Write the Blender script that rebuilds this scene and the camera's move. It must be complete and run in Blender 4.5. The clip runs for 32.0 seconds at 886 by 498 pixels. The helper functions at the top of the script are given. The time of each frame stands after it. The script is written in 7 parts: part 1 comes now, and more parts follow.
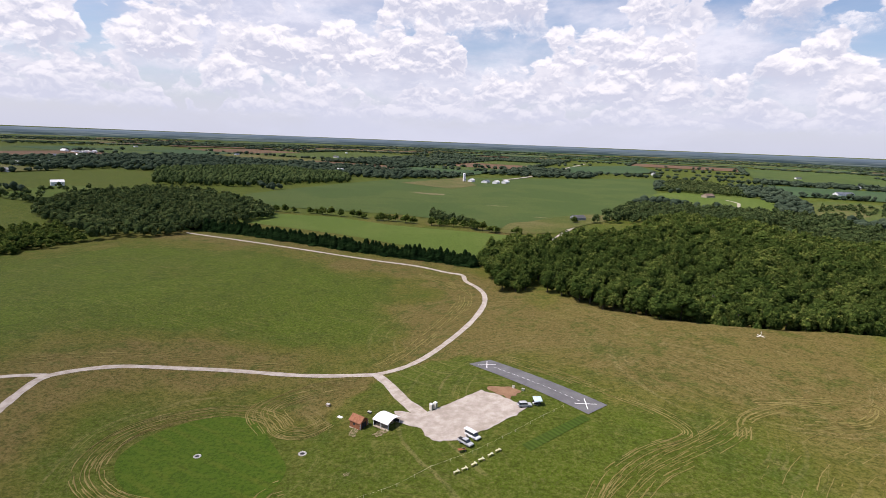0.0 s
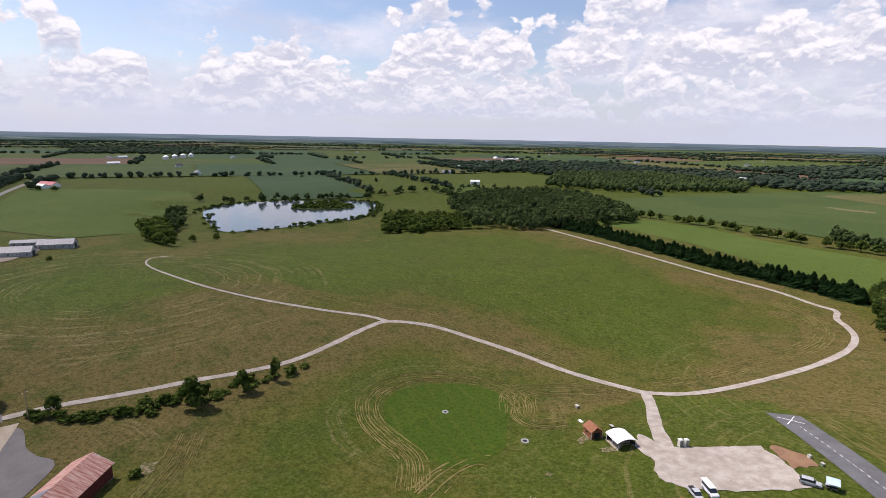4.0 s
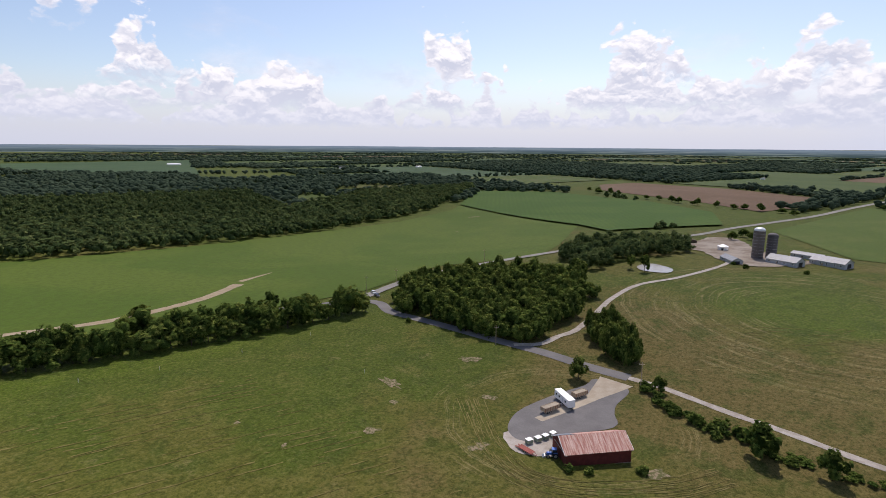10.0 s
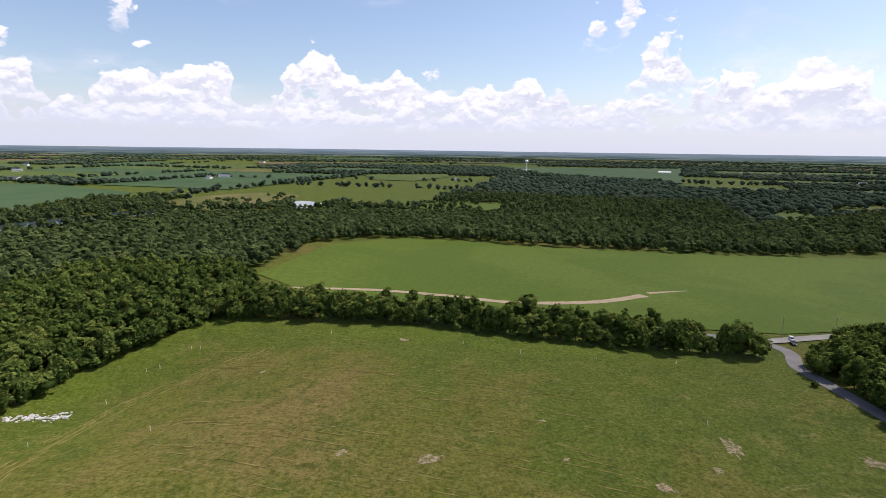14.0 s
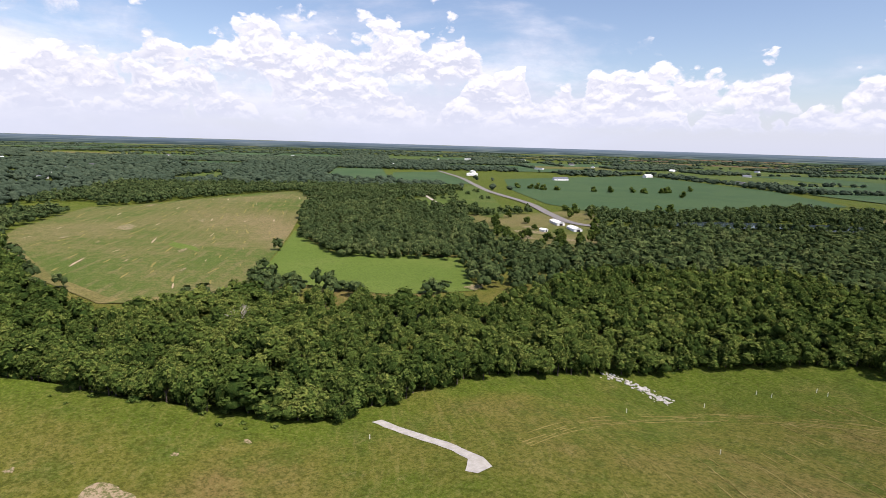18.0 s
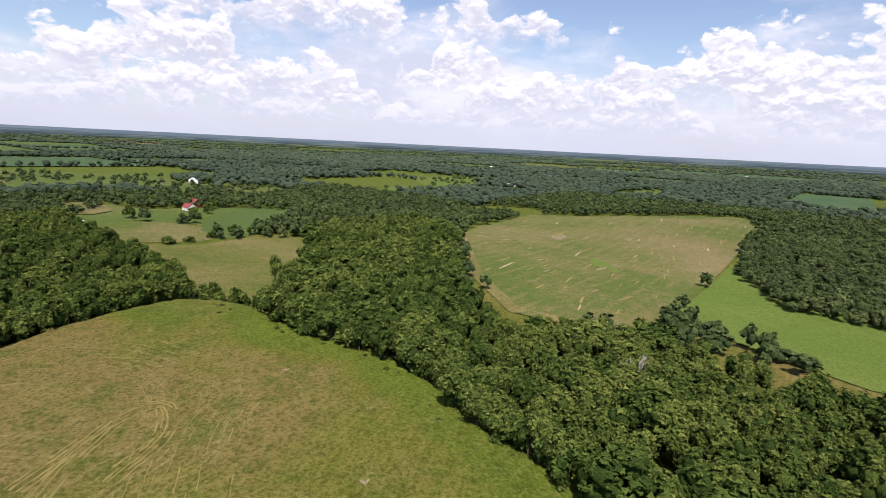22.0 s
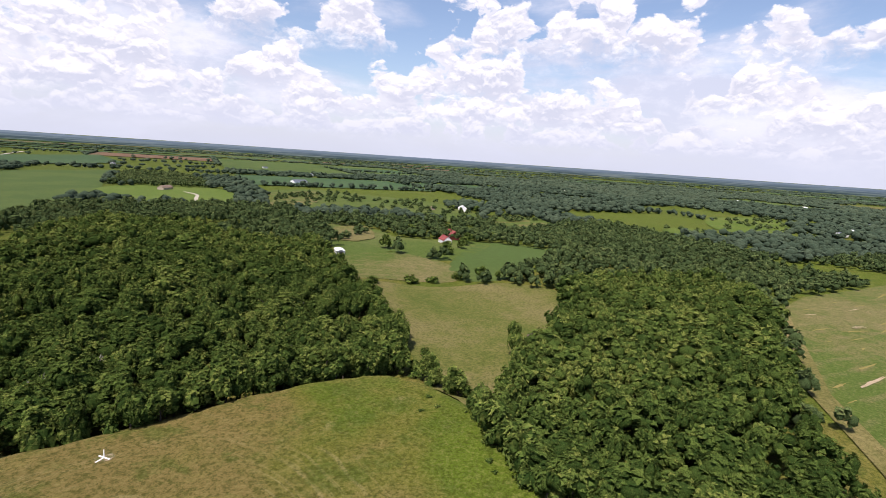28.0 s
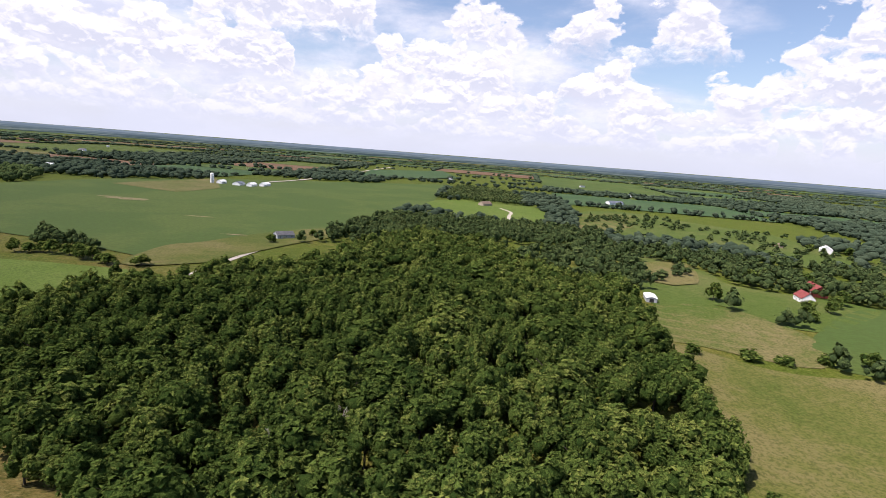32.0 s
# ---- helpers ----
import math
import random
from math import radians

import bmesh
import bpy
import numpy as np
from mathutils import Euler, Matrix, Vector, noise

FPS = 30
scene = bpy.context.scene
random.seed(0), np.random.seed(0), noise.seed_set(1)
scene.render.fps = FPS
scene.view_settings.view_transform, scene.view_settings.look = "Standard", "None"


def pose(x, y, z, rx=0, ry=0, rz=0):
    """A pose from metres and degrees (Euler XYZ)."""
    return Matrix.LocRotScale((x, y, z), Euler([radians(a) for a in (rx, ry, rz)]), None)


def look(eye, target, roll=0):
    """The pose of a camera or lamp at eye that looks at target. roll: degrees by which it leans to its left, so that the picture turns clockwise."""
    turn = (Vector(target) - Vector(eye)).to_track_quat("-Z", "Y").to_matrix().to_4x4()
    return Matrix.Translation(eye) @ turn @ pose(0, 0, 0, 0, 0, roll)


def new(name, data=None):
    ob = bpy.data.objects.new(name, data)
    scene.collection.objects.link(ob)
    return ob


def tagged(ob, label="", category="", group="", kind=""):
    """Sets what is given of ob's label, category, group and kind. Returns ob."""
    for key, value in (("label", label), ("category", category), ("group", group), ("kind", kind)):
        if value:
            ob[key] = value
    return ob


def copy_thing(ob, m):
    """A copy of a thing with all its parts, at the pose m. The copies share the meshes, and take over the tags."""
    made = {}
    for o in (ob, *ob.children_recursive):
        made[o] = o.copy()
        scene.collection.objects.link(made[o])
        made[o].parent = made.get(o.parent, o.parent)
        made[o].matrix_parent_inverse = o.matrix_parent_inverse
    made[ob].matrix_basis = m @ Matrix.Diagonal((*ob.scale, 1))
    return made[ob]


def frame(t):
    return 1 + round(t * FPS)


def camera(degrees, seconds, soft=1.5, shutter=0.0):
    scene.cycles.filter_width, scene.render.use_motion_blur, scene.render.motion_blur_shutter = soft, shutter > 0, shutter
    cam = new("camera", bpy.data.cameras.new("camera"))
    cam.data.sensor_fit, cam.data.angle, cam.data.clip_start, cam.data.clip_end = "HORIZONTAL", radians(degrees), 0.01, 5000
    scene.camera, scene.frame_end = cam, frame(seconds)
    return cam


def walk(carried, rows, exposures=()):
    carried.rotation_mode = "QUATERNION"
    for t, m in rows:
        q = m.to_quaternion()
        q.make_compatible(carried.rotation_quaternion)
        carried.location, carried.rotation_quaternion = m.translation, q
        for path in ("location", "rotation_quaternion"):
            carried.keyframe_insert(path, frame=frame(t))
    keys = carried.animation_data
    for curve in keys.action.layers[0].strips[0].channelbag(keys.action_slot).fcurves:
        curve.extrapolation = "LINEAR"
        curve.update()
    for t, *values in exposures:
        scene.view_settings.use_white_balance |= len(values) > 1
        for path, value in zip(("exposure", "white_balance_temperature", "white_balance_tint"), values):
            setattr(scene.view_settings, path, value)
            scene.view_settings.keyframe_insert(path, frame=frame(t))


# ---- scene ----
cam = camera(78.37, 32.0, 0.75)
# seconds, place, pitch, roll, yaw
PATH = [
    (0, -0.00, 0.00, 94.38, -11.36, -2.18, 0.00),
    (0.5, 5.36, 0.92, 93.55, -11.49, -2.05, 4.28),
    (1, 10.75, 1.93, 92.74, -11.54, -1.88, 9.02),
    (1.5, 16.15, 3.23, 92.01, -11.60, -1.73, 14.22),
    (2, 21.49, 4.92, 91.38, -11.67, -1.58, 19.62),
    (2.5, 26.61, 7.26, 90.87, -11.73, -1.45, 24.67),
    (3, 31.50, 10.32, 90.45, -11.71, -1.33, 30.45),
    (3.5, 36.04, 14.03, 90.08, -11.67, -1.12, 35.83),
    (4, 40.24, 18.39, 89.74, -11.60, -1.04, 41.05),
    (4.5, 43.99, 23.32, 89.43, -11.52, -1.01, 46.37),
    (5, 47.19, 28.72, 89.16, -11.44, -0.96, 52.04),
    (5.5, 49.75, 34.50, 88.93, -11.39, -0.90, 58.30),
    (6, 51.57, 40.57, 88.75, -11.34, -0.79, 65.42),
    (6.5, 52.62, 46.78, 88.61, -11.27, -0.75, 73.00),
    (7, 52.82, 52.94, 88.47, -11.20, -0.66, 80.28),
    (7.5, 52.03, 58.93, 88.29, -11.14, -0.55, 87.37),
    (8, 50.44, 64.76, 88.06, -11.05, -0.51, 94.18),
    (8.5, 48.23, 70.38, 87.83, -10.96, -0.51, 101.07),
    (9, 45.51, 75.77, 87.66, -10.87, -0.47, 107.92),
    (9.5, 42.28, 80.94, 87.58, -10.81, -0.52, 114.30),
    (10, 38.54, 85.92, 87.60, -10.77, -0.40, 120.82),
    (10.5, 34.33, 90.57, 87.68, -10.73, -0.36, 127.10),
    (11, 29.66, 94.77, 87.82, -10.69, -0.32, 133.39),
    (11.5, 24.78, 98.35, 87.98, -10.65, -0.24, 139.60),
    (12, 19.83, 101.31, 88.14, -10.57, -0.27, 145.64),
    (12.5, 14.87, 103.45, 88.28, -10.51, -0.37, 151.40),
    (13, 9.68, 104.88, 88.39, -10.46, -0.48, 157.48),
    (13.5, 4.29, 105.70, 88.46, -10.42, -0.58, 163.46),
    (14, -1.03, 105.81, 88.48, -10.39, -0.74, 170.04),
    (14.5, -6.06, 105.19, 88.45, -10.39, -0.91, 177.26),
    (15, -10.59, 103.79, 88.36, -10.45, -1.09, 185.18),
    (15.5, -14.42, 101.57, 88.22, -10.56, -1.25, 193.85),
    (16, -17.34, 98.48, 88.03, -10.63, -1.34, 203.31),
    (16.5, -18.95, 94.90, 87.81, -10.65, -1.40, 209.21),
    (17, -19.11, 91.18, 87.57, -10.68, -1.51, 215.62),
    (17.5, -18.06, 87.33, 87.34, -10.79, -1.51, 225.59),
    (18, -16.01, 83.20, 87.13, -10.93, -1.62, 237.63),
    (18.5, -13.02, 79.29, 86.95, -11.07, -1.62, 248.58),
    (19, -9.15, 75.76, 86.76, -11.12, -1.68, 256.26),
    (19.5, -4.32, 72.88, 86.54, -11.10, -1.83, 260.67),
    (20, 1.24, 70.85, 86.31, -10.99, -2.00, 262.96),
    (20.5, 7.42, 69.40, 86.07, -10.95, -2.16, 267.01),
    (21, 14.13, 68.41, 85.86, -10.96, -2.37, 272.82),
    (21.5, 21.22, 67.91, 85.75, -10.92, -2.53, 277.81),
    (22, 28.45, 68.01, 85.74, -10.87, -2.74, 281.96),
    (22.5, 35.71, 68.72, 85.87, -10.87, -2.89, 286.27),
    (23, 42.90, 70.11, 86.13, -10.82, -3.06, 289.04),
    (23.5, 50.05, 72.16, 86.48, -10.71, -3.17, 290.45),
    (24, 57.30, 74.69, 86.87, -10.61, -3.35, 292.25),
    (24.5, 64.45, 77.57, 87.22, -10.45, -3.44, 293.52),
    (25, 71.41, 80.69, 87.49, -10.19, -3.54, 294.06),
    (25.5, 78.15, 83.96, 87.67, -10.02, -3.57, 295.89),
    (26, 84.80, 87.24, 87.79, -9.92, -3.58, 298.90),
    (26.5, 91.12, 90.52, 87.88, -9.92, -3.61, 303.73),
    (27, 96.90, 93.93, 87.97, -9.81, -3.64, 306.65),
    (27.5, 102.33, 97.61, 88.09, -9.66, -3.71, 308.48),
    (28, 107.61, 101.65, 88.23, -9.52, -3.82, 310.04),
    (28.5, 112.95, 106.20, 88.43, -9.40, -3.93, 312.14),
    (29, 118.54, 111.36, 88.68, -9.37, -3.95, 315.60),
    (29.5, 124.19, 117.11, 88.96, -9.37, -4.04, 319.58),
    (30, 129.68, 123.37, 89.22, -9.38, -4.15, 323.26),
    (30.5, 134.74, 130.02, 89.46, -9.60, -4.23, 329.43),
    (31, 139.29, 136.86, 89.70, -9.78, -4.37, 334.22),
    (31.5, 143.32, 143.78, 89.94, -9.83, -4.40, 337.63),
    (32, 147.12, 150.72, 90.15, -10.00, -4.42, 342.62),
]
walk(cam, [(t, pose(x, y, z, 90 + pitch, roll, yaw)) for t, x, y, z, pitch, roll, yaw in PATH],
     exposures=[(0, 0.20, 6500, 20), (3.5, 0.16, 6500, 20), (6, 0.16, 6500, 18), (9, 0.18, 6500, 18), (12, 0.28, 6500, 18), (13.5, 0.36, 6500, 18),
                (16, 0.40, 6500, 19), (19, 0.37, 6500, 19), (26, 0.33, 6500, 20), (32, 0.44, 6500, 20)])

# ---- light ----
SUN_AZ, SUN_EL = math.atan2(-0.95, -0.20), radians(57)
TO_SUN = Vector((math.sin(SUN_AZ) * math.cos(SUN_EL), math.cos(SUN_AZ) * math.cos(SUN_EL), math.sin(SUN_EL)))
sun = new("sun", bpy.data.lights.new("sun", "SUN"))
sun.data.energy, sun.data.angle, sun.data.color = 5.0, radians(0.53), (1.0, 0.95, 0.86)
sun.matrix_world = look((0, 0, 400), Vector((0, 0, 400)) - TO_SUN)


class Nodes:
    """A short way to write node trees: n.math('ADD', a, b) and so on give sockets."""

    def __init__(self, tree):
        self.t = tree
        tree.nodes.clear()

    def node(self, kind):
        return self.t.nodes.new(kind)

    def put(self, sock, v):
        if isinstance(v, bpy.types.NodeSocket):
            self.t.links.new(v, sock)
        elif v is not None:
            if sock.type == "RGBA" and not isinstance(v, (int, float)) and len(v) == 3:
                v = (*v, 1.0)
            sock.default_value = v

    def math(self, op, a, b=None, c=None, clamp=False):
        n = self.node("ShaderNodeMath")
        n.operation, n.use_clamp = op, clamp
        for s, v in zip(n.inputs, (a, b, c)):
            self.put(s, v)
        return n.outputs[0]

    def vec(self, op, a, b=None, out=0):
        n = self.node("ShaderNodeVectorMath")
        n.operation = op
        self.put(n.inputs[0], a)
        if b is not None:
            self.put(n.inputs["Scale"] if op == "SCALE" else n.inputs[1], b)
        return n.outputs[out]

    def xyz(self, x, y, z):
        n = self.node("ShaderNodeCombineXYZ")
        for s, v in zip(n.inputs, (x, y, z)):
            self.put(s, v)
        return n.outputs[0]

    def split(self, v):
        n = self.node("ShaderNodeSeparateXYZ")
        self.put(n.inputs[0], v)
        return n.outputs

    def noise(self, vec, scale, detail=4, rough=0.55, dist=0.0, color=False):
        n = self.node("ShaderNodeTexNoise")
        for k, v in (("Vector", vec), ("Scale", scale), ("Detail", detail), ("Roughness", rough), ("Distortion", dist)):
            self.put(n.inputs[k], v)
        return n.outputs["Color" if color else "Fac"]

    def ramp(self, f, lo, hi, a=0.0, b=1.0, smooth=True):
        n = self.node("ShaderNodeMapRange")
        n.clamp, n.interpolation_type = True, "SMOOTHSTEP" if smooth else "LINEAR"
        for s, v in zip(n.inputs, (f, lo, hi, a, b)):
            self.put(s, v)
        return n.outputs[0]

    def mix(self, f, a, b, blend="MIX"):
        n = self.node("ShaderNodeMix")
        n.data_type, n.blend_type = "RGBA", blend
        self.put(n.inputs[0], f)
        self.put(n.inputs[6], a)
        self.put(n.inputs[7], b)
        return n.outputs[2]


def make_world():
    """Blue Nishita sky with cumulus: puffy, bright on top, grey and flat below, thinning to haze at the horizon."""
    w = bpy.data.worlds.new("sky")
    scene.world = w
    w.use_nodes = True
    n = Nodes(w.node_tree)
    sky = n.node("ShaderNodeTexSky")
    sky.sky_type, sky.sun_disc, sky.sun_elevation, sky.sun_rotation = "NISHITA", False, SUN_EL, SUN_AZ
    sky.altitude, sky.air_density, sky.dust_density, sky.ozone_density = 200.0, 1.0, 1.2, 1.2
    d = n.vec("NORMALIZE", n.node("ShaderNodeTexCoord").outputs["Generated"])
    x, y, z = n.split(d)
    flat = n.math("SQRT", n.math("ADD", n.math("MULTIPLY", x, x), n.math("MULTIPLY", y, y)))
    ux, uy = n.math("DIVIDE", x, flat), n.math("DIVIDE", y, flat)
    el = n.math("MULTIPLY", n.math("ARCSINE", z), 57.2958)
    # Points on an upright cylinder round the viewer: one unit is about 57 degrees.
    p = n.xyz(ux, uy, n.math("DIVIDE", el, 38.0))

    def billow(q, scale):
        v = n.node("ShaderNodeTexVoronoi")
        v.feature = "SMOOTH_F1"
        n.put(v.inputs["Vector"], q), n.put(v.inputs["Scale"], scale)
        v.inputs["Detail"].default_value, v.inputs["Roughness"].default_value, v.inputs["Smoothness"].default_value = 3.0, 0.5, 0.25
        return v.outputs["Distance"]

    warp = n.vec("SCALE", n.noise(p, 16.0, 4, 0.55, color=True), 0.045)
    q = n.vec("ADD", p, warp)
    lump, lump_up = billow(q, 15.0), billow(n.vec("ADD", q, (0.0, 0.0, 0.014)), 15.0)
    small, small_up = billow(q, 44.0), billow(n.vec("ADD", q, (0.0, 0.0, 0.006)), 44.0)
    relief = n.math("ADD", n.math("MULTIPLY", n.math("SUBTRACT", lump_up, lump), 2.2), n.math("MULTIPLY", n.math("SUBTRACT", small_up, small), 1.1))
    wisp = n.noise(q, 34.0, 6, 0.65)
    # More cloud towards the north and east, less towards the south and west.
    heavy = n.math("ADD", n.math("MULTIPLY", uy, 0.86), n.math("MULTIPLY", ux, 0.42))
    # A broad soft sheet, thickest low down.
    stretch = n.xyz(ux, uy, n.math("MULTIPLY", el, 0.055))
    broad = n.noise(stretch, 1.9, 7, 0.58, 0.3)
    wide = n.math("ADD", broad, n.math("MULTIPLY", heavy, 0.10))
    wide = n.math("ADD", wide, n.ramp(el, 13.0, 2.0, 0.0, 0.09))
    deck = n.math("MULTIPLY", n.ramp(wide, 0.52, 0.72, 0.0, 0.86), n.ramp(el, 16.0, 32.0, 1.0, 0.15))
    tone = n.math("ADD", n.noise(n.vec("ADD", stretch, (0.0, 0.0, 0.06)), 5.0, 6, 0.6), n.math("MULTIPLY", n.math("SUBTRACT", wisp, 0.5), 0.35))
    both = n.mix(deck, n.vec("SCALE", sky.outputs[0], 0.118), n.mix(n.ramp(tone, 0.36, 0.66), (0.56, 0.60, 0.70), (0.79, 0.81, 0.86)))
    # Rows of cumulus with soft bases, the highest and nearest last: base, height, width, share, pull of the north and east.
    for k, (base, tall, often, need, pull) in enumerate(((1.7, 3.6, 11.0, 0.27, 0.0), (3.2, 6.0, 7.0, 0.32, 0.01), (5.4, 8.5, 4.8, 0.385, 0.03),
                                                         (10.0, 10.5, 3.6, 0.51, 0.09), (17.0, 9.0, 2.8, 0.58, 0.10))):
        need_here = n.math("SUBTRACT", need, n.math("MULTIPLY", heavy, pull))
        bulk = n.noise(n.xyz(ux, uy, n.math("MULTIPLY_ADD", el, 0.009, 3.7 * k)), often, 3, 0.55)
        top = n.math("MULTIPLY", n.ramp(n.math("SUBTRACT", bulk, need_here), 0.0, 0.17, smooth=False), tall)
        rise = n.math("SUBTRACT", el, base)
        rough = n.math("ADD", n.math("MULTIPLY", n.math("SUBTRACT", 0.42, lump), tall * 0.62), n.math("MULTIPLY", n.math("SUBTRACT", wisp, 0.5), tall * 0.34))
        inner = n.math("SUBTRACT", n.math("ADD", top, rough), rise)
        foot = n.math("ADD", rise, n.math("MULTIPLY", n.math("SUBTRACT", wisp, 0.45), tall * 0.5))
        cover = n.math("MULTIPLY", n.ramp(inner, 0.0, tall * 0.13), n.ramp(foot, -tall * 0.05, tall * 0.24))
        cover = n.math("MULTIPLY", cover, n.ramp(top, tall * 0.04, tall * 0.20, 0.0, 0.97))
        lit = n.math("ADD", relief, n.ramp(rise, 0.0, tall * 0.8, 0.12, 0.86, smooth=False))
        lit = n.math("MAXIMUM", lit, n.ramp(inner, tall * 0.35, 0.0, 0.0, 0.62))
        lit = n.math("ADD", lit, n.math("MULTIPLY", n.math("SUBTRACT", wisp, 0.5), 0.5))
        shade = n.mix(n.math("MAXIMUM", n.math("MINIMUM", lit, 1.0), 0.0), (0.54, 0.58, 0.67), (0.88, 0.885, 0.89))
        both = n.mix(cover, both, shade)
    low = n.ramp(el, 7.0, 0.2, 0.0, 0.88)
    both = n.mix(low, both, (0.56, 0.61, 0.71))
    bg = n.node("ShaderNodeBackground")
    n.put(bg.inputs["Color"], both)
    bg.inputs["Strength"].default_value = 1.0
    n.t.links.new(bg.outputs[0], n.node("ShaderNodeOutputWorld").inputs["Surface"])


make_world()

# ---- materials ----
def material(name, build, rough=0.9, spec=0.2, pale=0.78):
    """A material whose colour (and height for bump, and roughness) come from build(n, p), p being the place in metres."""
    m = bpy.data.materials.new(name)
    m.use_nodes = True
    n = Nodes(m.node_tree)
    bsdf, out = n.node("ShaderNodeBsdfPrincipled"), n.node("ShaderNodeOutputMaterial")
    n.t.links.new(bsdf.outputs[0], out.inputs["Surface"])
    bsdf.inputs["Roughness"].default_value = rough
    bsdf.inputs["Diffuse Roughness"].default_value = 0.7 if rough > 0.85 else 0.3
    bsdf.inputs["Specular IOR Level"].default_value = spec
    p = n.node("ShaderNodeTexCoord").outputs["Object"]
    made = build(n, p)
    col, height, strength, dist = (*made, None, 0.4, 0.05)[:4] if isinstance(made, tuple) and not isinstance(made[0], float) else (made, None, 0.4, 0.05)
    if isinstance(made, tuple) and len(made) >= 3 and not isinstance(made[0], float):
        strength = made[2]
        dist = made[3] if len(made) > 3 else 0.05
    n.put(bsdf.inputs["Base Color"], n.vec("SCALE", col, pale) if rough > 0.85 and isinstance(col, bpy.types.NodeSocket) else col)
    if height is not None:
        b = n.node("ShaderNodeBump")
        b.inputs["Strength"].default_value, b.inputs["Distance"].default_value = strength, dist
        n.put(b.inputs["Height"], height)
        n.t.links.new(b.outputs[0], bsdf.inputs["Normal"])
    return m


def fact(n, name):
    a = n.node("ShaderNodeAttribute")
    a.attribute_name = name
    return a.outputs["Fac"]


def worn(name, c1, c2, scale=0.5, rough=0.8, spec=0.3, fine=None, metal=0.0):
    """Two tones of a colour in soft patches with a finer grain over them."""
    def build(n, p):
        f = n.noise(p, scale, 5, 0.6)
        g = n.noise(p, fine or scale * 9, 4, 0.6)
        col = n.mix(n.ramp(f, 0.32, 0.68), c1, c2)
        return n.mix(n.ramp(g, 0.3, 0.7, 0.0, 0.25), col, tuple(v * 0.6 for v in c1)), g, 0.3, 0.02
    m = material(name, build, rough, spec)
    if metal:
        m.node_tree.nodes["Principled BSDF"].inputs["Metallic"].default_value = metal
    return m


def grass(name, green, mid, dry, stripes=None, lean=0.5, patch=0.012):
    """Rough grass: broad dry and lush areas, tufts, and faint mowing lines where stripes=(heading, spacing)."""
    def build(n, p):
        broad = n.noise(p, patch, 6, 0.62, 0.3)
        tuft = n.noise(p, 0.16, 7, 0.7)
        fine = n.noise(p, 0.8, 5, 0.75)
        f = n.math("ADD", n.math("MULTIPLY", broad, 0.75), n.math("MULTIPLY", tuft, 0.35))
        f = n.math("ADD", f, lean - 0.5)
        col = n.mix(n.ramp(f, 0.46, 0.58), green, mid)
        col = n.mix(n.ramp(f, 0.54, 0.70), col, dry)
        if stripes:
            a, gap = radians(stripes[0]), stripes[1]
            x, y, z = n.split(p)
            u = n.math("ADD", n.math("MULTIPLY", x, math.cos(a)), n.math("MULTIPLY", y, math.sin(a)))
            u = n.math("ADD", u, n.math("MULTIPLY", n.noise(p, 0.03, 2), 6.0))
            s = n.math("SINE", n.math("MULTIPLY", u, 2 * math.pi / gap))
            s = n.math("MULTIPLY", n.ramp(s, 0.2, 1.0), n.ramp(n.noise(p, 0.05, 3), 0.38, 0.62))
            col = n.mix(n.math("MULTIPLY", s, 0.45), col, dry)
        col = n.mix(n.ramp(fine, 0.42, 0.52, 0.55, 0.0), col, tuple(v * 0.5 for v in green))
        col = n.mix(n.ramp(fine, 0.52, 0.62, 0.0, 0.3), col, dry)
        return col, n.math("ADD", fine, n.math("MULTIPLY", tuft, 2.0)), 0.6, 0.25
    return material(name, build, 0.95, 0.12)


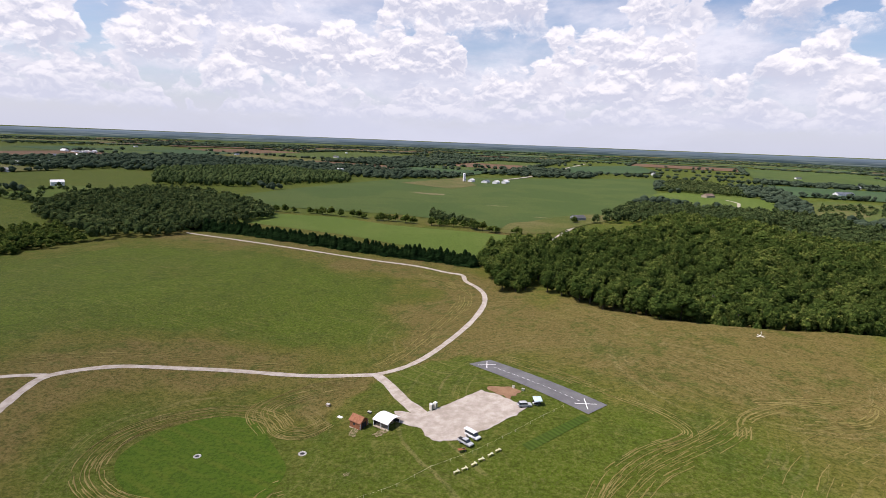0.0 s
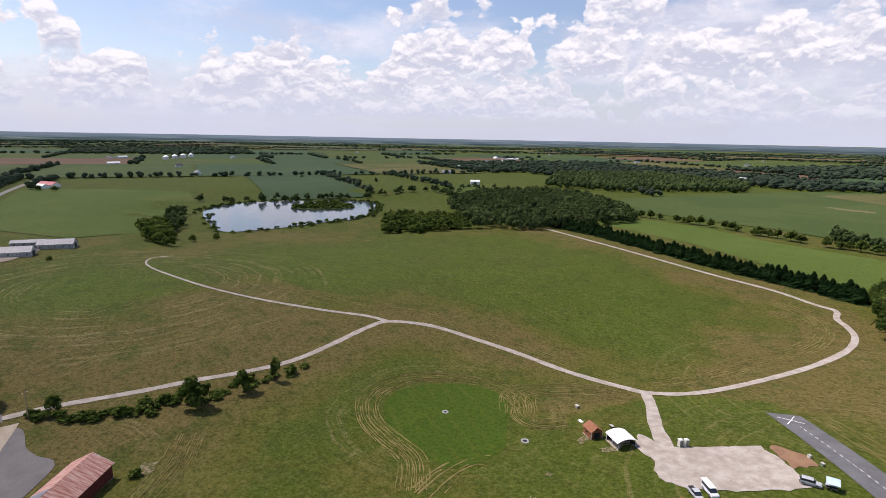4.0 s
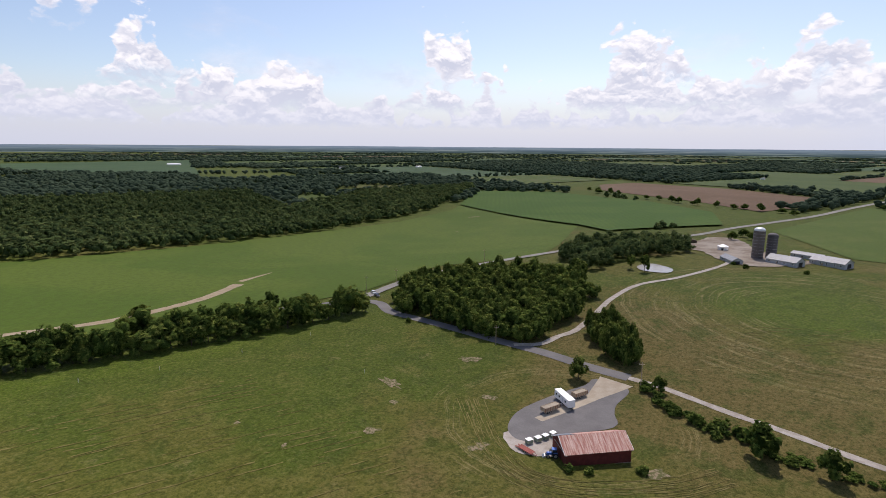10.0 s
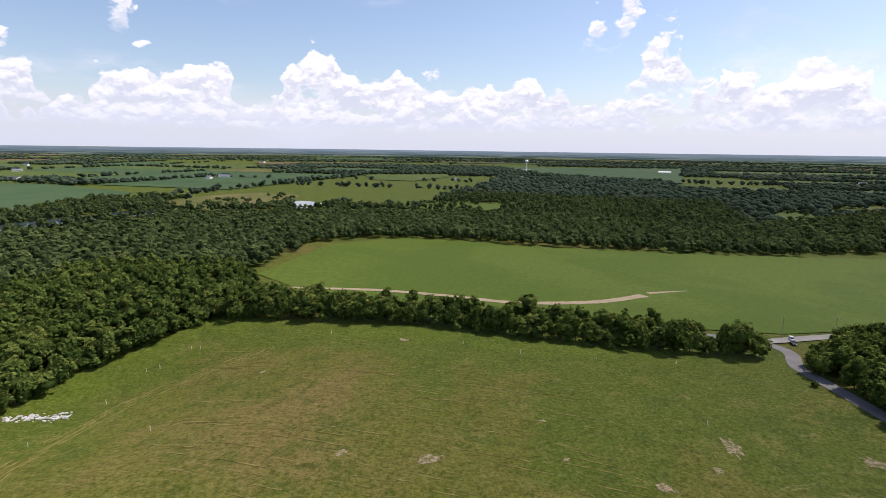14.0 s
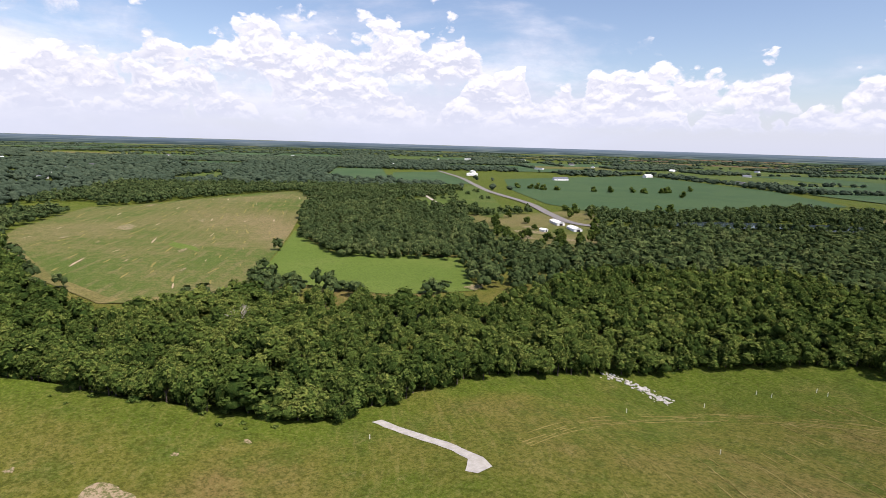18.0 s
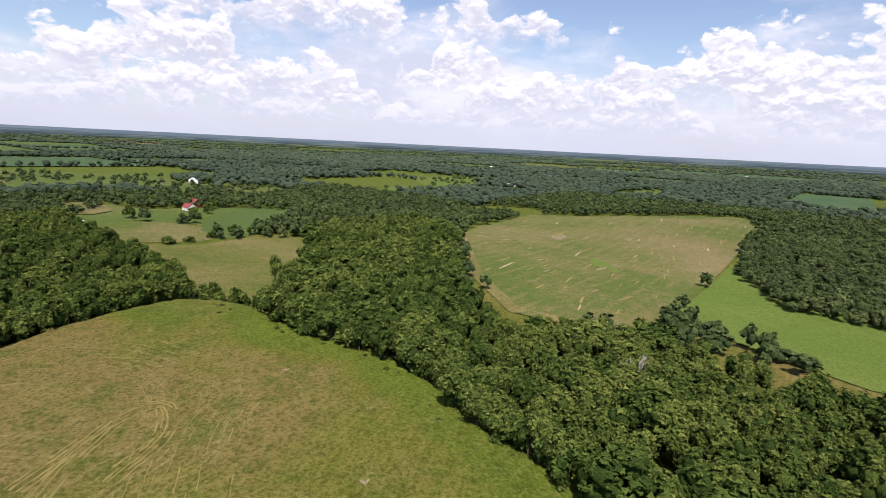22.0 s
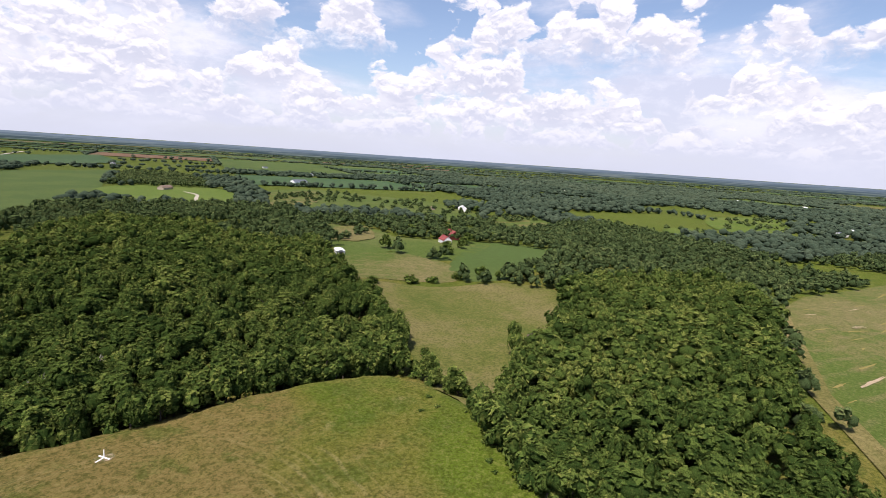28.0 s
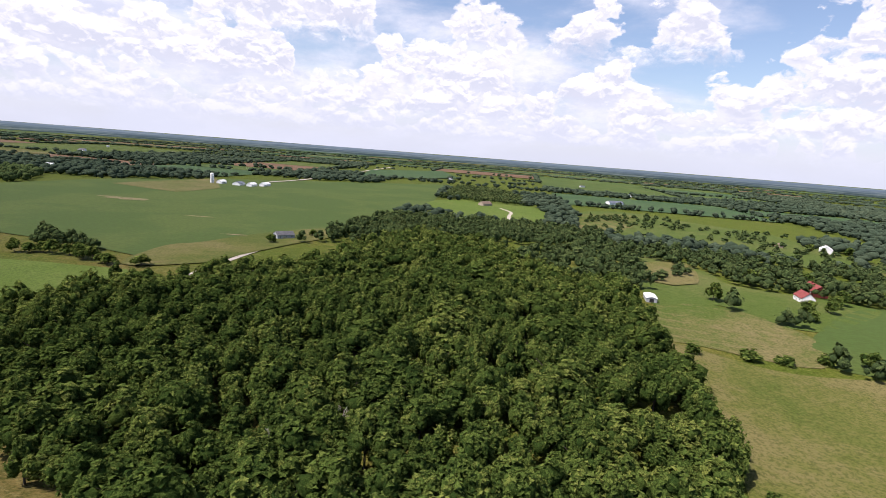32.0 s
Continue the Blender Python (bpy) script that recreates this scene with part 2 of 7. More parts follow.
def ground_material():
    """The whole land: meadow, greener where "lush", straw-brown where "dry", with weeds, hay lines and bare specks."""
    def build(n, p):
        broad = n.noise(p, 0.011, 5, 0.6, 0.4)
        mid = n.noise(p, 0.05, 7, 0.7)
        fine = n.noise(p, 2.2, 3, 0.7)
        dry, lush = fact(n, "dry"), fact(n, "lush")
        f = n.math("ADD", n.math("MULTIPLY_ADD", broad, 1.05, -0.15), n.math("MULTIPLY", mid, 0.26))
        f = n.math("ADD", f, n.math("SUBTRACT", n.math("MULTIPLY", dry, 0.24), n.math("MULTIPLY", lush, 0.26)))
        bleak = n.ramp(lush, 0.2, 0.9, 1.0, 0.25)
        tuft = n.noise(p, 0.30, 6, 0.72)
        speck = n.noise(p, 0.85, 5, 0.75)
        col = n.mix(n.ramp(f, 0.42, 0.54), (0.082, 0.116, 0.011), (0.122, 0.122, 0.020))
        col = n.mix(n.ramp(f, 0.53, 0.70), col, (0.172, 0.128, 0.042))
        # Fresh growth stays vivid green.
        fresh = n.math("MULTIPLY", n.ramp(lush, 0.45, 1.15), n.ramp(n.noise(p, 0.05, 6, 0.7), 0.36, 0.56, 0.40, 0.92))
        col = n.mix(fresh, col, (0.088, 0.136, 0.010))
        x, y, z = n.split(p)
        sway = n.math("MULTIPLY", n.noise(p, 0.008, 2), 26.0)
        row = n.math("ADD", n.math("ADD", n.math("MULTIPLY", x, 0.39), n.math("MULTIPLY", y, 0.92)), sway)
        along = n.math("SUBTRACT", n.math("MULTIPLY", x, 0.92), n.math("MULTIPLY", y, 0.39))
        cut = n.noise(n.xyz(n.math("MULTIPLY", row, 0.55), n.math("MULTIPLY", along, 0.03), 0.0), 1.0, 5, 0.7)
        show = n.ramp(n.noise(p, 0.014, 4, 0.65), 0.42, 0.60, 0.08, 0.65)
        col = n.mix(n.math("MULTIPLY", n.ramp(cut, 0.52, 0.62, 0.0, 0.5), show), col, (0.225, 0.185, 0.065))
        col = n.mix(n.math("MULTIPLY", n.ramp(cut, 0.39, 0.49, 0.5, 0.0), show), col, (0.060, 0.078, 0.008))
        # Rings left by the mower round the barn lot, on the west slope, round the lawn and on the hilltop: centre, inner and outer radius.
        for cx, cy, r0, r1, much in ((-126.0, 36.0, 27.0, 46.0, 0.75), (-290.0, 128.0, 40.0, 112.0, 0.8), (-70.0, 150.0, 27.0, 44.0, 0.5), (132.0, 205.0, 18.0, 62.0, 0.5), (40.0, 250.0, 25.0, 70.0, 0.4), (60.0, 175.0, 45.0, 75.0, 0.4)):
            gone = n.vec("LENGTH", n.vec("MULTIPLY", n.vec("SUBTRACT", p, (cx, cy, 0.0)), (1.0, 1.0, 0.0)), out=1)
            wide = n.math("ADD", gone, n.math("MULTIPLY", n.noise(p, 0.035, 3), 9.0))
            lane = n.noise(n.xyz(n.math("MULTIPLY", wide, 0.42), n.noise(p, 0.02, 1), 0.0), 1.0, 3, 0.8)
            here = n.math("MULTIPLY", n.ramp(wide, r0, r0 + 9, 0.0, much), n.ramp(wide, r1, r1 + 12, 1.0, 0.0))
            here = n.math("MULTIPLY", here, n.ramp(n.noise(n.vec("ADD", p, (cx, 0.0, 0.0)), 0.028, 4, 0.6), 0.40, 0.56))
            col = n.mix(n.math("MULTIPLY", here, n.ramp(lane, 0.52, 0.60)), col, (0.29, 0.235, 0.105))
            col = n.mix(n.math("MULTIPLY", here, n.ramp(lane, 0.47, 0.40, 0.0, 0.6)), col, (0.058, 0.070, 0.010))
        weeds = n.ramp(n.noise(p, 0.07, 8, 0.75, 0.2), 0.50, 0.62)
        col = n.mix(n.math("MULTIPLY", weeds, 0.6), col, (0.050, 0.086, 0.009))
        gold = n.ramp(n.noise(p, 0.045, 8, 0.75, 0.2), 0.52, 0.64)
        col = n.mix(n.math("MULTIPLY", n.math("MULTIPLY", gold, bleak), 0.36), col, (0.210, 0.176, 0.050))
        straw = n.ramp(n.noise(n.vec("ADD", p, (40.0, 7.0, 0.0)), 0.11, 7, 0.78, 0.3), 0.58, 0.68)
        col = n.mix(n.math("MULTIPLY", n.math("MULTIPLY", straw, bleak), 0.34), col, (0.30, 0.235, 0.11))
        col = n.mix(n.ramp(tuft, 0.36, 0.50, 0.5, 0.0), col, (0.040, 0.056, 0.006))
        col = n.mix(n.ramp(tuft, 0.54, 0.66, 0.0, 0.20), col, (0.230, 0.205, 0.070))
        col = n.mix(n.ramp(speck, 0.40, 0.50, 0.6, 0.0), col, (0.036, 0.046, 0.005))
        col = n.mix(n.ramp(speck, 0.52, 0.61, 0.0, 0.30), col, (0.245, 0.215, 0.075))
        col = n.mix(n.ramp(fine, 0.40, 0.50, 0.4, 0.0), col, (0.050, 0.060, 0.007))
        return col, n.math("ADD", n.math("ADD", speck, n.math("MULTIPLY", tuft, 2.0)), fine), 0.5, 0.35
    return material("meadow", build, 0.95, 0.1)


def crop(name, c1, c2, heading, gap, soft=0.3):
    """Row crops: a close canopy with faint rows and slow changes of tone."""
    def build(n, p):
        a = radians(heading)
        x, y, z = n.split(p)
        u = n.math("ADD", n.math("MULTIPLY", x, math.cos(a)), n.math("MULTIPLY", y, math.sin(a)))
        s = n.math("MULTIPLY_ADD", n.math("SINE", n.math("MULTIPLY", u, 2 * math.pi / gap)), 0.5, 0.5)
        f = n.noise(p, 0.008, 4, 0.6, 0.5)
        g = n.noise(p, 0.3, 7, 0.75)
        col = n.mix(n.ramp(f, 0.42, 0.58), c1, c2)
        col = n.mix(n.math("MULTIPLY", s, soft), col, tuple(v * 0.62 for v in c1))
        return n.mix(n.ramp(g, 0.42, 0.56, 0.5, 0.0), col, tuple(v * 0.6 for v in c2)), g, 0.5, 0.3
    return material(name, build, 0.95, 0.12)


def leaves(name, dark, mid, bright):
    """Foliage: each clump has its own tone, each tree its own tint, with a leafy dapple over it that paints shaded gaps
    dark.
    """
    m = bpy.data.materials.new(name)
    m.use_nodes = True
    n = Nodes(m.node_tree)
    geo = n.node("ShaderNodeNewGeometry")
    p = n.node("ShaderNodeTexCoord").outputs["Object"]
    isl, tint = geo.outputs["Random Per Island"], fact(n, "tint")
    oi = n.node("ShaderNodeObjectInfo").outputs["Random"]
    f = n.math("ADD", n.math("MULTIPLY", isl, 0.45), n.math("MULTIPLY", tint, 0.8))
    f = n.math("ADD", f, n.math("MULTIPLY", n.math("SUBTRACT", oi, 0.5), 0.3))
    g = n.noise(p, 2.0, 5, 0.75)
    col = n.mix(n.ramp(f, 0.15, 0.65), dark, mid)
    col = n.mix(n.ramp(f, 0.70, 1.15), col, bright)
    # The dark dapple puts the shade of gaps between leaves into the colour.
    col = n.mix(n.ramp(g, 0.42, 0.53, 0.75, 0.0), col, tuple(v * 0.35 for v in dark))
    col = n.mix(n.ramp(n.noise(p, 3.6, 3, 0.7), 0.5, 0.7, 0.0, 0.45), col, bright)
    b = n.node("ShaderNodeBump")
    b.inputs["Strength"].default_value, b.inputs["Distance"].default_value = 1.0, 0.5
    n.put(b.inputs["Height"], g)
    dif, tra = n.node("ShaderNodeBsdfDiffuse"), n.node("ShaderNodeBsdfTranslucent")
    dif.inputs["Roughness"].default_value = 0.6
    col = n.vec("SCALE", col, 0.86)
    n.put(dif.inputs[0], col), n.put(tra.inputs[0], n.mix(0.4, col, bright))
    n.t.links.new(b.outputs[0], dif.inputs["Normal"])
    mx = n.node("ShaderNodeMixShader")
    mx.inputs[0].default_value = 0.20
    n.t.links.new(dif.outputs[0], mx.inputs[1]), n.t.links.new(tra.outputs[0], mx.inputs[2])
    n.t.links.new(mx.outputs[0], n.node("ShaderNodeOutputMaterial").inputs["Surface"])
    return m


M_GROUND = ground_material()
M_SOY = crop("soybean", (0.068, 0.110, 0.026), (0.090, 0.128, 0.031), 65, 3.0, 0.15)
M_BEANS = crop("young_soybean", (0.080, 0.132, 0.013), (0.106, 0.152, 0.018), 65, 3.0, 0.12)
M_SOY2 = crop("soybean_dark", (0.052, 0.100, 0.040), (0.066, 0.114, 0.044), 60, 4.0, 0.1)
M_LEA = grass("lea", (0.086, 0.134, 0.018), (0.106, 0.146, 0.024), (0.140, 0.152, 0.040), None, 0.45)
M_CORN = crop("corn", (0.058, 0.124, 0.013), (0.076, 0.142, 0.017), 115, 7.0, 0.25)
M_BROWN = crop("stubble_brown", (0.17, 0.105, 0.060), (0.20, 0.125, 0.075), 60, 5.0, 0.2)
M_TAN = grass("hay_field", (0.074, 0.114, 0.018), (0.132, 0.134, 0.040), (0.220, 0.172, 0.084), (66, 11.0), 0.50, 0.006)
M_BRIGHT = grass("bright_pasture", (0.100, 0.152, 0.024), (0.116, 0.165, 0.030), (0.145, 0.172, 0.042), None, 0.45)
M_PASTURE = grass("pasture", (0.076, 0.116, 0.020), (0.102, 0.130, 0.030), (0.150, 0.145, 0.055), None, 0.45)
M_OLIVE = grass("rough_pasture", (0.080, 0.106, 0.018), (0.116, 0.124, 0.028), (0.178, 0.152, 0.060), None, 0.55)
M_LAWN = grass("lawn", (0.060, 0.110, 0.007), (0.076, 0.122, 0.009), (0.118, 0.134, 0.016), (60, 6.0), 0.46)
M_GRAVEL = worn("pale_gravel", (0.42, 0.365, 0.305), (0.60, 0.54, 0.475), 0.35, 0.95, 0.1, 3.0)
M_WHITE_GRAVEL = worn("white_gravel", (0.37, 0.35, 0.31), (0.48, 0.46, 0.42), 0.5, 0.95, 0.1, 3.0)
M_DIRT = material("bare_dirt", lambda n, p: (n.mix(n.ramp(n.noise(p, 0.9, 6, 0.75), 0.42, 0.56), n.mix(n.noise(p, 0.5, 3), (0.28, 0.21, 0.13), (0.38, 0.30, 0.20)), (0.115, 0.120, 0.040)), n.noise(p, 3.0, 4), 0.5, 0.1), 0.95, 0.1)
M_ASPHALT = worn("worn_asphalt", (0.190, 0.178, 0.172), (0.245, 0.230, 0.222), 0.12, 0.9, 0.2, 2.0)
M_RUNWAY = worn("runway_asphalt", (0.145, 0.143, 0.150), (0.200, 0.198, 0.204), 0.2, 0.9, 0.2, 2.0)
M_CONCRETE = worn("concrete", (0.46, 0.38, 0.28), (0.56, 0.48, 0.37), 0.3, 0.9, 0.2, 3.0)
M_WHITE = worn("white_paint", (0.74, 0.74, 0.73), (0.82, 0.82, 0.81), 0.6, 0.5, 0.4)
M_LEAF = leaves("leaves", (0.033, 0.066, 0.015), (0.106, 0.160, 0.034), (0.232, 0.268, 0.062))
# Distance haze is painted into the next two: greyer, bluer leaves than near woods.
M_LEAF_MID_HAZE = leaves("leaves_mid_haze", (0.062, 0.100, 0.037), (0.128, 0.176, 0.060), (0.214, 0.246, 0.090))
M_LEAF_FAR_HAZE = leaves("leaves_far_haze", (0.068, 0.102, 0.066), (0.106, 0.146, 0.090), (0.156, 0.190, 0.114))
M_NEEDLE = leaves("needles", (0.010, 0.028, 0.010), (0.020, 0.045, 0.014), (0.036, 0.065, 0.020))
M_BARK = worn("bark", (0.085, 0.068, 0.050), (0.13, 0.11, 0.085), 1.0, 0.95, 0.1)

# ---- the land ----
# Broad swells and hollows of the ground: x, y, radius, height.
SWELLS = [(0, 60, 110, -3.7), (50, -50, 80, 5.7), (130, 170, 80, -0.7), (-60, -60, 80, 0.6), (-60, 180, 70, -9.1),
          (-160, 170, 110, 0.1), (105, -95, 45, -12.8), (30, 180, 60, 7.3), (330, 380, 200, 13.0), (-440, 80, 200, 13.8),
          (-480, -230, 250, -18.7), (330, -150, 200, -3.6), (560, 0, 250, -5.6)]
SWELLS += [(-450, 330, 180, -17.0), (150, 600, 250, -1.7), (140, 20, 45, -8.3), (20, 330, 90, -7.3), (-150, 30, 60, -5.0),
           (60, -120, 35, -0.9), (85, 0, 35, 3.5), (150, 90, 45, 4.0), (165, 250, 60, 1.3), (0, -220, 130, 1.1), (680, -150, 120, 11.6)]
PASTURE_DIP = [(325, 250, 60, -6.0), (385, 305, 55, -7.0)]
LAKE = [(-607, 321), (-646, 353), (-664, 412), (-645, 468), (-618, 491), (-593, 532), (-555, 548), (-507, 515), (-472, 475),
        (-444, 428), (-447, 370), (-449, 314), (-464, 275), (-511, 284)]
LAKE_Z = -4.5


# The rim of the capped hill on the east: beyond it a steep bank falls to the woods and the pasture.
HILL_RIM = [(60, 300), (100, 281), (124, 265), (145, 255), (170, 249), (192, 246), (216, 240), (236, 231), (242, 217), (242, 200), (229, 172), (220, 131),
            (196, 106), (177, 85), (158, 60), (146, 30)]


def height(x, y):
    """The ground's height, for numbers or arrays."""
    x, y = np.asarray(x, float), np.asarray(y, float)
    z = 6.0 + 0 * x
    for a, b, r, h in SWELLS:
        z = z + h * np.exp(-((x - a) ** 2 + (y - b) ** 2) / (2 * r * r))
    far = np.where(inside(x, y, HILL_RIM + [(-100, 30), (-100, 300)]), -1.0, 1.0) * off_line(x, y, HILL_RIM)
    k = np.clip((far + 2) / 15, 0, 1)
    ends = np.clip((y - 25) / 50, 0, 1) * np.clip((x - 75) / 60, 0, 1)
    z = z - 8.0 * ends * k * k * (3 - 2 * k) * np.exp(-(np.maximum(far, 0) / 85) ** 2)
    k = np.clip(far / 40, 0, 1) * (x > 150)
    for a, b, r, h in PASTURE_DIP:
        z = z + k * h * np.exp(-((x - a) ** 2 + (y - b) ** 2) / (2 * r * r))
    k = np.clip((1.45 - np.hypot((x + 548) / 130, (y - 412) / 155)) / 0.35, 0, 1)
    z = z + (LAKE_Z - 0.6 - z) * k * k * (3 - 2 * k)
    # Far land bends up to set the horizon for the camera's view.
    return z + 70 * np.clip((np.hypot(x, y) - 1500) / 3400, 0, 1.0) ** 2


def inside(px, py, ring):
    """Which of the points lie in the ring."""
    px, py = np.asarray(px, float), np.asarray(py, float)
    r = np.array(ring, float)
    hit = np.zeros(px.shape, bool)
    for (x0, y0), (x1, y1) in zip(r, np.roll(r, -1, 0)):
        cross = ((y0 > py) != (y1 > py)) & (px < (x1 - x0) * (py - y0) / ((y1 - y0) or 1e-9) + x0)
        hit ^= cross
    return hit


def off_line(px, py, line):
    """The distance of points from a line of corners."""
    best = np.full(np.shape(px), 1e9)
    for (x0, y0), (x1, y1) in zip(line, line[1:]):
        dx, dy = x1 - x0, y1 - y0
        t = np.clip(((px - x0) * dx + (py - y0) * dy) / (dx * dx + dy * dy), 0, 1)
        best = np.minimum(best, np.hypot(px - x0 - t * dx, py - y0 - t * dy))
    return best


def mesh_of(name, verts, faces, mats, index=None, smooth=False, tint=None):
    """A mesh from arrays; faces all of one size or a list."""
    me = bpy.data.meshes.new(name)
    me.from_pydata([tuple(v) for v in verts], [], [tuple(f) for f in faces])
    for m in mats:
        me.materials.append(m)
    if index is not None:
        me.polygons.foreach_set("material_index", np.asarray(index, np.int32))
    if smooth:
        me.polygons.foreach_set("use_smooth", np.ones(len(me.polygons), bool))
    if tint is not None:
        me.attributes.new("tint", "FLOAT", "POINT").data.foreach_set("value", np.asarray(tint, np.float32))
    me.update()
    return me


def curve_through(points, step=4.0, closed=False):
    """A smooth line of points through the corners (Catmull-Rom)."""
    p = [Vector(q) for q in points]
    n, out = len(p), []
    for i in range(n if closed else n - 1):
        a, b = p[i], p[(i + 1) % n]
        before = p[i - 1] if closed or i else a + (a - b)
        after = p[(i + 2) % n] if closed or i + 2 < n else b + (b - a)
        k = max(1, int((b - a).length / step))
        for j in range(k):
            t = j / k
            q = 0.5 * (2 * a + (b - before) * t + (2 * before - 5 * a + 4 * b - after) * t * t + (3 * a - before - 3 * b + after) * t ** 3)
            out.append((q.x, q.y))
    if not closed:
        out.append(tuple(p[-1]))
    return out


TAKEN = []


def sheet(name, ring, mat, lift, step=15.0, label="", rounded=True, level=None, ragged=0.0, category="field", kind="structure"):
    """A patch of ground cover laid over the land."""
    from mathutils.geometry import delaunay_2d_cdt
    rng = random.Random(len(name) * 7 + len(ring))
    TAKEN.append(ring)
    edge = curve_through(ring, step * 0.5, True) if rounded else [tuple(q) for a, b in zip(ring, ring[1:] + ring[:1]) for q in
            [(a[0] + (b[0] - a[0]) * i / max(1, int(math.dist(a, b) / step)), a[1] + (b[1] - a[1]) * i / max(1, int(math.dist(a, b) / step)))
             for i in range(max(1, int(math.dist(a, b) / step)))]]
    if ragged:
        edge = [(x + rng.uniform(-ragged, ragged), y + rng.uniform(-ragged, ragged)) for x, y in edge]
    xs, ys = np.array([q[0] for q in edge]), np.array([q[1] for q in edge])
    gx, gy = np.meshgrid(np.arange(xs.min() + step / 2, xs.max(), step), np.arange(ys.min() + step / 2, ys.max(), step))
    gx, gy = gx.ravel(), gy.ravel()
    ok = inside(gx, gy, edge)
    pts = [Vector(q) for q in edge] + [Vector((a, b)) for a, b in zip(gx[ok], gy[ok])]
    n = len(edge)
    v, e, f, *_ = delaunay_2d_cdt(pts, [(i, (i + 1) % n) for i in range(n)], [], 1, 1e-3)
    vx, vy = np.array([q.x for q in v]), np.array([q.y for q in v])
    z = height(vx, vy) + lift if level is None else np.full(len(v), level)
    ob = new(name, mesh_of(name, np.stack([vx, vy, z], 1), f, [mat], smooth=True))
    return tagged(ob, label, category, "", kind)


def ribbon(name, line, width, mat, lift, label="", step=3.0, kind="structure", category="road", rough_edge=0.0, seed=1):
    """A strip of ground cover along a line; width may be (start, end)."""
    rng = random.Random(seed)
    pts = curve_through(line, step)
    w0, w1 = width if isinstance(width, tuple) else (width, width)
    verts, faces, across = [], [], 3
    for i, (x, y) in enumerate(pts):
        a, b = Vector(pts[max(0, i - 1)]), Vector(pts[min(len(pts) - 1, i + 1)])
        d = (b - a).normalized()
        w = w0 + (w1 - w0) * i / (len(pts) - 1) + rng.uniform(-rough_edge, rough_edge)
        for k in range(across):
            s = (k / (across - 1) - 0.5) * w
            verts.append((x - d.y * s, y + d.x * s))
        if i:
            for k in range(across - 1):
                q = (i - 1) * across + k
                faces.append((q, q + across, q + across + 1, q + 1))
    v = np.array(verts)
    z = height(v[:, 0], v[:, 1]) + lift
    faces = [f[::-1] for f in faces]
    ob = new(name, mesh_of(name, np.column_stack([v, z]), faces, [mat], smooth=True))
    return tagged(ob, label, category, "", kind)


GRAVEL_ROAD = [(-169, 46), (-166, 60), (-157, 82), (-151, 100), (-144, 119), (-141, 137), (-144, 160), (-148, 182), (-147, 195),
               (-130, 207), (-105, 211), (-81, 212), (-55, 209), (-32, 207), (-22, 207), (-9, 215), (3, 234), (17, 267), (27, 302),
               (29, 326), (25, 343), (19, 356), (17, 371), (7, 377), (-17, 393), (-51, 405), (-89, 421), (-146, 449), (-234, 496)]
BRANCH = [(-147, 195), (-160, 191), (-181, 179), (-215, 165), (-255, 156), (-302, 153), (-332, 154), (-350, 160), (-359, 169), (-357, 181)]
ROAD_SOUTH = [(1398, -800), (1117, -686), (900, -578), (760, -510), (589, -450), (483, -396), (405, -369), (330, -420)]
PAVED = [(-120, -150), (-165, -125), (-190, -108), (-194, -94), (-186, -82), (-183, -74), (-181, -50), (-178, -19), (-176, 9), (-172, 28), (-169, 47)]
COUNTY = [(-190, -108), (-260, -110), (-340, -85), (-430, -40), (-519, 20), (-558, 40), (-603, 56), (-684, 95), (-781, 142), (-975, 218), (-1500, 440)]
FARM_PATH = [(-177, -5), (-184, 5), (-196, 9), (-208, 14), (-237, 16), (-264, 17), (-300, 24), (-333, 43), (-382, 62), (-420, 70)]
KEYHOLE = [(-86, 135), (-94, 147), (-92, 160), (-82, 172), (-69, 176), (-58, 169), (-53, 161), (-47, 152), (-42, 142), (-44, 130),
           (-51, 124), (-60, 126), (-72, 127)]
MOWN = [(-34, 181), (-18, 204), (-2, 216), (16, 220), (59, 171), (76, 154), (47, 128), (6, 122), (-24, 125), (-42, 130), (-38, 152)]
HILL = [(-120, 230), (-60, 225), (-10, 235), (10, 290), (0, 350), (-60, 385), (-150, 420), (-260, 430), (-330, 330), (-330, 200), (-220, 195)]


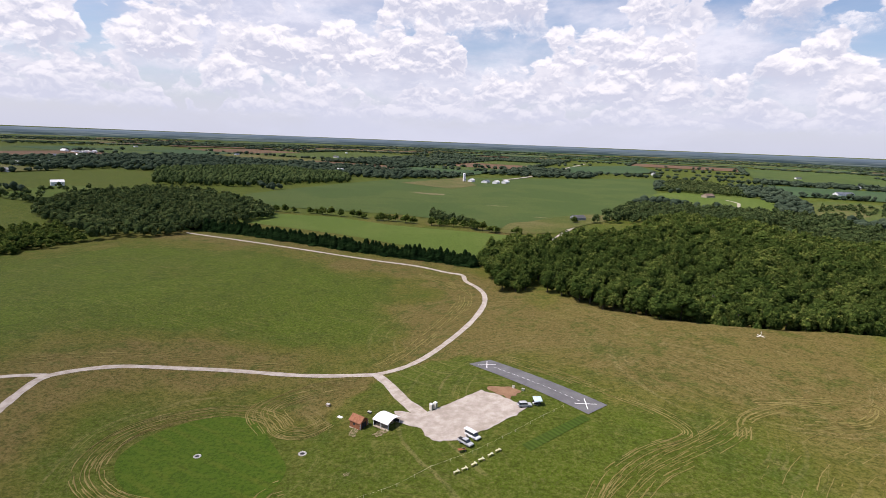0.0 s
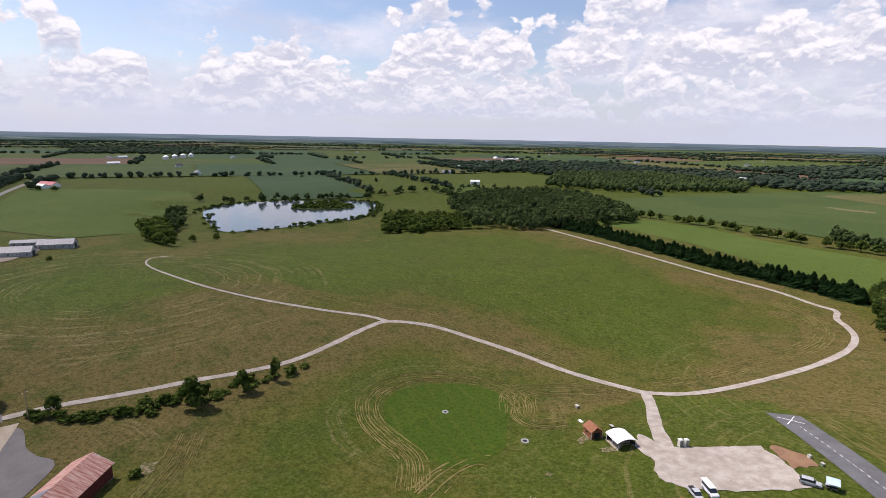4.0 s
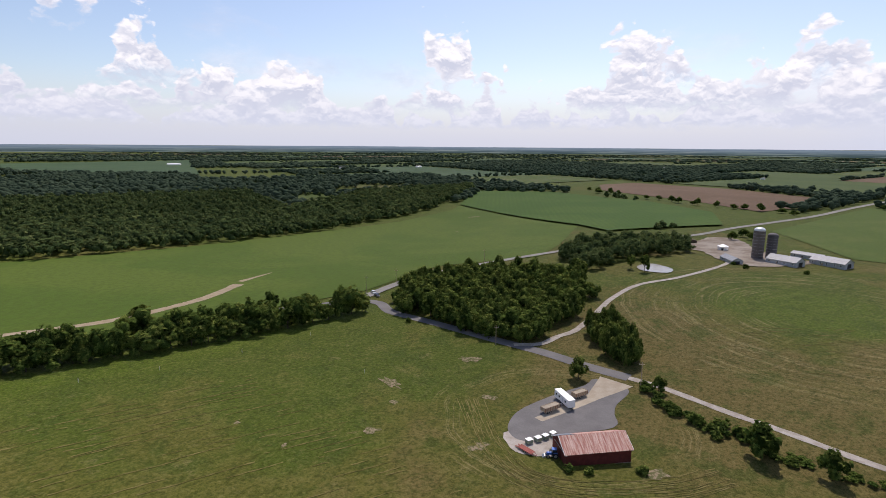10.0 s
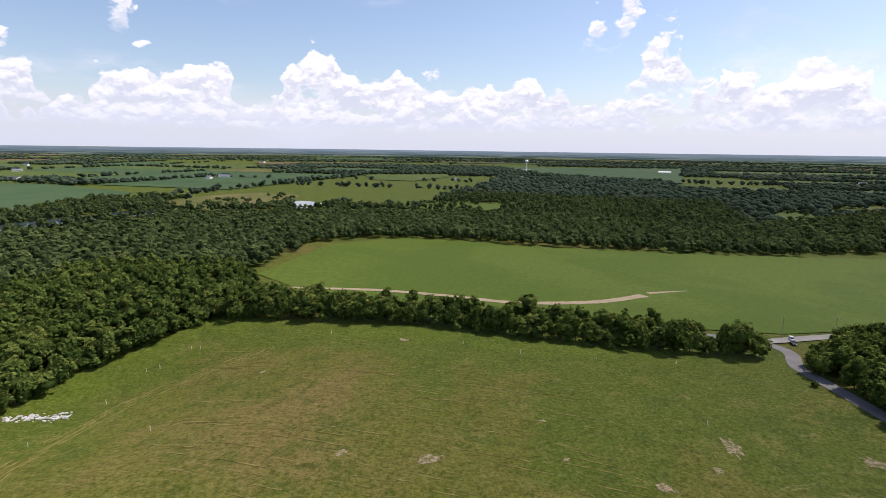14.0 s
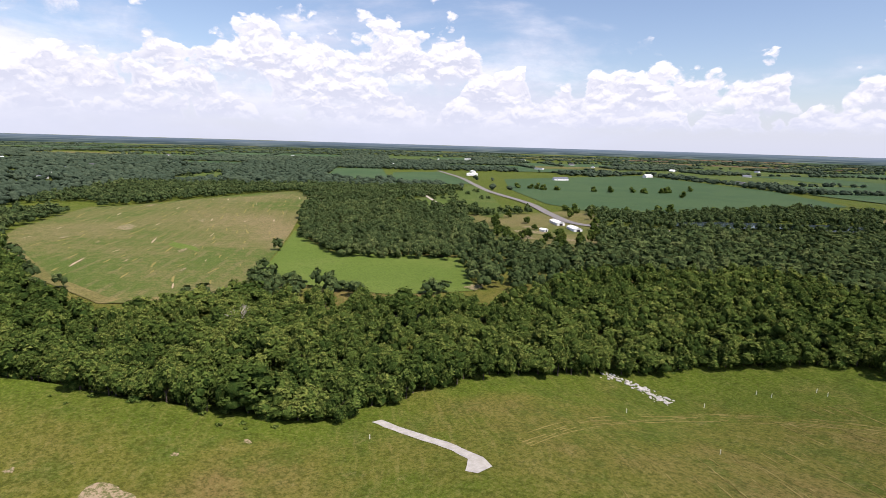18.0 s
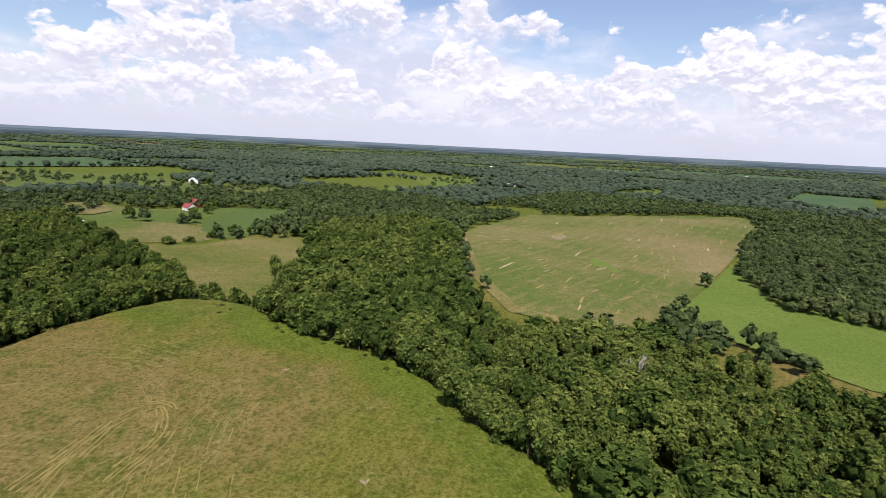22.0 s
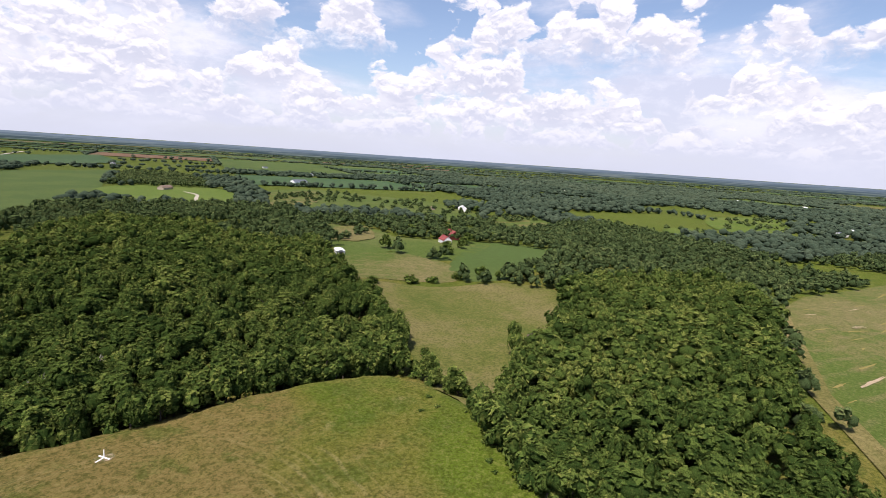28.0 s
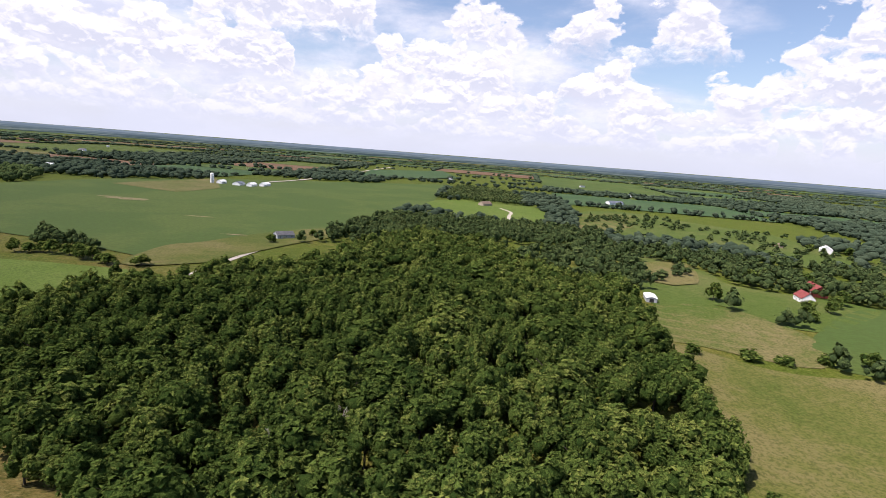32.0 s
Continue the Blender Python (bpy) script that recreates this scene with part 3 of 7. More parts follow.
def build_ground():
    def axis(lo, hi):
        mid, a, b = np.arange(lo, hi + 1, 4.0), [], []
        s, v, u = 4.0, lo, hi
        while v > -4850:
            s = min(s * 1.13, 120)
            v, u = v - s, u + s
            a.append(v), b.append(u)
        return np.array(a[::-1] + list(mid) + [q for q in b if q < 4950])
    gx, gy = axis(-230, 260), axis(-190, 420)
    X, Y = np.meshgrid(gx, gy)
    Z = height(X, Y)
    nx, ny = len(gx), len(gy)
    i = np.arange(nx * ny).reshape(ny, nx)
    f = np.stack([i[:-1, :-1], i[:-1, 1:], i[1:, 1:], i[1:, :-1]], -1).reshape(-1, 4)
    me = mesh_of("ground", np.stack([X, Y, Z], -1).reshape(-1, 3), f, [M_GROUND], smooth=True)
    x, y = X.ravel(), Y.ravel()
    near = lambda a, b, r: np.exp(-((x - a) ** 2 + (y - b) ** 2) / (2 * r * r))  # noqa: E731
    wob = np.array([noise.noise((a * 0.02, b * 0.02, 3.0)) for a, b in zip(x, y)])
    rim = off_line(x, y, GRAVEL_ROAD) + 14 * wob
    hill = inside(x, y, HILL).astype(float)
    dry = 0.9 * np.exp(-(rim / 26) ** 2) + near(-225, 95, 48) * 1.2 + near(-185, 135, 34) * 1.1 + near(-235, 70, 35) * 0.7 + 0.8 * near(60, 260, 40) + 0.6 * near(100, 235, 40)
    dry += 0.30 * near(115, 95, 45) + 0.15 * near(90, 40, 40) + 0.35 * near(130, 200, 50) + 0.25 * near(-20, -30, 60) + 0.35 * near(-20, 290, 45) + 0.4 * near(-140, 60, 40)
    lush = hill * np.clip((rim - 20) / 40, 0, 1) * (0.9 + 0.9 * wob) + near(-292, 112, 38) * 1.7 + near(-100, 75, 40) * 0.35
    lush += 0.5 * near(-30, 225, 30) + 0.5 * near(40, 150, 30) + 0.35 * near(-90, -60, 50) + 0.5 * near(200, 190, 22)
    edge = off_line(x, y, [(240, 192), (223, 171), (205, 128), (190, 100), (163, 72), (140, 35), (136, 0), (140, -35), (128, -90), (70, -165), (-80, -115), (-180, -85)])
    lush += 1.15 * np.exp(-(edge / 17) ** 2) * (0.75 + wob)
    dry += 0.6 * near(175, 200, 30) + 0.25 * near(150, 130, 40)
    mown = np.where(inside(x, y, MOWN), 1.0, 0.0)
    lush = lush * (1 - 0.6 * mown) + mown * (0.55 + 0.5 * wob)
    dry = dry * (1 - 0.8 * mown)
    far = np.clip((np.hypot(x, y - 100) - 480) / 200, 0, 1)
    dry, lush = dry * (1 - far), lush * (1 - far) + 0.7 * far
    for key, v in (("dry", dry), ("lush", lush)):
        me.attributes.new(key, "FLOAT", "POINT").data.foreach_set("value", np.clip(v, 0, 1.3).astype(np.float32))
    tagged(new("ground", me), "rolling rough meadow with dry brown and lush green areas", "ground", "", "structure")


build_ground()
sheet("water_lake", LAKE, material("lake_water", lambda n, p: ((0.05, 0.07, 0.08), n.noise(p, 0.4, 4, 0.6), 0.12, 0.3), 0.08, 0.6), 0, 20,
      "grey-blue lake reflecting the bright cloudy sky", level=LAKE_Z, category="lake")
M_WATER = bpy.data.materials["lake_water"]
sheet("field_strip", [(-217, 562), (-194, 621), (-113, 601), (-46, 555), (23, 528), (68, 506), (77, 478), (47, 428), (26, 417), (-17, 448), (-94, 500), (-156, 533)],
      M_BRIGHT, 0.3, 20, "bright green mown strip field between two tree rows", False)
sheet("field_soybeans", [(-287, 788), (-192, 1023), (-100, 1189), (66, 1315), (612, 1565), (418, 1053), (225, 702), (138, 567), (72, 539), (13, 597), (-53, 641), (-123, 655), (-211, 676)],
      M_SOY, 0.5, 40, "wide flat dark green soybean field", False)
sheet("field_west", [(60, -269), (14, -381), (-55, -417), (-150, -385), (-269, -358), (-411, -342), (-530, -318), (-661, -314), (-708, -328), (-574, -98), (-430, -71), (-367, -66), (-300, -120), (-212, -118), (-138, -140), (-60, -166), (0, -184)],
      M_BEANS, 0.4, 30, "long green soybean field with bare sandy streaks", False)
sheet("field_corn", [(-708, -328), (-887, -391), (-938, -257), (-857, -71), (-751, 27), (-623, 48), (-533, -54), (-578, -99)],
      M_CORN, 2.0, 35, "dark green corn field with long straight rows", False)
sheet("field_brown", [(-1160, -231), (-1268, -181), (-1192, 22), (-1060, 157), (-895, 137), (-791, 81), (-900, -11), (-1029, -191)],
      M_BROWN, 0.6, 40, "reddish brown harvested field beyond the corn", False)
sheet("field_pasture", [(-605, 93), (-922, 211), (-853, 314), (-776, 382), (-681, 349), (-618, 276), (-487, 217), (-479, 148)],
      M_LEA, 0.45, 30, "light green cattle pasture behind the farmyard", False)
sheet("field_hay", [(504, 151), (585, 144), (725, 96), (740, 13), (806, -177), (665, -148), (323, 4), (278, 28), (300, 87), (364, 118)],
      M_TAN, 0.4, 25, "pale tan and green hay field with streaky bare patches", False)
sheet("field_bright", [(493, -74), (395, -71), (366, -108), (328, -152), (307, -141), (238, -105), (252, -55), (320, 5)],
      M_BRIGHT, 0.4, 20, "vivid green pasture beside the hay field", False)
sheet("field_east", [(319, 349), (363, 321), (414, 300), (425, 262), (374, 236), (331, 224), (294, 207), (261, 204), (243, 209), (282, 263), (298, 304)],
      M_OLIVE, 0.25, 12, "olive green rough pasture between the woods")
sheet("field_yard", [(323, 364), (349, 394), (400, 394), (417, 348), (390, 321), (342, 344), (322, 352)],
      M_TAN, 0.3, 12, "dry tan paddock with a bare sandy corner")
sheet("field_lawn_east", [(530, 390), (554, 325), (465, 310), (419, 304), (395, 324), (421, 351)], M_SOY, 0.3, 20, "smooth dark green field beside a red-roofed farmhouse")
sheet("field_lawn_house", [(468, 567), (481, 493), (460, 442), (524, 389), (427, 355), (402, 396), (356, 400)], M_PASTURE, 0.3, 20, "light green lawn round a farmhouse")
sheet("field_southeast", [(1334, -613), (1358, -773), (912, -589), (973, -421)], M_SOY2, 0.6, 40, "dark green soybean field", False)
sheet("field_south", [(1044, -769), (1098, -1362), (585, -1146), (367, -931), (392, -565), (431, -464), (575, -474), (786, -579)],
      M_SOY2, 0.6, 40, "large blue-green soybean field dotted with trees", False)
sheet("field_golf", [(261, -785), (173, -923), (85, -858), (90, -703), (199, -644)], M_OLIVE, 0.5, 30, "pale mown grass beside a pond")
sheet("field_horse", [(509, -280), (500, -349), (495, -461), (427, -419), (328, -317), (286, -262), (325, -225), (365, -215), (400, -236)], M_OLIVE, 0.4, 20, "trampled tan horse paddock with scattered trees")
sheet("field_lawn_north", [(412, 1053), (558, 1148), (603, 1012), (498, 778), (427, 787), (377, 844)], M_BRIGHT, 0.7, 40, "bright green lawn in front of a grey house")
sheet("water_pond", [(-354, 12), (-368, 19), (-356, 35), (-341, 34), (-341, 19)], worn("murky_water", (0.26, 0.25, 0.23), (0.34, 0.33, 0.31), 0.2, 0.25, 0.4), 0.5, 8, "small pale farm pond", category="pond")
sheet("water_pond_south", [(83, -692), (69, -754), (33, -710), (40, -654), (64, -644)], M_WATER, 0, 30, "round pond at the edge of the woods", level=8.0, category="pond")
sheet("water_pond_long", [(353, -449), (349, -495), (307, -572), (235, -663), (231, -590), (285, -527), (314, -450)], M_WATER, 0, 20, "long narrow pond beyond the woods", level=7.5, category="pond")
sheet("lawn_keyhole", KEYHOLE, M_LAWN, 0.10, 5, "dark green close-mown lawn circle", category="lawn")
sheet("gravel_lot", [(-13, 174), (-9, 172), (-3, 170), (17, 184), (21, 182), (32, 169), (21, 160), (12, 154), (6, 152), (0, 153), (-5, 162), (-12, 166)],
      M_GRAVEL, 0.16, 2, "pale gravel parking area with scattered stones", False, ragged=0.6, category="car park")
sheet("runway", [(14, 210), (23, 213), (59, 170), (51, 164)], M_RUNWAY, 0.18, 4, "grey asphalt model aircraft runway with white crosses", False, category="runway")
sheet("parking_lot", [(-162, 36), (-155, 34), (-142, 27), (-125, 21), (-114, 21), (-107, 24), (-105, 30), (-114, 37), (-129, 51), (-138, 49), (-145, 48), (-159, 49)],
      M_ASPHALT, 0.16, 4, "worn grey asphalt turning lot beside the red barn", category="car park")
sheet("concrete_apron", [(-165, 37), (-162, 50), (-147, 42), (-120, 30), (-121, 27), (-148, 37)], M_CONCRETE, 0.20, 4, "pale concrete apron and weighing strip", False, category="pavement")
sheet("gravel_yard", [(-108, 23), (-106, 30), (-114, 37), (-104, 42), (-100, 38), (-98, 30), (-103, 24)], M_GRAVEL, 0.13, 4, "bare gravel ground at the edge of the lot", ragged=0.4, category="gravel")
ribbon("road_gravel", GRAVEL_ROAD, 3.1, M_GRAVEL, 0.14, "pale gravel track winding over the meadow", rough_edge=0.35)
ribbon("road_branch", BRANCH, (2.7, 1.2), M_GRAVEL, 0.15, "narrow gravel track across the hill", rough_edge=0.4)
ribbon("road_drive", [(-24, 207), (-18, 197), (-11, 182), (-5, 172), (-1, 164)], (3.3, 5), M_GRAVEL, 0.15, "short gravel drive to the parking area", rough_edge=0.4)
ribbon("road_paved", PAVED, 6.2, M_ASPHALT, 0.17, "grey paved entrance road")
ribbon("road_county", COUNTY, (6.5, 9.0), worn("pale_road", (0.30, 0.28, 0.25), (0.38, 0.36, 0.32), 0.1, 0.95, 0.1, 1.5), 0.5, "grey county road past the farm", 8.0)
ribbon("road_farm", FARM_PATH, 3.2, M_GRAVEL, 0.25, "pale gravel path to the farmyard", rough_edge=0.3)
sheet("field_fallow", [(-83, 1097), (48, 1315), (72, 1104), (22, 1007)], M_TAN, 0.8, 40, "tan fallow strip beside a field farm", False)
sheet("field_barn_grass", [(62, 520), (76, 585), (98, 600), (140, 650), (200, 690), (205, 640), (165, 590), (130, 545), (110, 520)], M_OLIVE, 0.7, 15, "yellowish rough grass round the pole barn")
sheet("field_dark", [(376, 1640), (760, 1900), (857, 2400), (496, 2126)], M_SOY2, 2.6, 60, "dark green soybean field across the road", False)
sheet("field_hay_border", [(504, 151), (364, 118), (300, 87), (278, 28), (285, 25), (308, 82), (368, 110), (504, 143)], grass("dry_border", (0.13, 0.125, 0.035), (0.19, 0.16, 0.06), (0.26, 0.20, 0.09), None, 0.5), 0.5, 6, "dry tan grass border of the hay field", False)
ribbon("road_north", [(144, 1280), (241, 1466), (367, 1798), (460, 2027), (640, 2450)], 9, M_GRAVEL, 1.6, "pale road between soybean fields", 20.0)
sheet("field_brown_south", [(380, -2465), (78, -2441), (-193, -2410), (-200, -2620), (100, -2680), (430, -2600)], M_BROWN, 3.0, 60, "reddish brown bare field far beyond the woods", False)
sheet("field_lawn_south", [(-55, -1625), (-345, -1689), (-300, -1500), (-172, -1299), (-70, -1358)], M_PASTURE, 1.6, 50, "pale green open grass among far woods", False)
sheet("field_far_west", [(-648, -2321), (-1500, -2150), (-876, -1209), (-684, -1507)], M_SOY2, 2.4, 60, "wide dark green field below the water tower", False)
ribbon("lane_south", [(720, -352), (648, -323), (587, -300), (540, -290)], 5.0, M_GRAVEL, 1.2, "pale gravel lane among trees", 8.0)

# ---- trees ----
def ico(level):
    bm = bmesh.new()
    bmesh.ops.create_icosphere(bm, subdivisions=level, radius=1.0)
    v = np.array([q.co[:] for q in bm.verts])
    f = np.array([[q.index for q in p.verts] for p in bm.faces])
    bm.free()
    return v, f


ICO1, ICO2 = ico(1), ico(2)


def crown_shape(rng, lobes, ball, cards, size=1.0, tall=1.0, card=0.13, clumps=0, clump=0.085):
    """A crown of about one unit across: uneven lobes with clumps of leaves standing out of them. Vertices, triangles,
    and a tint with shade painted into the inner lobes, lighter towards the top.
    """
    vs, fs, ts, n = [], [], [], 0
    bv, bf = ball
    centres = []
    for i in range(lobes):
        a = 2 * math.pi * (i / max(1, lobes - 1)) + rng.uniform(-0.5, 0.5)
        low = i < (lobes - 3 if lobes > 6 else lobes - 1)
        r = rng.uniform(0.20, 0.33) if low else rng.uniform(0.05, 0.18) if lobes > 6 else 0.06
        c = np.array([math.cos(a) * r, math.sin(a) * r, (rng.uniform(0.30, 0.60) if low else rng.uniform(0.62, 0.72)) * tall])
        s = (rng.uniform(0.17, 0.27) if low else rng.uniform(0.18, 0.24)) * size * (1.25 if lobes < 4 else 1.0)
        centres.append((c, s))
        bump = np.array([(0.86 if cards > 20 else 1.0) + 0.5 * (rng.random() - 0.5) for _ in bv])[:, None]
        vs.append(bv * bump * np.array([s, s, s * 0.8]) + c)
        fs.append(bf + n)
        # Leafy crowns get darker inner lobes: shade painted into the tint.
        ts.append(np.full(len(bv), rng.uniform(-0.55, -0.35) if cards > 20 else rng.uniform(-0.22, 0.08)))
        n += len(bv)
    sv, sf = ICO1
    for _ in range(clumps):
        c, s = centres[rng.randrange(len(centres))]
        d = np.array(Vector((rng.gauss(0, 1), rng.gauss(0, 1), rng.gauss(0.4, 0.85))).normalized())
        r = clump * rng.uniform(0.55, 1.3) * size
        bump = np.array([1 + 0.7 * (rng.random() - 0.5) for _ in sv])[:, None]
        vs.append(sv * bump * np.array([r, r, r * 0.8]) + c + d * s * rng.uniform(0.82, 1.12))
        fs.append(sf + n)
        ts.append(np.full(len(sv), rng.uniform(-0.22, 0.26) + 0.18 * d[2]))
        n += len(sv)
    # Sprays of leaves: small triangles that face roughly outwards, dense on top, with ragged gaps between tufts.
    tufts = [(centres[rng.randrange(len(centres))], Vector((rng.gauss(0, 1), rng.gauss(0, 1), rng.gauss(0.45, 0.85))).normalized(), rng.uniform(-0.30, 0.34))
             for _ in range(max(1, cards // 5))]
    for _ in range(cards):
        (c, s), d0, tone = tufts[rng.randrange(len(tufts))]
        d = (d0 + Vector((rng.gauss(0, 0.2), rng.gauss(0, 0.2), rng.gauss(0, 0.2)))).normalized()
        p = c + np.array(d) * s * rng.uniform(0.82, 1.16)
        face = (d + Vector((rng.gauss(0, 0.45), rng.gauss(0, 0.45), rng.gauss(0.25, 0.45)))).normalized()
        side = face.cross(Vector((rng.gauss(0, 1), rng.gauss(0, 1), rng.gauss(0, 1)))).normalized()
        up = face.cross(side)
        e = card * rng.uniform(0.55, 1.3)
        side, up = np.array(side) * e * (1, 1, 0.6), np.array(up) * e * (1, 1, 0.6)
        vs.append(np.array([p + side * 0.62 - up * 0.4, p + up * 0.8, p - side * 0.62 - up * 0.35]))
        fs.append(np.array([[0, 1, 2]]) + n)
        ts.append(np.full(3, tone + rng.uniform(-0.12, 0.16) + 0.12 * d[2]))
        n += 3
    return np.concatenate(vs), np.concatenate(fs), np.concatenate(ts)


def trunk_shape(height_part=0.4, r=0.022, limbs=3, rng=random.Random(3)):
    """A tapered trunk with a few limbs, for a tree one unit tall. Vertices and triangles."""
    vs, fs = [], []

    def rod(a, b, r0, r1):
        a, b = Vector(a), Vector(b)
        d = (b - a).normalized()
        s = d.orthogonal().normalized()
        u = d.cross(s)
        n = len(vs)
        for p, r in ((a, r0), (b, r1)):
            for k in range(5):
                t = 2 * math.pi * k / 5
                vs.append(p + s * (math.cos(t) * r) + u * (math.sin(t) * r))
        for k in range(5):
            j = (k + 1) % 5
            fs.append((n + k, n + j, n + 5 + j))
            fs.append((n + k, n + 5 + j, n + 5 + k))
    rod((0, 0, -0.03), (0, 0, height_part), r, r * 0.6)
    for i in range(limbs):
        a = 2 * math.pi * i / limbs + rng.random()
        rod((0, 0, height_part * rng.uniform(0.6, 0.95)), (math.cos(a) * 0.22, math.sin(a) * 0.22, height_part + rng.uniform(0.12, 0.3)), r * 0.5, r * 0.2)
    return np.array([v[:] for v in vs]), np.array(fs)


def conifer_shape(rng, tiers=9, per=9):
    """A spruce of unit height: rings of drooping boughs round a stem."""
    vs, fs, ts, n = [], [], [], 0
    for i in range(tiers):
        z = 0.06 + 0.90 * i / tiers
        r = 0.23 * (1 - i / tiers) ** 0.8 + 0.02
        for k in range(per):
            a = 2 * math.pi * (k + 0.5 * (i % 2)) / per + rng.uniform(-0.2, 0.2)
            rr, dz = r * rng.uniform(0.75, 1.15), 0.05 * rng.uniform(0.6, 1.3)
            c, s = math.cos(a), math.sin(a)
            w = rr * 0.42
            vs.append(np.array([[0, 0, z + 0.075], [c * rr * 0.6 - s * w, s * rr * 0.6 + c * w, z - dz * 0.2], [c * rr, s * rr, z - dz],
                                [c * rr * 0.6 + s * w, s * rr * 0.6 - c * w, z - dz * 0.2], [c * rr * 0.5, s * rr * 0.5, z + 0.045]]))
            fs.append(np.array([[0, 4, 1], [4, 2, 1], [4, 3, 2], [0, 3, 4]]) + n)
            ts.append(np.full(5, rng.uniform(-0.2, 0.25)))
            n += 5
    return np.concatenate(vs), np.concatenate(fs), np.concatenate(ts)


RNG = random.Random(11)
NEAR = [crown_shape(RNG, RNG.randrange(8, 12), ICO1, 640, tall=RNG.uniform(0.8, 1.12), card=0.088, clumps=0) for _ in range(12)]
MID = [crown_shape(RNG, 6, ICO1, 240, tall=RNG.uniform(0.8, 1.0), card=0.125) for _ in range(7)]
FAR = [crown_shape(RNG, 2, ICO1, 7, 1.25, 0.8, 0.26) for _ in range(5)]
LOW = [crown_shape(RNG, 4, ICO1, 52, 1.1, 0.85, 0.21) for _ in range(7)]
TRUNK = trunk_shape()


def wood(name, spots, shapes, label, mat=None, trunks=False, seed=5, category="trees"):
    """Many trees as one object. spots: x, y, height, spread."""
    rng = random.Random(seed)
    vs, fs, ts, ms, n = [], [], [], [], 0
    zs = height([s[0] for s in spots], [s[1] for s in spots])
    for (x, y, h, w, *tone), z in zip(spots, zs):
        v, f, t = shapes[rng.randrange(len(shapes))]
        a = rng.uniform(0, 6.283)
        c, s = math.cos(a), math.sin(a)
        q = np.stack([(v[:, 0] * c - v[:, 1] * s) * w + x, (v[:, 0] * s + v[:, 1] * c) * w + y, v[:, 2] * h + z], 1)
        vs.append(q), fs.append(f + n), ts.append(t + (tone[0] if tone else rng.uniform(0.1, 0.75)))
        ms.append(np.zeros(len(f), np.int32))
        n += len(v)
        if trunks:
            v, f = TRUNK
            q = np.stack([v[:, 0] * h + x, v[:, 1] * h + y, v[:, 2] * h + z], 1)
            vs.append(q), fs.append(f + n), ts.append(np.zeros(len(v))), ms.append(np.ones(len(f), np.int32))
            n += len(v)
    V, F = np.concatenate(vs), np.concatenate(fs)
    me = bpy.data.meshes.new(name)
    me.vertices.add(len(V)), me.loops.add(3 * len(F)), me.polygons.add(len(F))
    me.vertices.foreach_set("co", V.astype(np.float32).ravel())
    me.loops.foreach_set("vertex_index", F.astype(np.int32).ravel())
    me.polygons.foreach_set("loop_start", np.arange(0, 3 * len(F), 3, dtype=np.int32))
    me.materials.append(mat or M_LEAF), me.materials.append(M_BARK)
    me.polygons.foreach_set("material_index", np.concatenate(ms))
    me.attributes.new("tint", "FLOAT", "POINT").data.foreach_set("value", np.concatenate(ts).astype(np.float32))
    me.update(calc_edges=True)
    me.validate()
    print(name, len(spots), "trees", len(F), "triangles")
    return tagged(new(name, me), label, category, "", "stuff")


def scatter(ring, gap, holes=(), seed=1, jitter=0.42):
    """Spots in a ring of corners on an uneven grid, none in the holes."""
    rng = np.random.default_rng(seed)
    TAKEN.append(ring)
    r = np.array(ring, float)
    gx, gy = np.meshgrid(np.arange(r[:, 0].min(), r[:, 0].max() + gap, gap), np.arange(r[:, 1].min(), r[:, 1].max() + gap, gap))
    gx = gx + (np.arange(gx.shape[0])[:, None] % 2) * gap / 2
    gx, gy = (g.ravel() + rng.uniform(-jitter, jitter, g.size) * gap for g in (gx, gy))
    ok = inside(gx, gy, ring)
    for h in holes:
        ok &= ~inside(gx, gy, h)
    return np.stack([gx[ok], gy[ok]], 1)


def grown(spots, h=(9.5, 19.0), w=(7.5, 13), seed=2):
    """Heights and spreads for spots, with a few giants and some lighter and darker groups."""
    rng = random.Random(seed)
    out = []
    for x, y in spots:
        k = rng.random()
        tone = 0.38 + 0.35 * noise.noise((x * 0.018, y * 0.018, 1.5)) + rng.gauss(0, 0.2)
        if rng.random() < 0.05:
            tone += 0.4
        big = 1.4 if rng.random() < 0.16 else 1.0
        k = min(1.15, k * (1.1 if big > 1 else 0.95))
        out.append((x, y, h[0] + (h[1] - h[0]) * k, (w[0] + (w[1] - w[0]) * rng.random()) * (0.8 + 0.35 * k) * big, tone))
    return out


# The woods on the east and south of the meadow, seen from close by.
WOOD_EAST = [(129, 258), (143, 260), (170, 247), (187, 247), (209, 246), (235, 236), (269, 250), (282, 263), (301, 311), (321, 356), (340, 395),
             (327, 440), (314, 491), (319, 561), (287, 631), (231, 583), (184, 500), (124, 474), (72, 472), (40, 430), (32, 385), (42, 325), (63, 330),
             (79, 314), (94, 287), (120, 264)]
WOOD_SOUTH = [(238, 194), (223, 171), (210, 131), (194, 100), (176, 90), (163, 72), (147, 48), (137, 26), (139, 11), (138, -3), (142, -29), (135, -62),
              (124, -95), (105, -132), (67, -172), (27, -162), (-13, -149), (-45, -139), (-84, -120), (-130, -102), (-178, -88), (-182, -100),
              (-138, -128), (-60, -150), (0, -172), (48, -200), (66, -265), (150, -290), (225, -190), (203, -100), (201, -77), (213, -55), (222, -37), (237, 1), (262, 16), (272, 46),
              (270, 85), (303, 109), (364, 122), (500, 152), (560, 200), (460, 254), (425, 262), (374, 233), (331, 221), (294, 211)]
LANE = [(96, 470), (113, 505), (134, 550), (154, 590), (165, 612)]
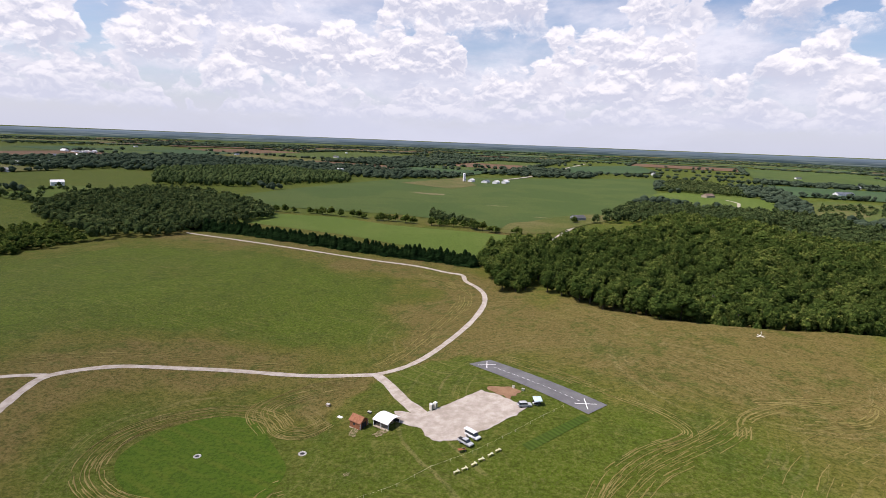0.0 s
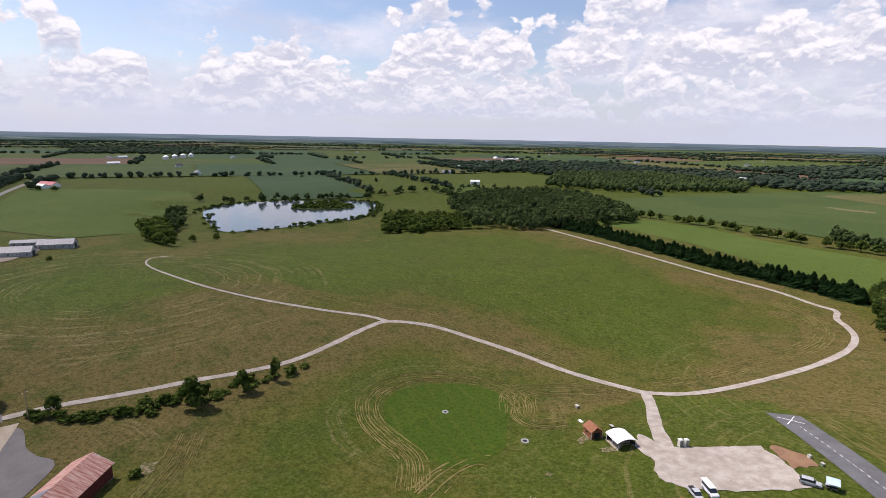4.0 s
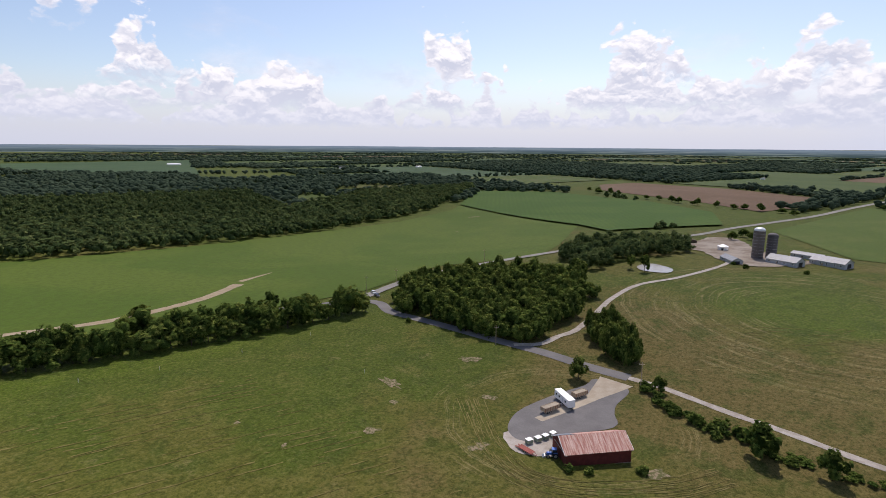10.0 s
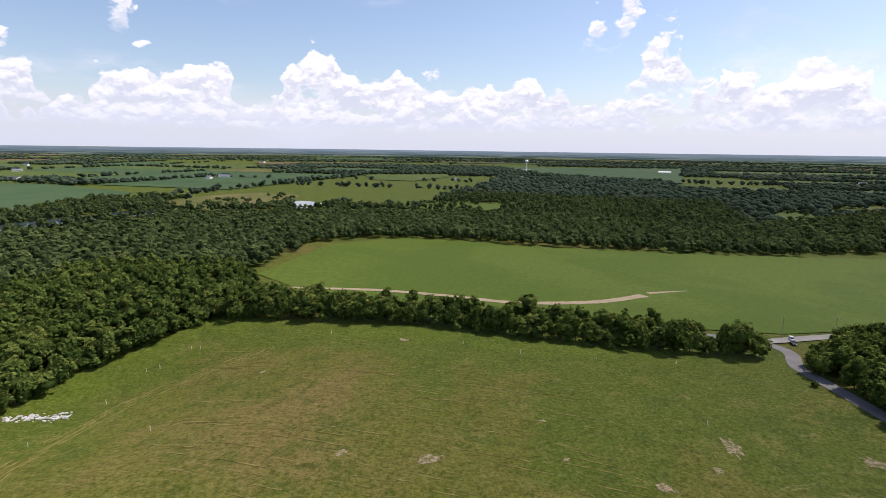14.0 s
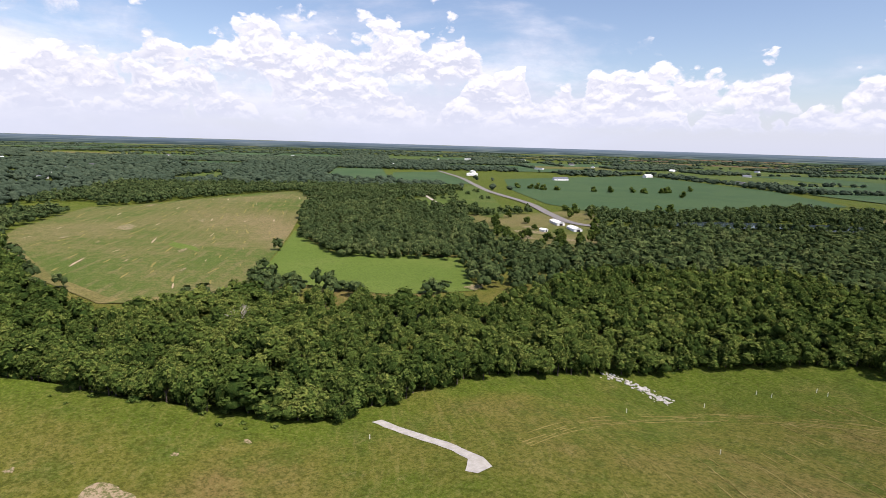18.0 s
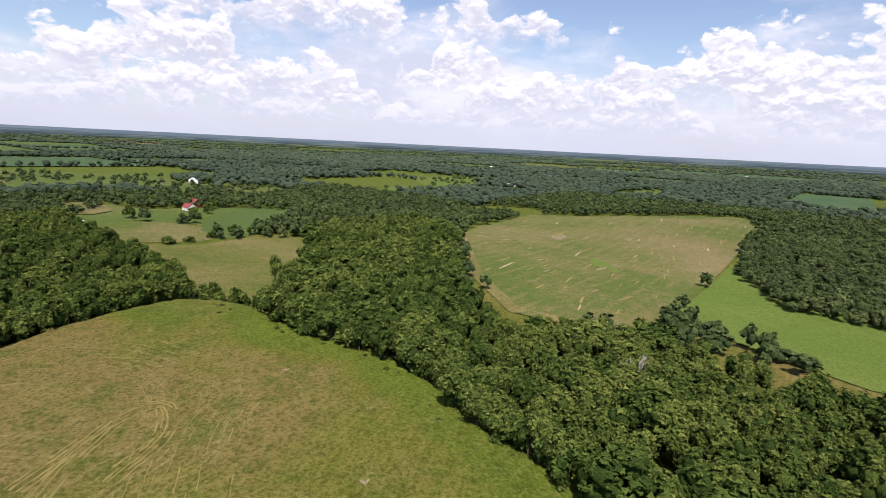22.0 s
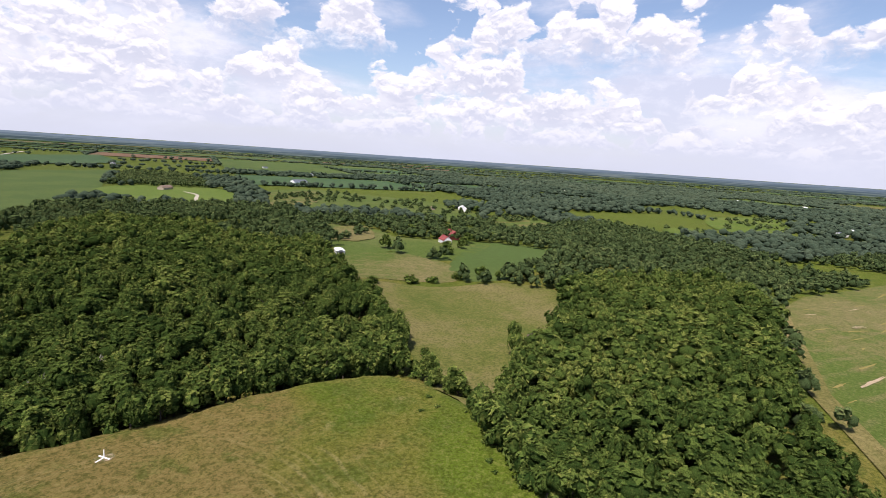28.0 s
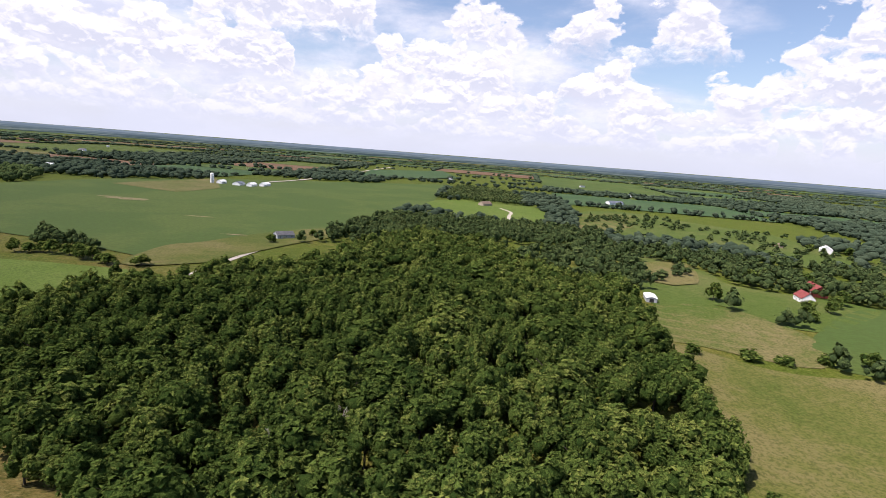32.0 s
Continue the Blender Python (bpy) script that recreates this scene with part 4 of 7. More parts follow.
spots = scatter(WOOD_EAST, 7.8, seed=3)
spots = spots[off_line(spots[:, 0], spots[:, 1], LANE) > 13]
near = [s for s in spots if s[1] < 420]
deep = [s for s in spots if s[1] >= 420]
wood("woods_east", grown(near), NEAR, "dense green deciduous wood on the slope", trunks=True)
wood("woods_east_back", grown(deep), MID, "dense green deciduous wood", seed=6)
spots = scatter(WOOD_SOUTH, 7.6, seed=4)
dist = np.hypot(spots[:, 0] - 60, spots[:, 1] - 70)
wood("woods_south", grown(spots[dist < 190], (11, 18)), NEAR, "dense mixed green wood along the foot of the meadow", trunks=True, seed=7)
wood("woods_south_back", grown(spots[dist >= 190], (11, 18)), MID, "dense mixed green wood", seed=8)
# Groves farther off.
WOOD_BEND = [(150, -290), (66, -275), (30, -390), (-56, -428), (-144, -385), (-316, -356), (-461, -350), (-633, -340), (-881, -392), (-960, -440), (-750, -540),
             (-436, -480), (-207, -560), (-9, -490), (60, -505), (190, -480), (300, -430), (280, -260), (300, -170), (238, -190)]
wood("woods_far_south", grown(scatter(WOOD_BEND, 9.5, seed=9), (12, 18), (10, 14)), LOW, "broad green woods beyond the soybean field", M_LEAF_MID_HAZE, seed=9)
wood("brush_ponds", grown(scatter([(-240, -640), (-200, -568), (-9, -500), (60, -515), (190, -490), (290, -440), (300, -470), (225, -590), (225, -625), (100, -630), (35, -635), (-100, -630)], 9.5, seed=10), (4, 8.5), (7, 11)), LOW, "low brushy wood before the ponds", M_LEAF_MID_HAZE, seed=10)
for name, ring, gap, hh, label in [
        ("grove_farm", [(-371, -50), (-433, -48), (-465, -11), (-480, 20), (-431, 38), (-364, -2), (-311, -16)], 7.5, (10, 17), "trees round the farmyard"),
        ("grove_lakeside", [(-398, 196), (-415, 188), (-533, 220), (-560, 245), (-492, 238)], 7.0, (8, 14), "clump of trees and brush along a ditch"),
        ("grove_north", [(-298, 456), (-238, 480), (-227, 495), (-182, 584), (-196, 630), (-318, 761), (-411, 787), (-470, 682), (-445, 587)], 9.0, (12, 18), "rounded dark grove behind the hill"),
        ("grove_lake_shore", [(-348, 377), (-296, 448), (-358, 512), (-431, 494), (-440, 464)], 9.0, (6, 12), "brushy trees by the lake"),
        ("grove_far", [(-464, 878), (-337, 889), (-180, 1061), (-210, 1228), (-446, 1400), (-613, 1188)], 11.0, (12, 17), "long dark wood across the fields"),
        ("grove_lawn", [(455, 1122), (585, 1047), (650, 1180), (690, 1400), (600, 1450)], 11.0, (12, 17), "dark wood behind a bright lawn"),
        ("grove_hay", [(458, -67), (573, -104), (614, -222), (524, -232), (426, -243), (340, -170), (320, -140), (345, -105), (374, -67)], 8.5, (11, 16), "rounded green wood beside the bright pasture")]:
    wood(name, grown(scatter(ring, gap, seed=len(name)), hh, (8, 12)), FAR if name == "grove_far" else LOW if name in ("grove_north", "grove_lawn") else MID, label, M_LEAF_MID_HAZE if hh[1] > 15 and name != "grove_entrance" else None, seed=len(name))

# ---- the country round about ----
# Sections of farmland lie along two headings; woods, hedgerows and fields fill them.
E1, E2 = np.array([0.91, -0.415]), np.array([0.415, 0.91])
TAKEN.append([(-430, -110), (-200, -130), (60, -200), (235, -120), (290, 120), (420, 260), (330, 400), (330, 640), (60, 560), (-250, 640), (-430, 480), (-480, 200), (-520, 60)])
TAKEN.append([(-560, 10), (-400, 0), (-370, 160), (-520, 170)])
TAKEN.append([(-990, -270), (-860, -80), (-750, 20), (-700, 110), (-800, 110), (-900, -5), (-1040, -200)])
# Clearings: lawns and paddocks among the woods, with scattered trees.
GLADES = [[(641, 960), (783, 1020), (835, 873), (868, 771), (752, 551), (646, 526), (622, 622), (572, 655), (517, 703)], [(755, 562), (806, 539), (762, 452), (679, 428), (683, 484)],
          [(933, 363), (1000, 339), (941, 290), (852, 305)], [(717, 546), (828, 526), (788, 444), (614, 425)], [(433, 515), (490, 525), (428, 443), (391, 449)]]
GLADES += [[(1245, 376), (1439, 304), (1156, 221), (1024, 299)], [(1073, -15), (1269, -87), (1392, -186), (1134, -128)], [(273, -773), (221, -817), (99, -893), (81, -774), (166, -704), (218, -636)],
           [(-89, -742), (-252, -721), (-217, -638), (-115, -646)], [(-603, -586), (-669, -599), (-639, -509), (-552, -486)], [(-837, -654), (-928, -534), (-777, -509)]]
GLADES += [[(645, -268), (636, -339), (563, -293), (598, -260)], [(890, -572), (520, -352), (507, -306), (611, -335), (595, -230), (655, -268), (715, -384)],
           [(637, 938), (767, 979), (634, 796), (477, 688)], [(-562, 694), (-567, 805), (-493, 792), (-496, 661)]]
rg = random.Random(14)
for i, ring in enumerate(GLADES):
    sheet("field_glade", ring, (M_PASTURE, M_OLIVE, M_LEA)[i % 3], 0.9, 30, "open lawn with scattered trees among the woods")
    c = scatter(ring, 24.0, seed=60 + i)
    wood("trees_glade", [(x, y, rg.uniform(7, 13), rg.uniform(8, 12)) for x, y in c if noise.noise((x * 0.014, y * 0.014, 9.0)) + rg.uniform(-0.2, 0.2) > -0.02] or [(ring[0][0], ring[0][1], 8.0, 8.0)], LOW, "scattered shade trees on open grass", M_LEAF_MID_HAZE, seed=70 + i)
HOUSE_SITES = [(159, 631), (-946, 249), (506, 1041), (-571, 812), (472, 398), (753, 598), (359, 402), (724, 630), (109, 1181), (415, -350), (395, -302), (1192, 770)]
# Share of woodland by heading to the left of north, in degrees.
WOODED = [(-40, 0.32), (-20, 0.16), (30, 0.24), (60, 0.42), (90, 0.55), (112, 0.66), (150, 0.66), (180, 0.52), (205, 0.42), (225, 0.42), (245, 0.66), (270, 0.82), (290, 0.74), (305, 0.62), (320, 0.48), (340, 0.18), (390, 0.24)]


def wooded(x, y):
    yaw = math.degrees(math.atan2(-x, y)) % 360
    share = np.interp(yaw, [q[0] for q in WOODED], [q[1] for q in WOODED])
    r = math.hypot(x, y)
    share *= 0.85 if r > 2400 else 1.0
    return share


def in_any(px, py):
    hit = np.zeros(np.shape(px), bool)
    for ring in TAKEN:
        hit |= inside(px, py, ring)
    return hit


def country():
    rng = random.Random(21)
    trees = {"near": [], "far": [], "edge": []}
    quads = []
    TONES = [0, 0, 0, 1, 1, 1, 1, 1, 2, 2, 3, 4]
    u = -2900.0
    while u < 2900:
        du = rng.uniform(200, 460)
        v = -2900.0
        while v < 2900:
            dv = rng.uniform(140, 380)
            c = E1 * (u + du / 2) + E2 * (v + dv / 2)
            r = math.hypot(*c)
            if 300 < r < 2780:
                wild = rng.random() + 0.8 * noise.noise((c[0] * 0.0011, c[1] * 0.0011, 7.0)) < wooded(*c)
                gap = 10.0 if r < 900 else 15.0 if r < 1500 else 20.0
                corner = [E1 * (u + a) + E2 * (v + b) for a, b in ((3, 3), (du - 3, 3), (du - 3, dv - 3), (3, dv - 3))]
                if wild:
                    nx, ny = max(1, int(du / gap)), max(1, int(dv / gap))
                    for i in range(nx):
                        for j in range(ny):
                            p = E1 * (u + (i + rng.uniform(0.05, 0.95)) * du / nx) + E2 * (v + (j + rng.uniform(0.05, 0.95)) * dv / ny)
                            if noise.noise((p[0] * 0.006, p[1] * 0.006, 2.0)) > 0.42 and r < 1800:
                                continue
                            trees["near" if r < 900 else "edge" if r < 2000 else "far"].append((p[0], p[1], gap))
                else:
                    quads.append((corner, TONES[rng.randrange(len(TONES))] if r > 700 else rng.choice([0, 2, 2, 3, 5])))
                    for k in range(4):
                        if rng.random() < (0.34 if r > 1500 else 0.38 if r > 800 else 0.6):
                            a, b = corner[k], corner[(k + 1) % 4]
                            n = max(2, int(math.dist(a, b) / (gap * 0.8)))
                            skip = rng.choice([0.1, 0.25, 0.6])
                            for i in range(n):
                                if rng.random() > skip:
                                    p = a + (b - a) * ((i + rng.random()) / n)
                                    trees["near" if r < 900 else "edge" if r < 2000 else "far"].append((p[0] + rng.uniform(-4, 4), p[1] + rng.uniform(-4, 4), gap * 0.8))
                    if r < 1100:
                        for _ in range(rng.randrange(8, 34) if 280 < math.degrees(math.atan2(-c[0], c[1])) % 360 < 335 else rng.randrange(0, 4)):
                            p = E1 * (u + rng.random() * du) + E2 * (v + rng.random() * dv)
                            if noise.noise((p[0] * 0.012, p[1] * 0.012, 5.0)) < 0.02:
                                continue
                            trees["near"].append((p[0], p[1], 9.0))
            v += dv
        u += du
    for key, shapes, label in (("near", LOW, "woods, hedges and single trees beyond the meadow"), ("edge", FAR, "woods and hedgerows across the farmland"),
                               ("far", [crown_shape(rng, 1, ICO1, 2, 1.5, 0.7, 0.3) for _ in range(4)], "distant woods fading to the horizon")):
        t = np.array(trees[key])
        ok = ~in_any(t[:, 0], t[:, 1]) & (np.hypot(t[:, 0], t[:, 1]) < 2820)
        ok &= (off_line(t[:, 0], t[:, 1], ROAD_SOUTH) > 15) & (off_line(t[:, 0], t[:, 1], COUNTY) > 15)
        for hx, hy in HOUSE_SITES:
            ok &= np.hypot(t[:, 0] - hx, t[:, 1] - hy) > 26
        t = t[ok]
        rg = random.Random(31)
        out = []
        for x, y, gap in t:
            h = rg.uniform(9, 17) if key != "far" else rg.uniform(10, 17)
            w = gap * rg.uniform(1.0, 1.5) if key != "near" else rg.uniform(8, 13)
            out.append((x, y, h, w, 0.35 + 0.3 * noise.noise((x * 0.01, y * 0.01, 4.0)) + rg.uniform(-0.2, 0.25)))
        wood("woods_" + key + "_country", out, shapes, label, M_LEAF_MID_HAZE if key == "near" else M_LEAF_FAR_HAZE, seed=41)
    # The fields, one draped sheet with a crop for each.
    mats = [M_SOY, M_SOY2, M_PASTURE, M_OLIVE, M_BROWN, M_BRIGHT]
    vs, fs, ms, n = [], [], [], 0
    for corner, tone in quads:
        c = np.array(corner)
        k = np.linspace(0, 1, 5)
        a, b = np.meshgrid(k, k)
        p = (c[0] * ((1 - a) * (1 - b))[..., None] + c[1] * (a * (1 - b))[..., None] + c[2] * (a * b)[..., None] + c[3] * ((1 - a) * b)[..., None]).reshape(-1, 2)
        if in_any(p[:, 0], p[:, 1]).any() or np.hypot(p[:, 0], p[:, 1]).max() > 2900:
            continue
        vs.append(np.column_stack([p, height(p[:, 0], p[:, 1]) + 0.7 + 0.0006 * np.hypot(p[:, 0], p[:, 1])]))
        for i in range(4):
            for j in range(4):
                q = n + i * 5 + j
                fs.append((q, q + 1, q + 6, q + 5)), ms.append(tone)
        n += 25
    ob = new("ground_fields", mesh_of("ground_fields", np.concatenate(vs), fs, mats, ms, smooth=True))
    tagged(ob, "patchwork of distant green and brown farm fields", "fields", "", "structure")


country()


def far_plain():
    """The land out to the horizon, bent up and with trees shrunk outwards to fit the camera's view: belts of woods and
    hedgerows one behind another, with slivers of fields between them.
    """
    rng = random.Random(52)
    spots, vs, fs, ms, n = [], [], [], [], 0
    mats = [M_SOY, M_SOY2, M_PASTURE, M_OLIVE, M_BROWN, M_TAN]
    r = 2800.0
    while r < 3690:
        deep = rng.uniform(45, 80)
        a = rng.uniform(0, 0.1)
        while a < 2 * math.pi:
            span = rng.uniform(180, 900) / r
            yaw = math.degrees(a - math.pi / 2) % 360
            share = 0.30 + 0.45 * float(np.interp(yaw, [q[0] for q in WOODED], [q[1] for q in WOODED]))
            tall = 12.0 - 4.5 * (r - 2800) / 900
            if rng.random() < share:
                depth = rng.choice([1, 1, 2, 3])
                for k in range(depth):
                    for i in range(int(span * r / 26)):
                        if rng.random() < 0.9:
                            b, q = a + (i + rng.random()) * 26 / r, r + deep * (k + rng.uniform(-0.4, 0.4)) / depth
                            spots.append((math.cos(b) * q, math.sin(b) * q, tall * rng.uniform(0.7, 1.25), rng.uniform(30, 42), 0.35 + rng.uniform(-0.2, 0.25)))
            elif rng.random() < 0.7:
                tone = rng.choice([0, 0, 1, 1, 1, 2, 3, 5, 4])
                m = max(2, int(span * r / 60))
                for i in range(m + 1):
                    b = a + span * 0.96 * i / m
                    for q in (r, r + deep * 0.95):
                        x, y = math.cos(b) * q, math.sin(b) * q
                        vs.append((x, y, float(height(x, y)) + 3.2))
                    if i:
                        j = n + 2 * i
                        fs.append((j - 2, j - 1, j + 1, j)), ms.append(tone)
                n += 2 * (m + 1)
            a += span
        r += deep
    wood("woods_horizon", spots, [crown_shape(rng, 1, ICO1, 0, 1.5, 0.7) for _ in range(5)], "belts of woodland on the far plain", M_LEAF_FAR_HAZE, seed=43)
    tagged(new("ground_plain", mesh_of("ground_plain", vs, fs, mats, ms, smooth=True)), "slivers of far green and tan fields", "fields", "", "structure")


far_plain()


def rim():
    """A glowing backdrop ring for the last low line of land, with blue haze painted into its colour."""
    m = bpy.data.materials.new("distance")
    m.use_nodes = True
    n = Nodes(m.node_tree)
    p = n.node("ShaderNodeTexCoord").outputs["Object"]
    x, y, z = n.split(p)
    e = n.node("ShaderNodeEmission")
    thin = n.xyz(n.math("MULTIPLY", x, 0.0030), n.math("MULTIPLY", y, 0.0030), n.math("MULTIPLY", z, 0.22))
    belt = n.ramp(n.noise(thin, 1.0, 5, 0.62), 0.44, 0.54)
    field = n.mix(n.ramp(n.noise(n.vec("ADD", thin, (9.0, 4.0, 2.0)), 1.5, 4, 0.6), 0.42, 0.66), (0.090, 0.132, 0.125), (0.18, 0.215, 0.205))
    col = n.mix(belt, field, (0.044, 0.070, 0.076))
    # Haze painted into the glow: paler and bluer towards the top.
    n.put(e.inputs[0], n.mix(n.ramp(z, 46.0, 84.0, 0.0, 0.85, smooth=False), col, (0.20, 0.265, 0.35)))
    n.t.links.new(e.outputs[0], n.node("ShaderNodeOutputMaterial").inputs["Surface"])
    vs, fs, k, r = [], [], 720, 3750.0
    for i in range(k):
        a = 2 * math.pi * i / k
        x, y = math.cos(a) * r, math.sin(a) * r
        top = 78.5 + 4.0 * noise.noise((x * 0.0012, y * 0.0012, 0.0)) + 1.0 * noise.noise((x * 0.01, y * 0.01, 0.0))
        vs += [(x, y, 0), (x, y, top)]
        j = (i + 1) % k
        fs.append((2 * i, 2 * j, 2 * j + 1, 2 * i + 1))
    tagged(new("backdrop", mesh_of("backdrop", vs, fs, [m])), "glowing horizon backdrop with painted blue haze", "horizon", "", "structure")


rim()

# ---- making things ----
def part(name, bm, mat, parent=None, label="", smooth=False):
    """Links a bmesh as one mesh object under a thing or a part."""
    me = bpy.data.meshes.new(name)
    bmesh.ops.recalc_face_normals(bm, faces=bm.faces)
    bm.to_mesh(me)
    bm.free()
    me.materials.append(mat)
    if smooth:
        me.polygons.foreach_set("use_smooth", np.ones(len(me.polygons), bool))
    ob = new(name, me)
    ob.parent = parent
    return tagged(ob, label) if label else ob


def thing(name, x, y, heading, label, category, group="", sink=0.0, scale=1.0, z=None):
    """An empty at the base of a thing that stands on the land, turned to its heading in degrees."""
    ob = new(name)
    zz = float(height(x, y)) - sink if z is None else z
    ob.matrix_basis = Matrix.LocRotScale((x, y, zz), Euler((0, 0, radians(heading))), (scale,) * 3)
    return tagged(ob, label, category, group)


def block(bm, c, s, turn=0.0, bevel=0.0):
    """Adds a box with its centre at c and size s."""
    g = bmesh.ops.create_cube(bm, size=1.0, matrix=Matrix.Translation(c) @ Matrix.Rotation(turn, 4, "Z") @ Matrix.Diagonal((*s, 1)))
    if bevel:
        edges = {e for v in g["verts"] for e in v.link_edges}
        bmesh.ops.bevel(bm, geom=list(edges), offset=bevel, segments=1, affect="EDGES")
    return bm


def boxes(*items, bevel=0.0):
    bm = bmesh.new()
    for c, s in items:
        block(bm, c, s, 0.0, bevel)
    return bm


def rod(bm, a, b, r, r2=None, sides=8):
    a, b = Vector(a), Vector(b)
    m = Matrix.Translation((a + b) / 2) @ (b - a).to_track_quat("Z", "Y").to_matrix().to_4x4()
    bmesh.ops.create_cone(bm, cap_ends=True, segments=sides, radius1=r, radius2=r if r2 is None else r2, depth=(b - a).length, matrix=m)
    return bm


def hull(profile, width, axis="y"):
    """A solid from a side outline of (x, z) corners, width across."""
    bm = bmesh.new()
    n = len(profile)
    a = [bm.verts.new((x, -width / 2, z)) for x, z in profile]
    b = [bm.verts.new((x, width / 2, z)) for x, z in profile]
    bm.faces.new(a), bm.faces.new(b[::-1])
    for i in range(n):
        bm.faces.new((a[i], b[i], b[(i + 1) % n], a[(i + 1) % n]))
    return bm


def gable_body(L, W, eave, ridge):
    """Walls with pointed ends, ridge along x."""
    bm = bmesh.new()
    prof = [(-W / 2, -0.6), (W / 2, -0.6), (W / 2, eave), (0, ridge), (-W / 2, eave)]
    a = [bm.verts.new((-L / 2, y, z)) for y, z in prof]
    b = [bm.verts.new((L / 2, y, z)) for y, z in prof]
    bm.faces.new(a), bm.faces.new(b[::-1])
    for i in range(5):
        bm.faces.new((a[i], b[i], b[(i + 1) % 5], a[(i + 1) % 5]))
    return bm


def roof_slab(L, W, eave, ridge, side, over=0.35, thick=0.14):
    """One slope of a gabled roof."""
    bm = bmesh.new()
    k = (ridge - eave) / (W / 2)
    y1, z1 = side * (W / 2 + over), eave - k * over
    top = [(-L / 2 - over, 0, ridge), (L / 2 + over, 0, ridge), (L / 2 + over, y1, z1), (-L / 2 - over, y1, z1)]
    lo = [bm.verts.new((x, y, z + 0.02)) for x, y, z in top]
    hi = [bm.verts.new((x, y, z + thick + 0.02)) for x, y, z in top]
    bm.faces.new(lo), bm.faces.new(hi[::-1])
    for i in range(4):
        bm.faces.new((lo[i], hi[i], hi[(i + 1) % 4], lo[(i + 1) % 4]))
    return bm


def sheet_metal(name, c1, c2, axis=0, gap=0.6):
    """Corrugated metal: ribs across, rust or wear in streaks down the slope."""
    def build(n, p):
        c = n.split(p)
        rib = n.math("SINE", n.math("MULTIPLY", c[axis], 2 * math.pi / gap))
        st = n.noise(n.xyz(n.math("MULTIPLY", c[axis], 1.6), n.math("MULTIPLY", c[1 - axis], 0.22), 0.0), 1.0, 5, 0.65)
        g = n.noise(p, 3.0, 4, 0.6)
        col = n.mix(n.ramp(st, 0.36, 0.64), c1, c2)
        return n.mix(n.ramp(g, 0.4, 0.8, 0.0, 0.3), col, tuple(v * 0.55 for v in c1)), rib, 0.5, 0.05
    return material(name, build, 0.55, 0.4)


M_RUST = sheet_metal("rusty_roof", (0.26, 0.085, 0.060), (0.46, 0.30, 0.25))
M_TIN = sheet_metal("grey_roof", (0.095, 0.108, 0.135), (0.155, 0.170, 0.200))
M_WALL_TIN = sheet_metal("pale_wall", (0.30, 0.32, 0.34), (0.40, 0.42, 0.44))
M_RED_WALL = worn("red_barn_boards", (0.085, 0.015, 0.013), (0.125, 0.024, 0.020), 0.8)
M_RED_ROOF = worn("red_roof", (0.19, 0.042, 0.038), (0.25, 0.065, 0.055), 0.6)
M_PINK = worn("pink_roof", (0.50, 0.16, 0.16), (0.60, 0.22, 0.22), 0.3)
M_SHINGLE = worn("brown_shingles", (0.24, 0.095, 0.048), (0.33, 0.145, 0.075), 1.2)
M_SHED_WALL = worn("stained_boards", (0.20, 0.075, 0.035), (0.28, 0.115, 0.055), 1.5)
M_GREY_ROOF = worn("grey_shingles", (0.075, 0.075, 0.082), (0.12, 0.12, 0.128), 0.5)
M_BROWN_ROOF = worn("brown_roof", (0.16, 0.11, 0.08), (0.22, 0.16, 0.12), 0.5)
M_CONC_SILO = worn("silo_staves", (0.115, 0.098, 0.090), (0.175, 0.155, 0.145), 0.4)
M_DARK_SILO = worn("dark_silo", (0.085, 0.08, 0.085), (0.13, 0.12, 0.13), 0.4)
M_GALV = worn("galvanised_steel", (0.55, 0.57, 0.60), (0.68, 0.70, 0.72), 0.6, 0.35, 0.5)
# Near-black for dark parts, and for the shade painted into open doorways.
M_DARK = worn("dark_parts_and_inner_shade", (0.018, 0.018, 0.020), (0.030, 0.030, 0.032), 1.0)
M_TYRE = worn("tyre_rubber", (0.020, 0.020, 0.021), (0.034, 0.034, 0.035), 4.0, 0.85)
M_STEEL = worn("steel_rim", (0.35, 0.36, 0.37), (0.50, 0.51, 0.52), 4.0, 0.4, 0.5, metal=0.8)
M_SILVER = worn("silver_car_paint", (0.42, 0.43, 0.45), (0.48, 0.49, 0.51), 0.6, 0.28, 0.6)
M_CAR_WHITE = worn("white_car_paint", (0.74, 0.75, 0.76), (0.80, 0.81, 0.82), 0.6, 0.25, 0.6)
M_CAR_DARK = worn("dark_car_paint", (0.05, 0.055, 0.065), (0.07, 0.075, 0.085), 0.6, 0.25, 0.6)
M_GLASS = worn("dark_window_glass", (0.025, 0.032, 0.040), (0.045, 0.055, 0.065), 0.8, 0.08, 0.8)
M_WOOD = worn("weathered_wood", (0.30, 0.23, 0.16), (0.42, 0.34, 0.25), 2.0)
M_PALE_WOOD = worn("pale_wood", (0.52, 0.50, 0.30), (0.62, 0.60, 0.40), 2.0)
M_TARP = worn("pale_blue_tarp", (0.45, 0.58, 0.66), (0.58, 0.70, 0.76), 1.0)
M_BLUE = worn("blue_tractor_paint", (0.02, 0.10, 0.38), (0.03, 0.14, 0.46), 1.0, 0.35, 0.5)
M_RED_STEEL = worn("red_trailer_steel", (0.20, 0.045, 0.035), (0.27, 0.075, 0.055), 1.5)
M_GREEN_BOX = worn("dull_green_steel", (0.16, 0.20, 0.15), (0.24, 0.27, 0.21), 1.5)
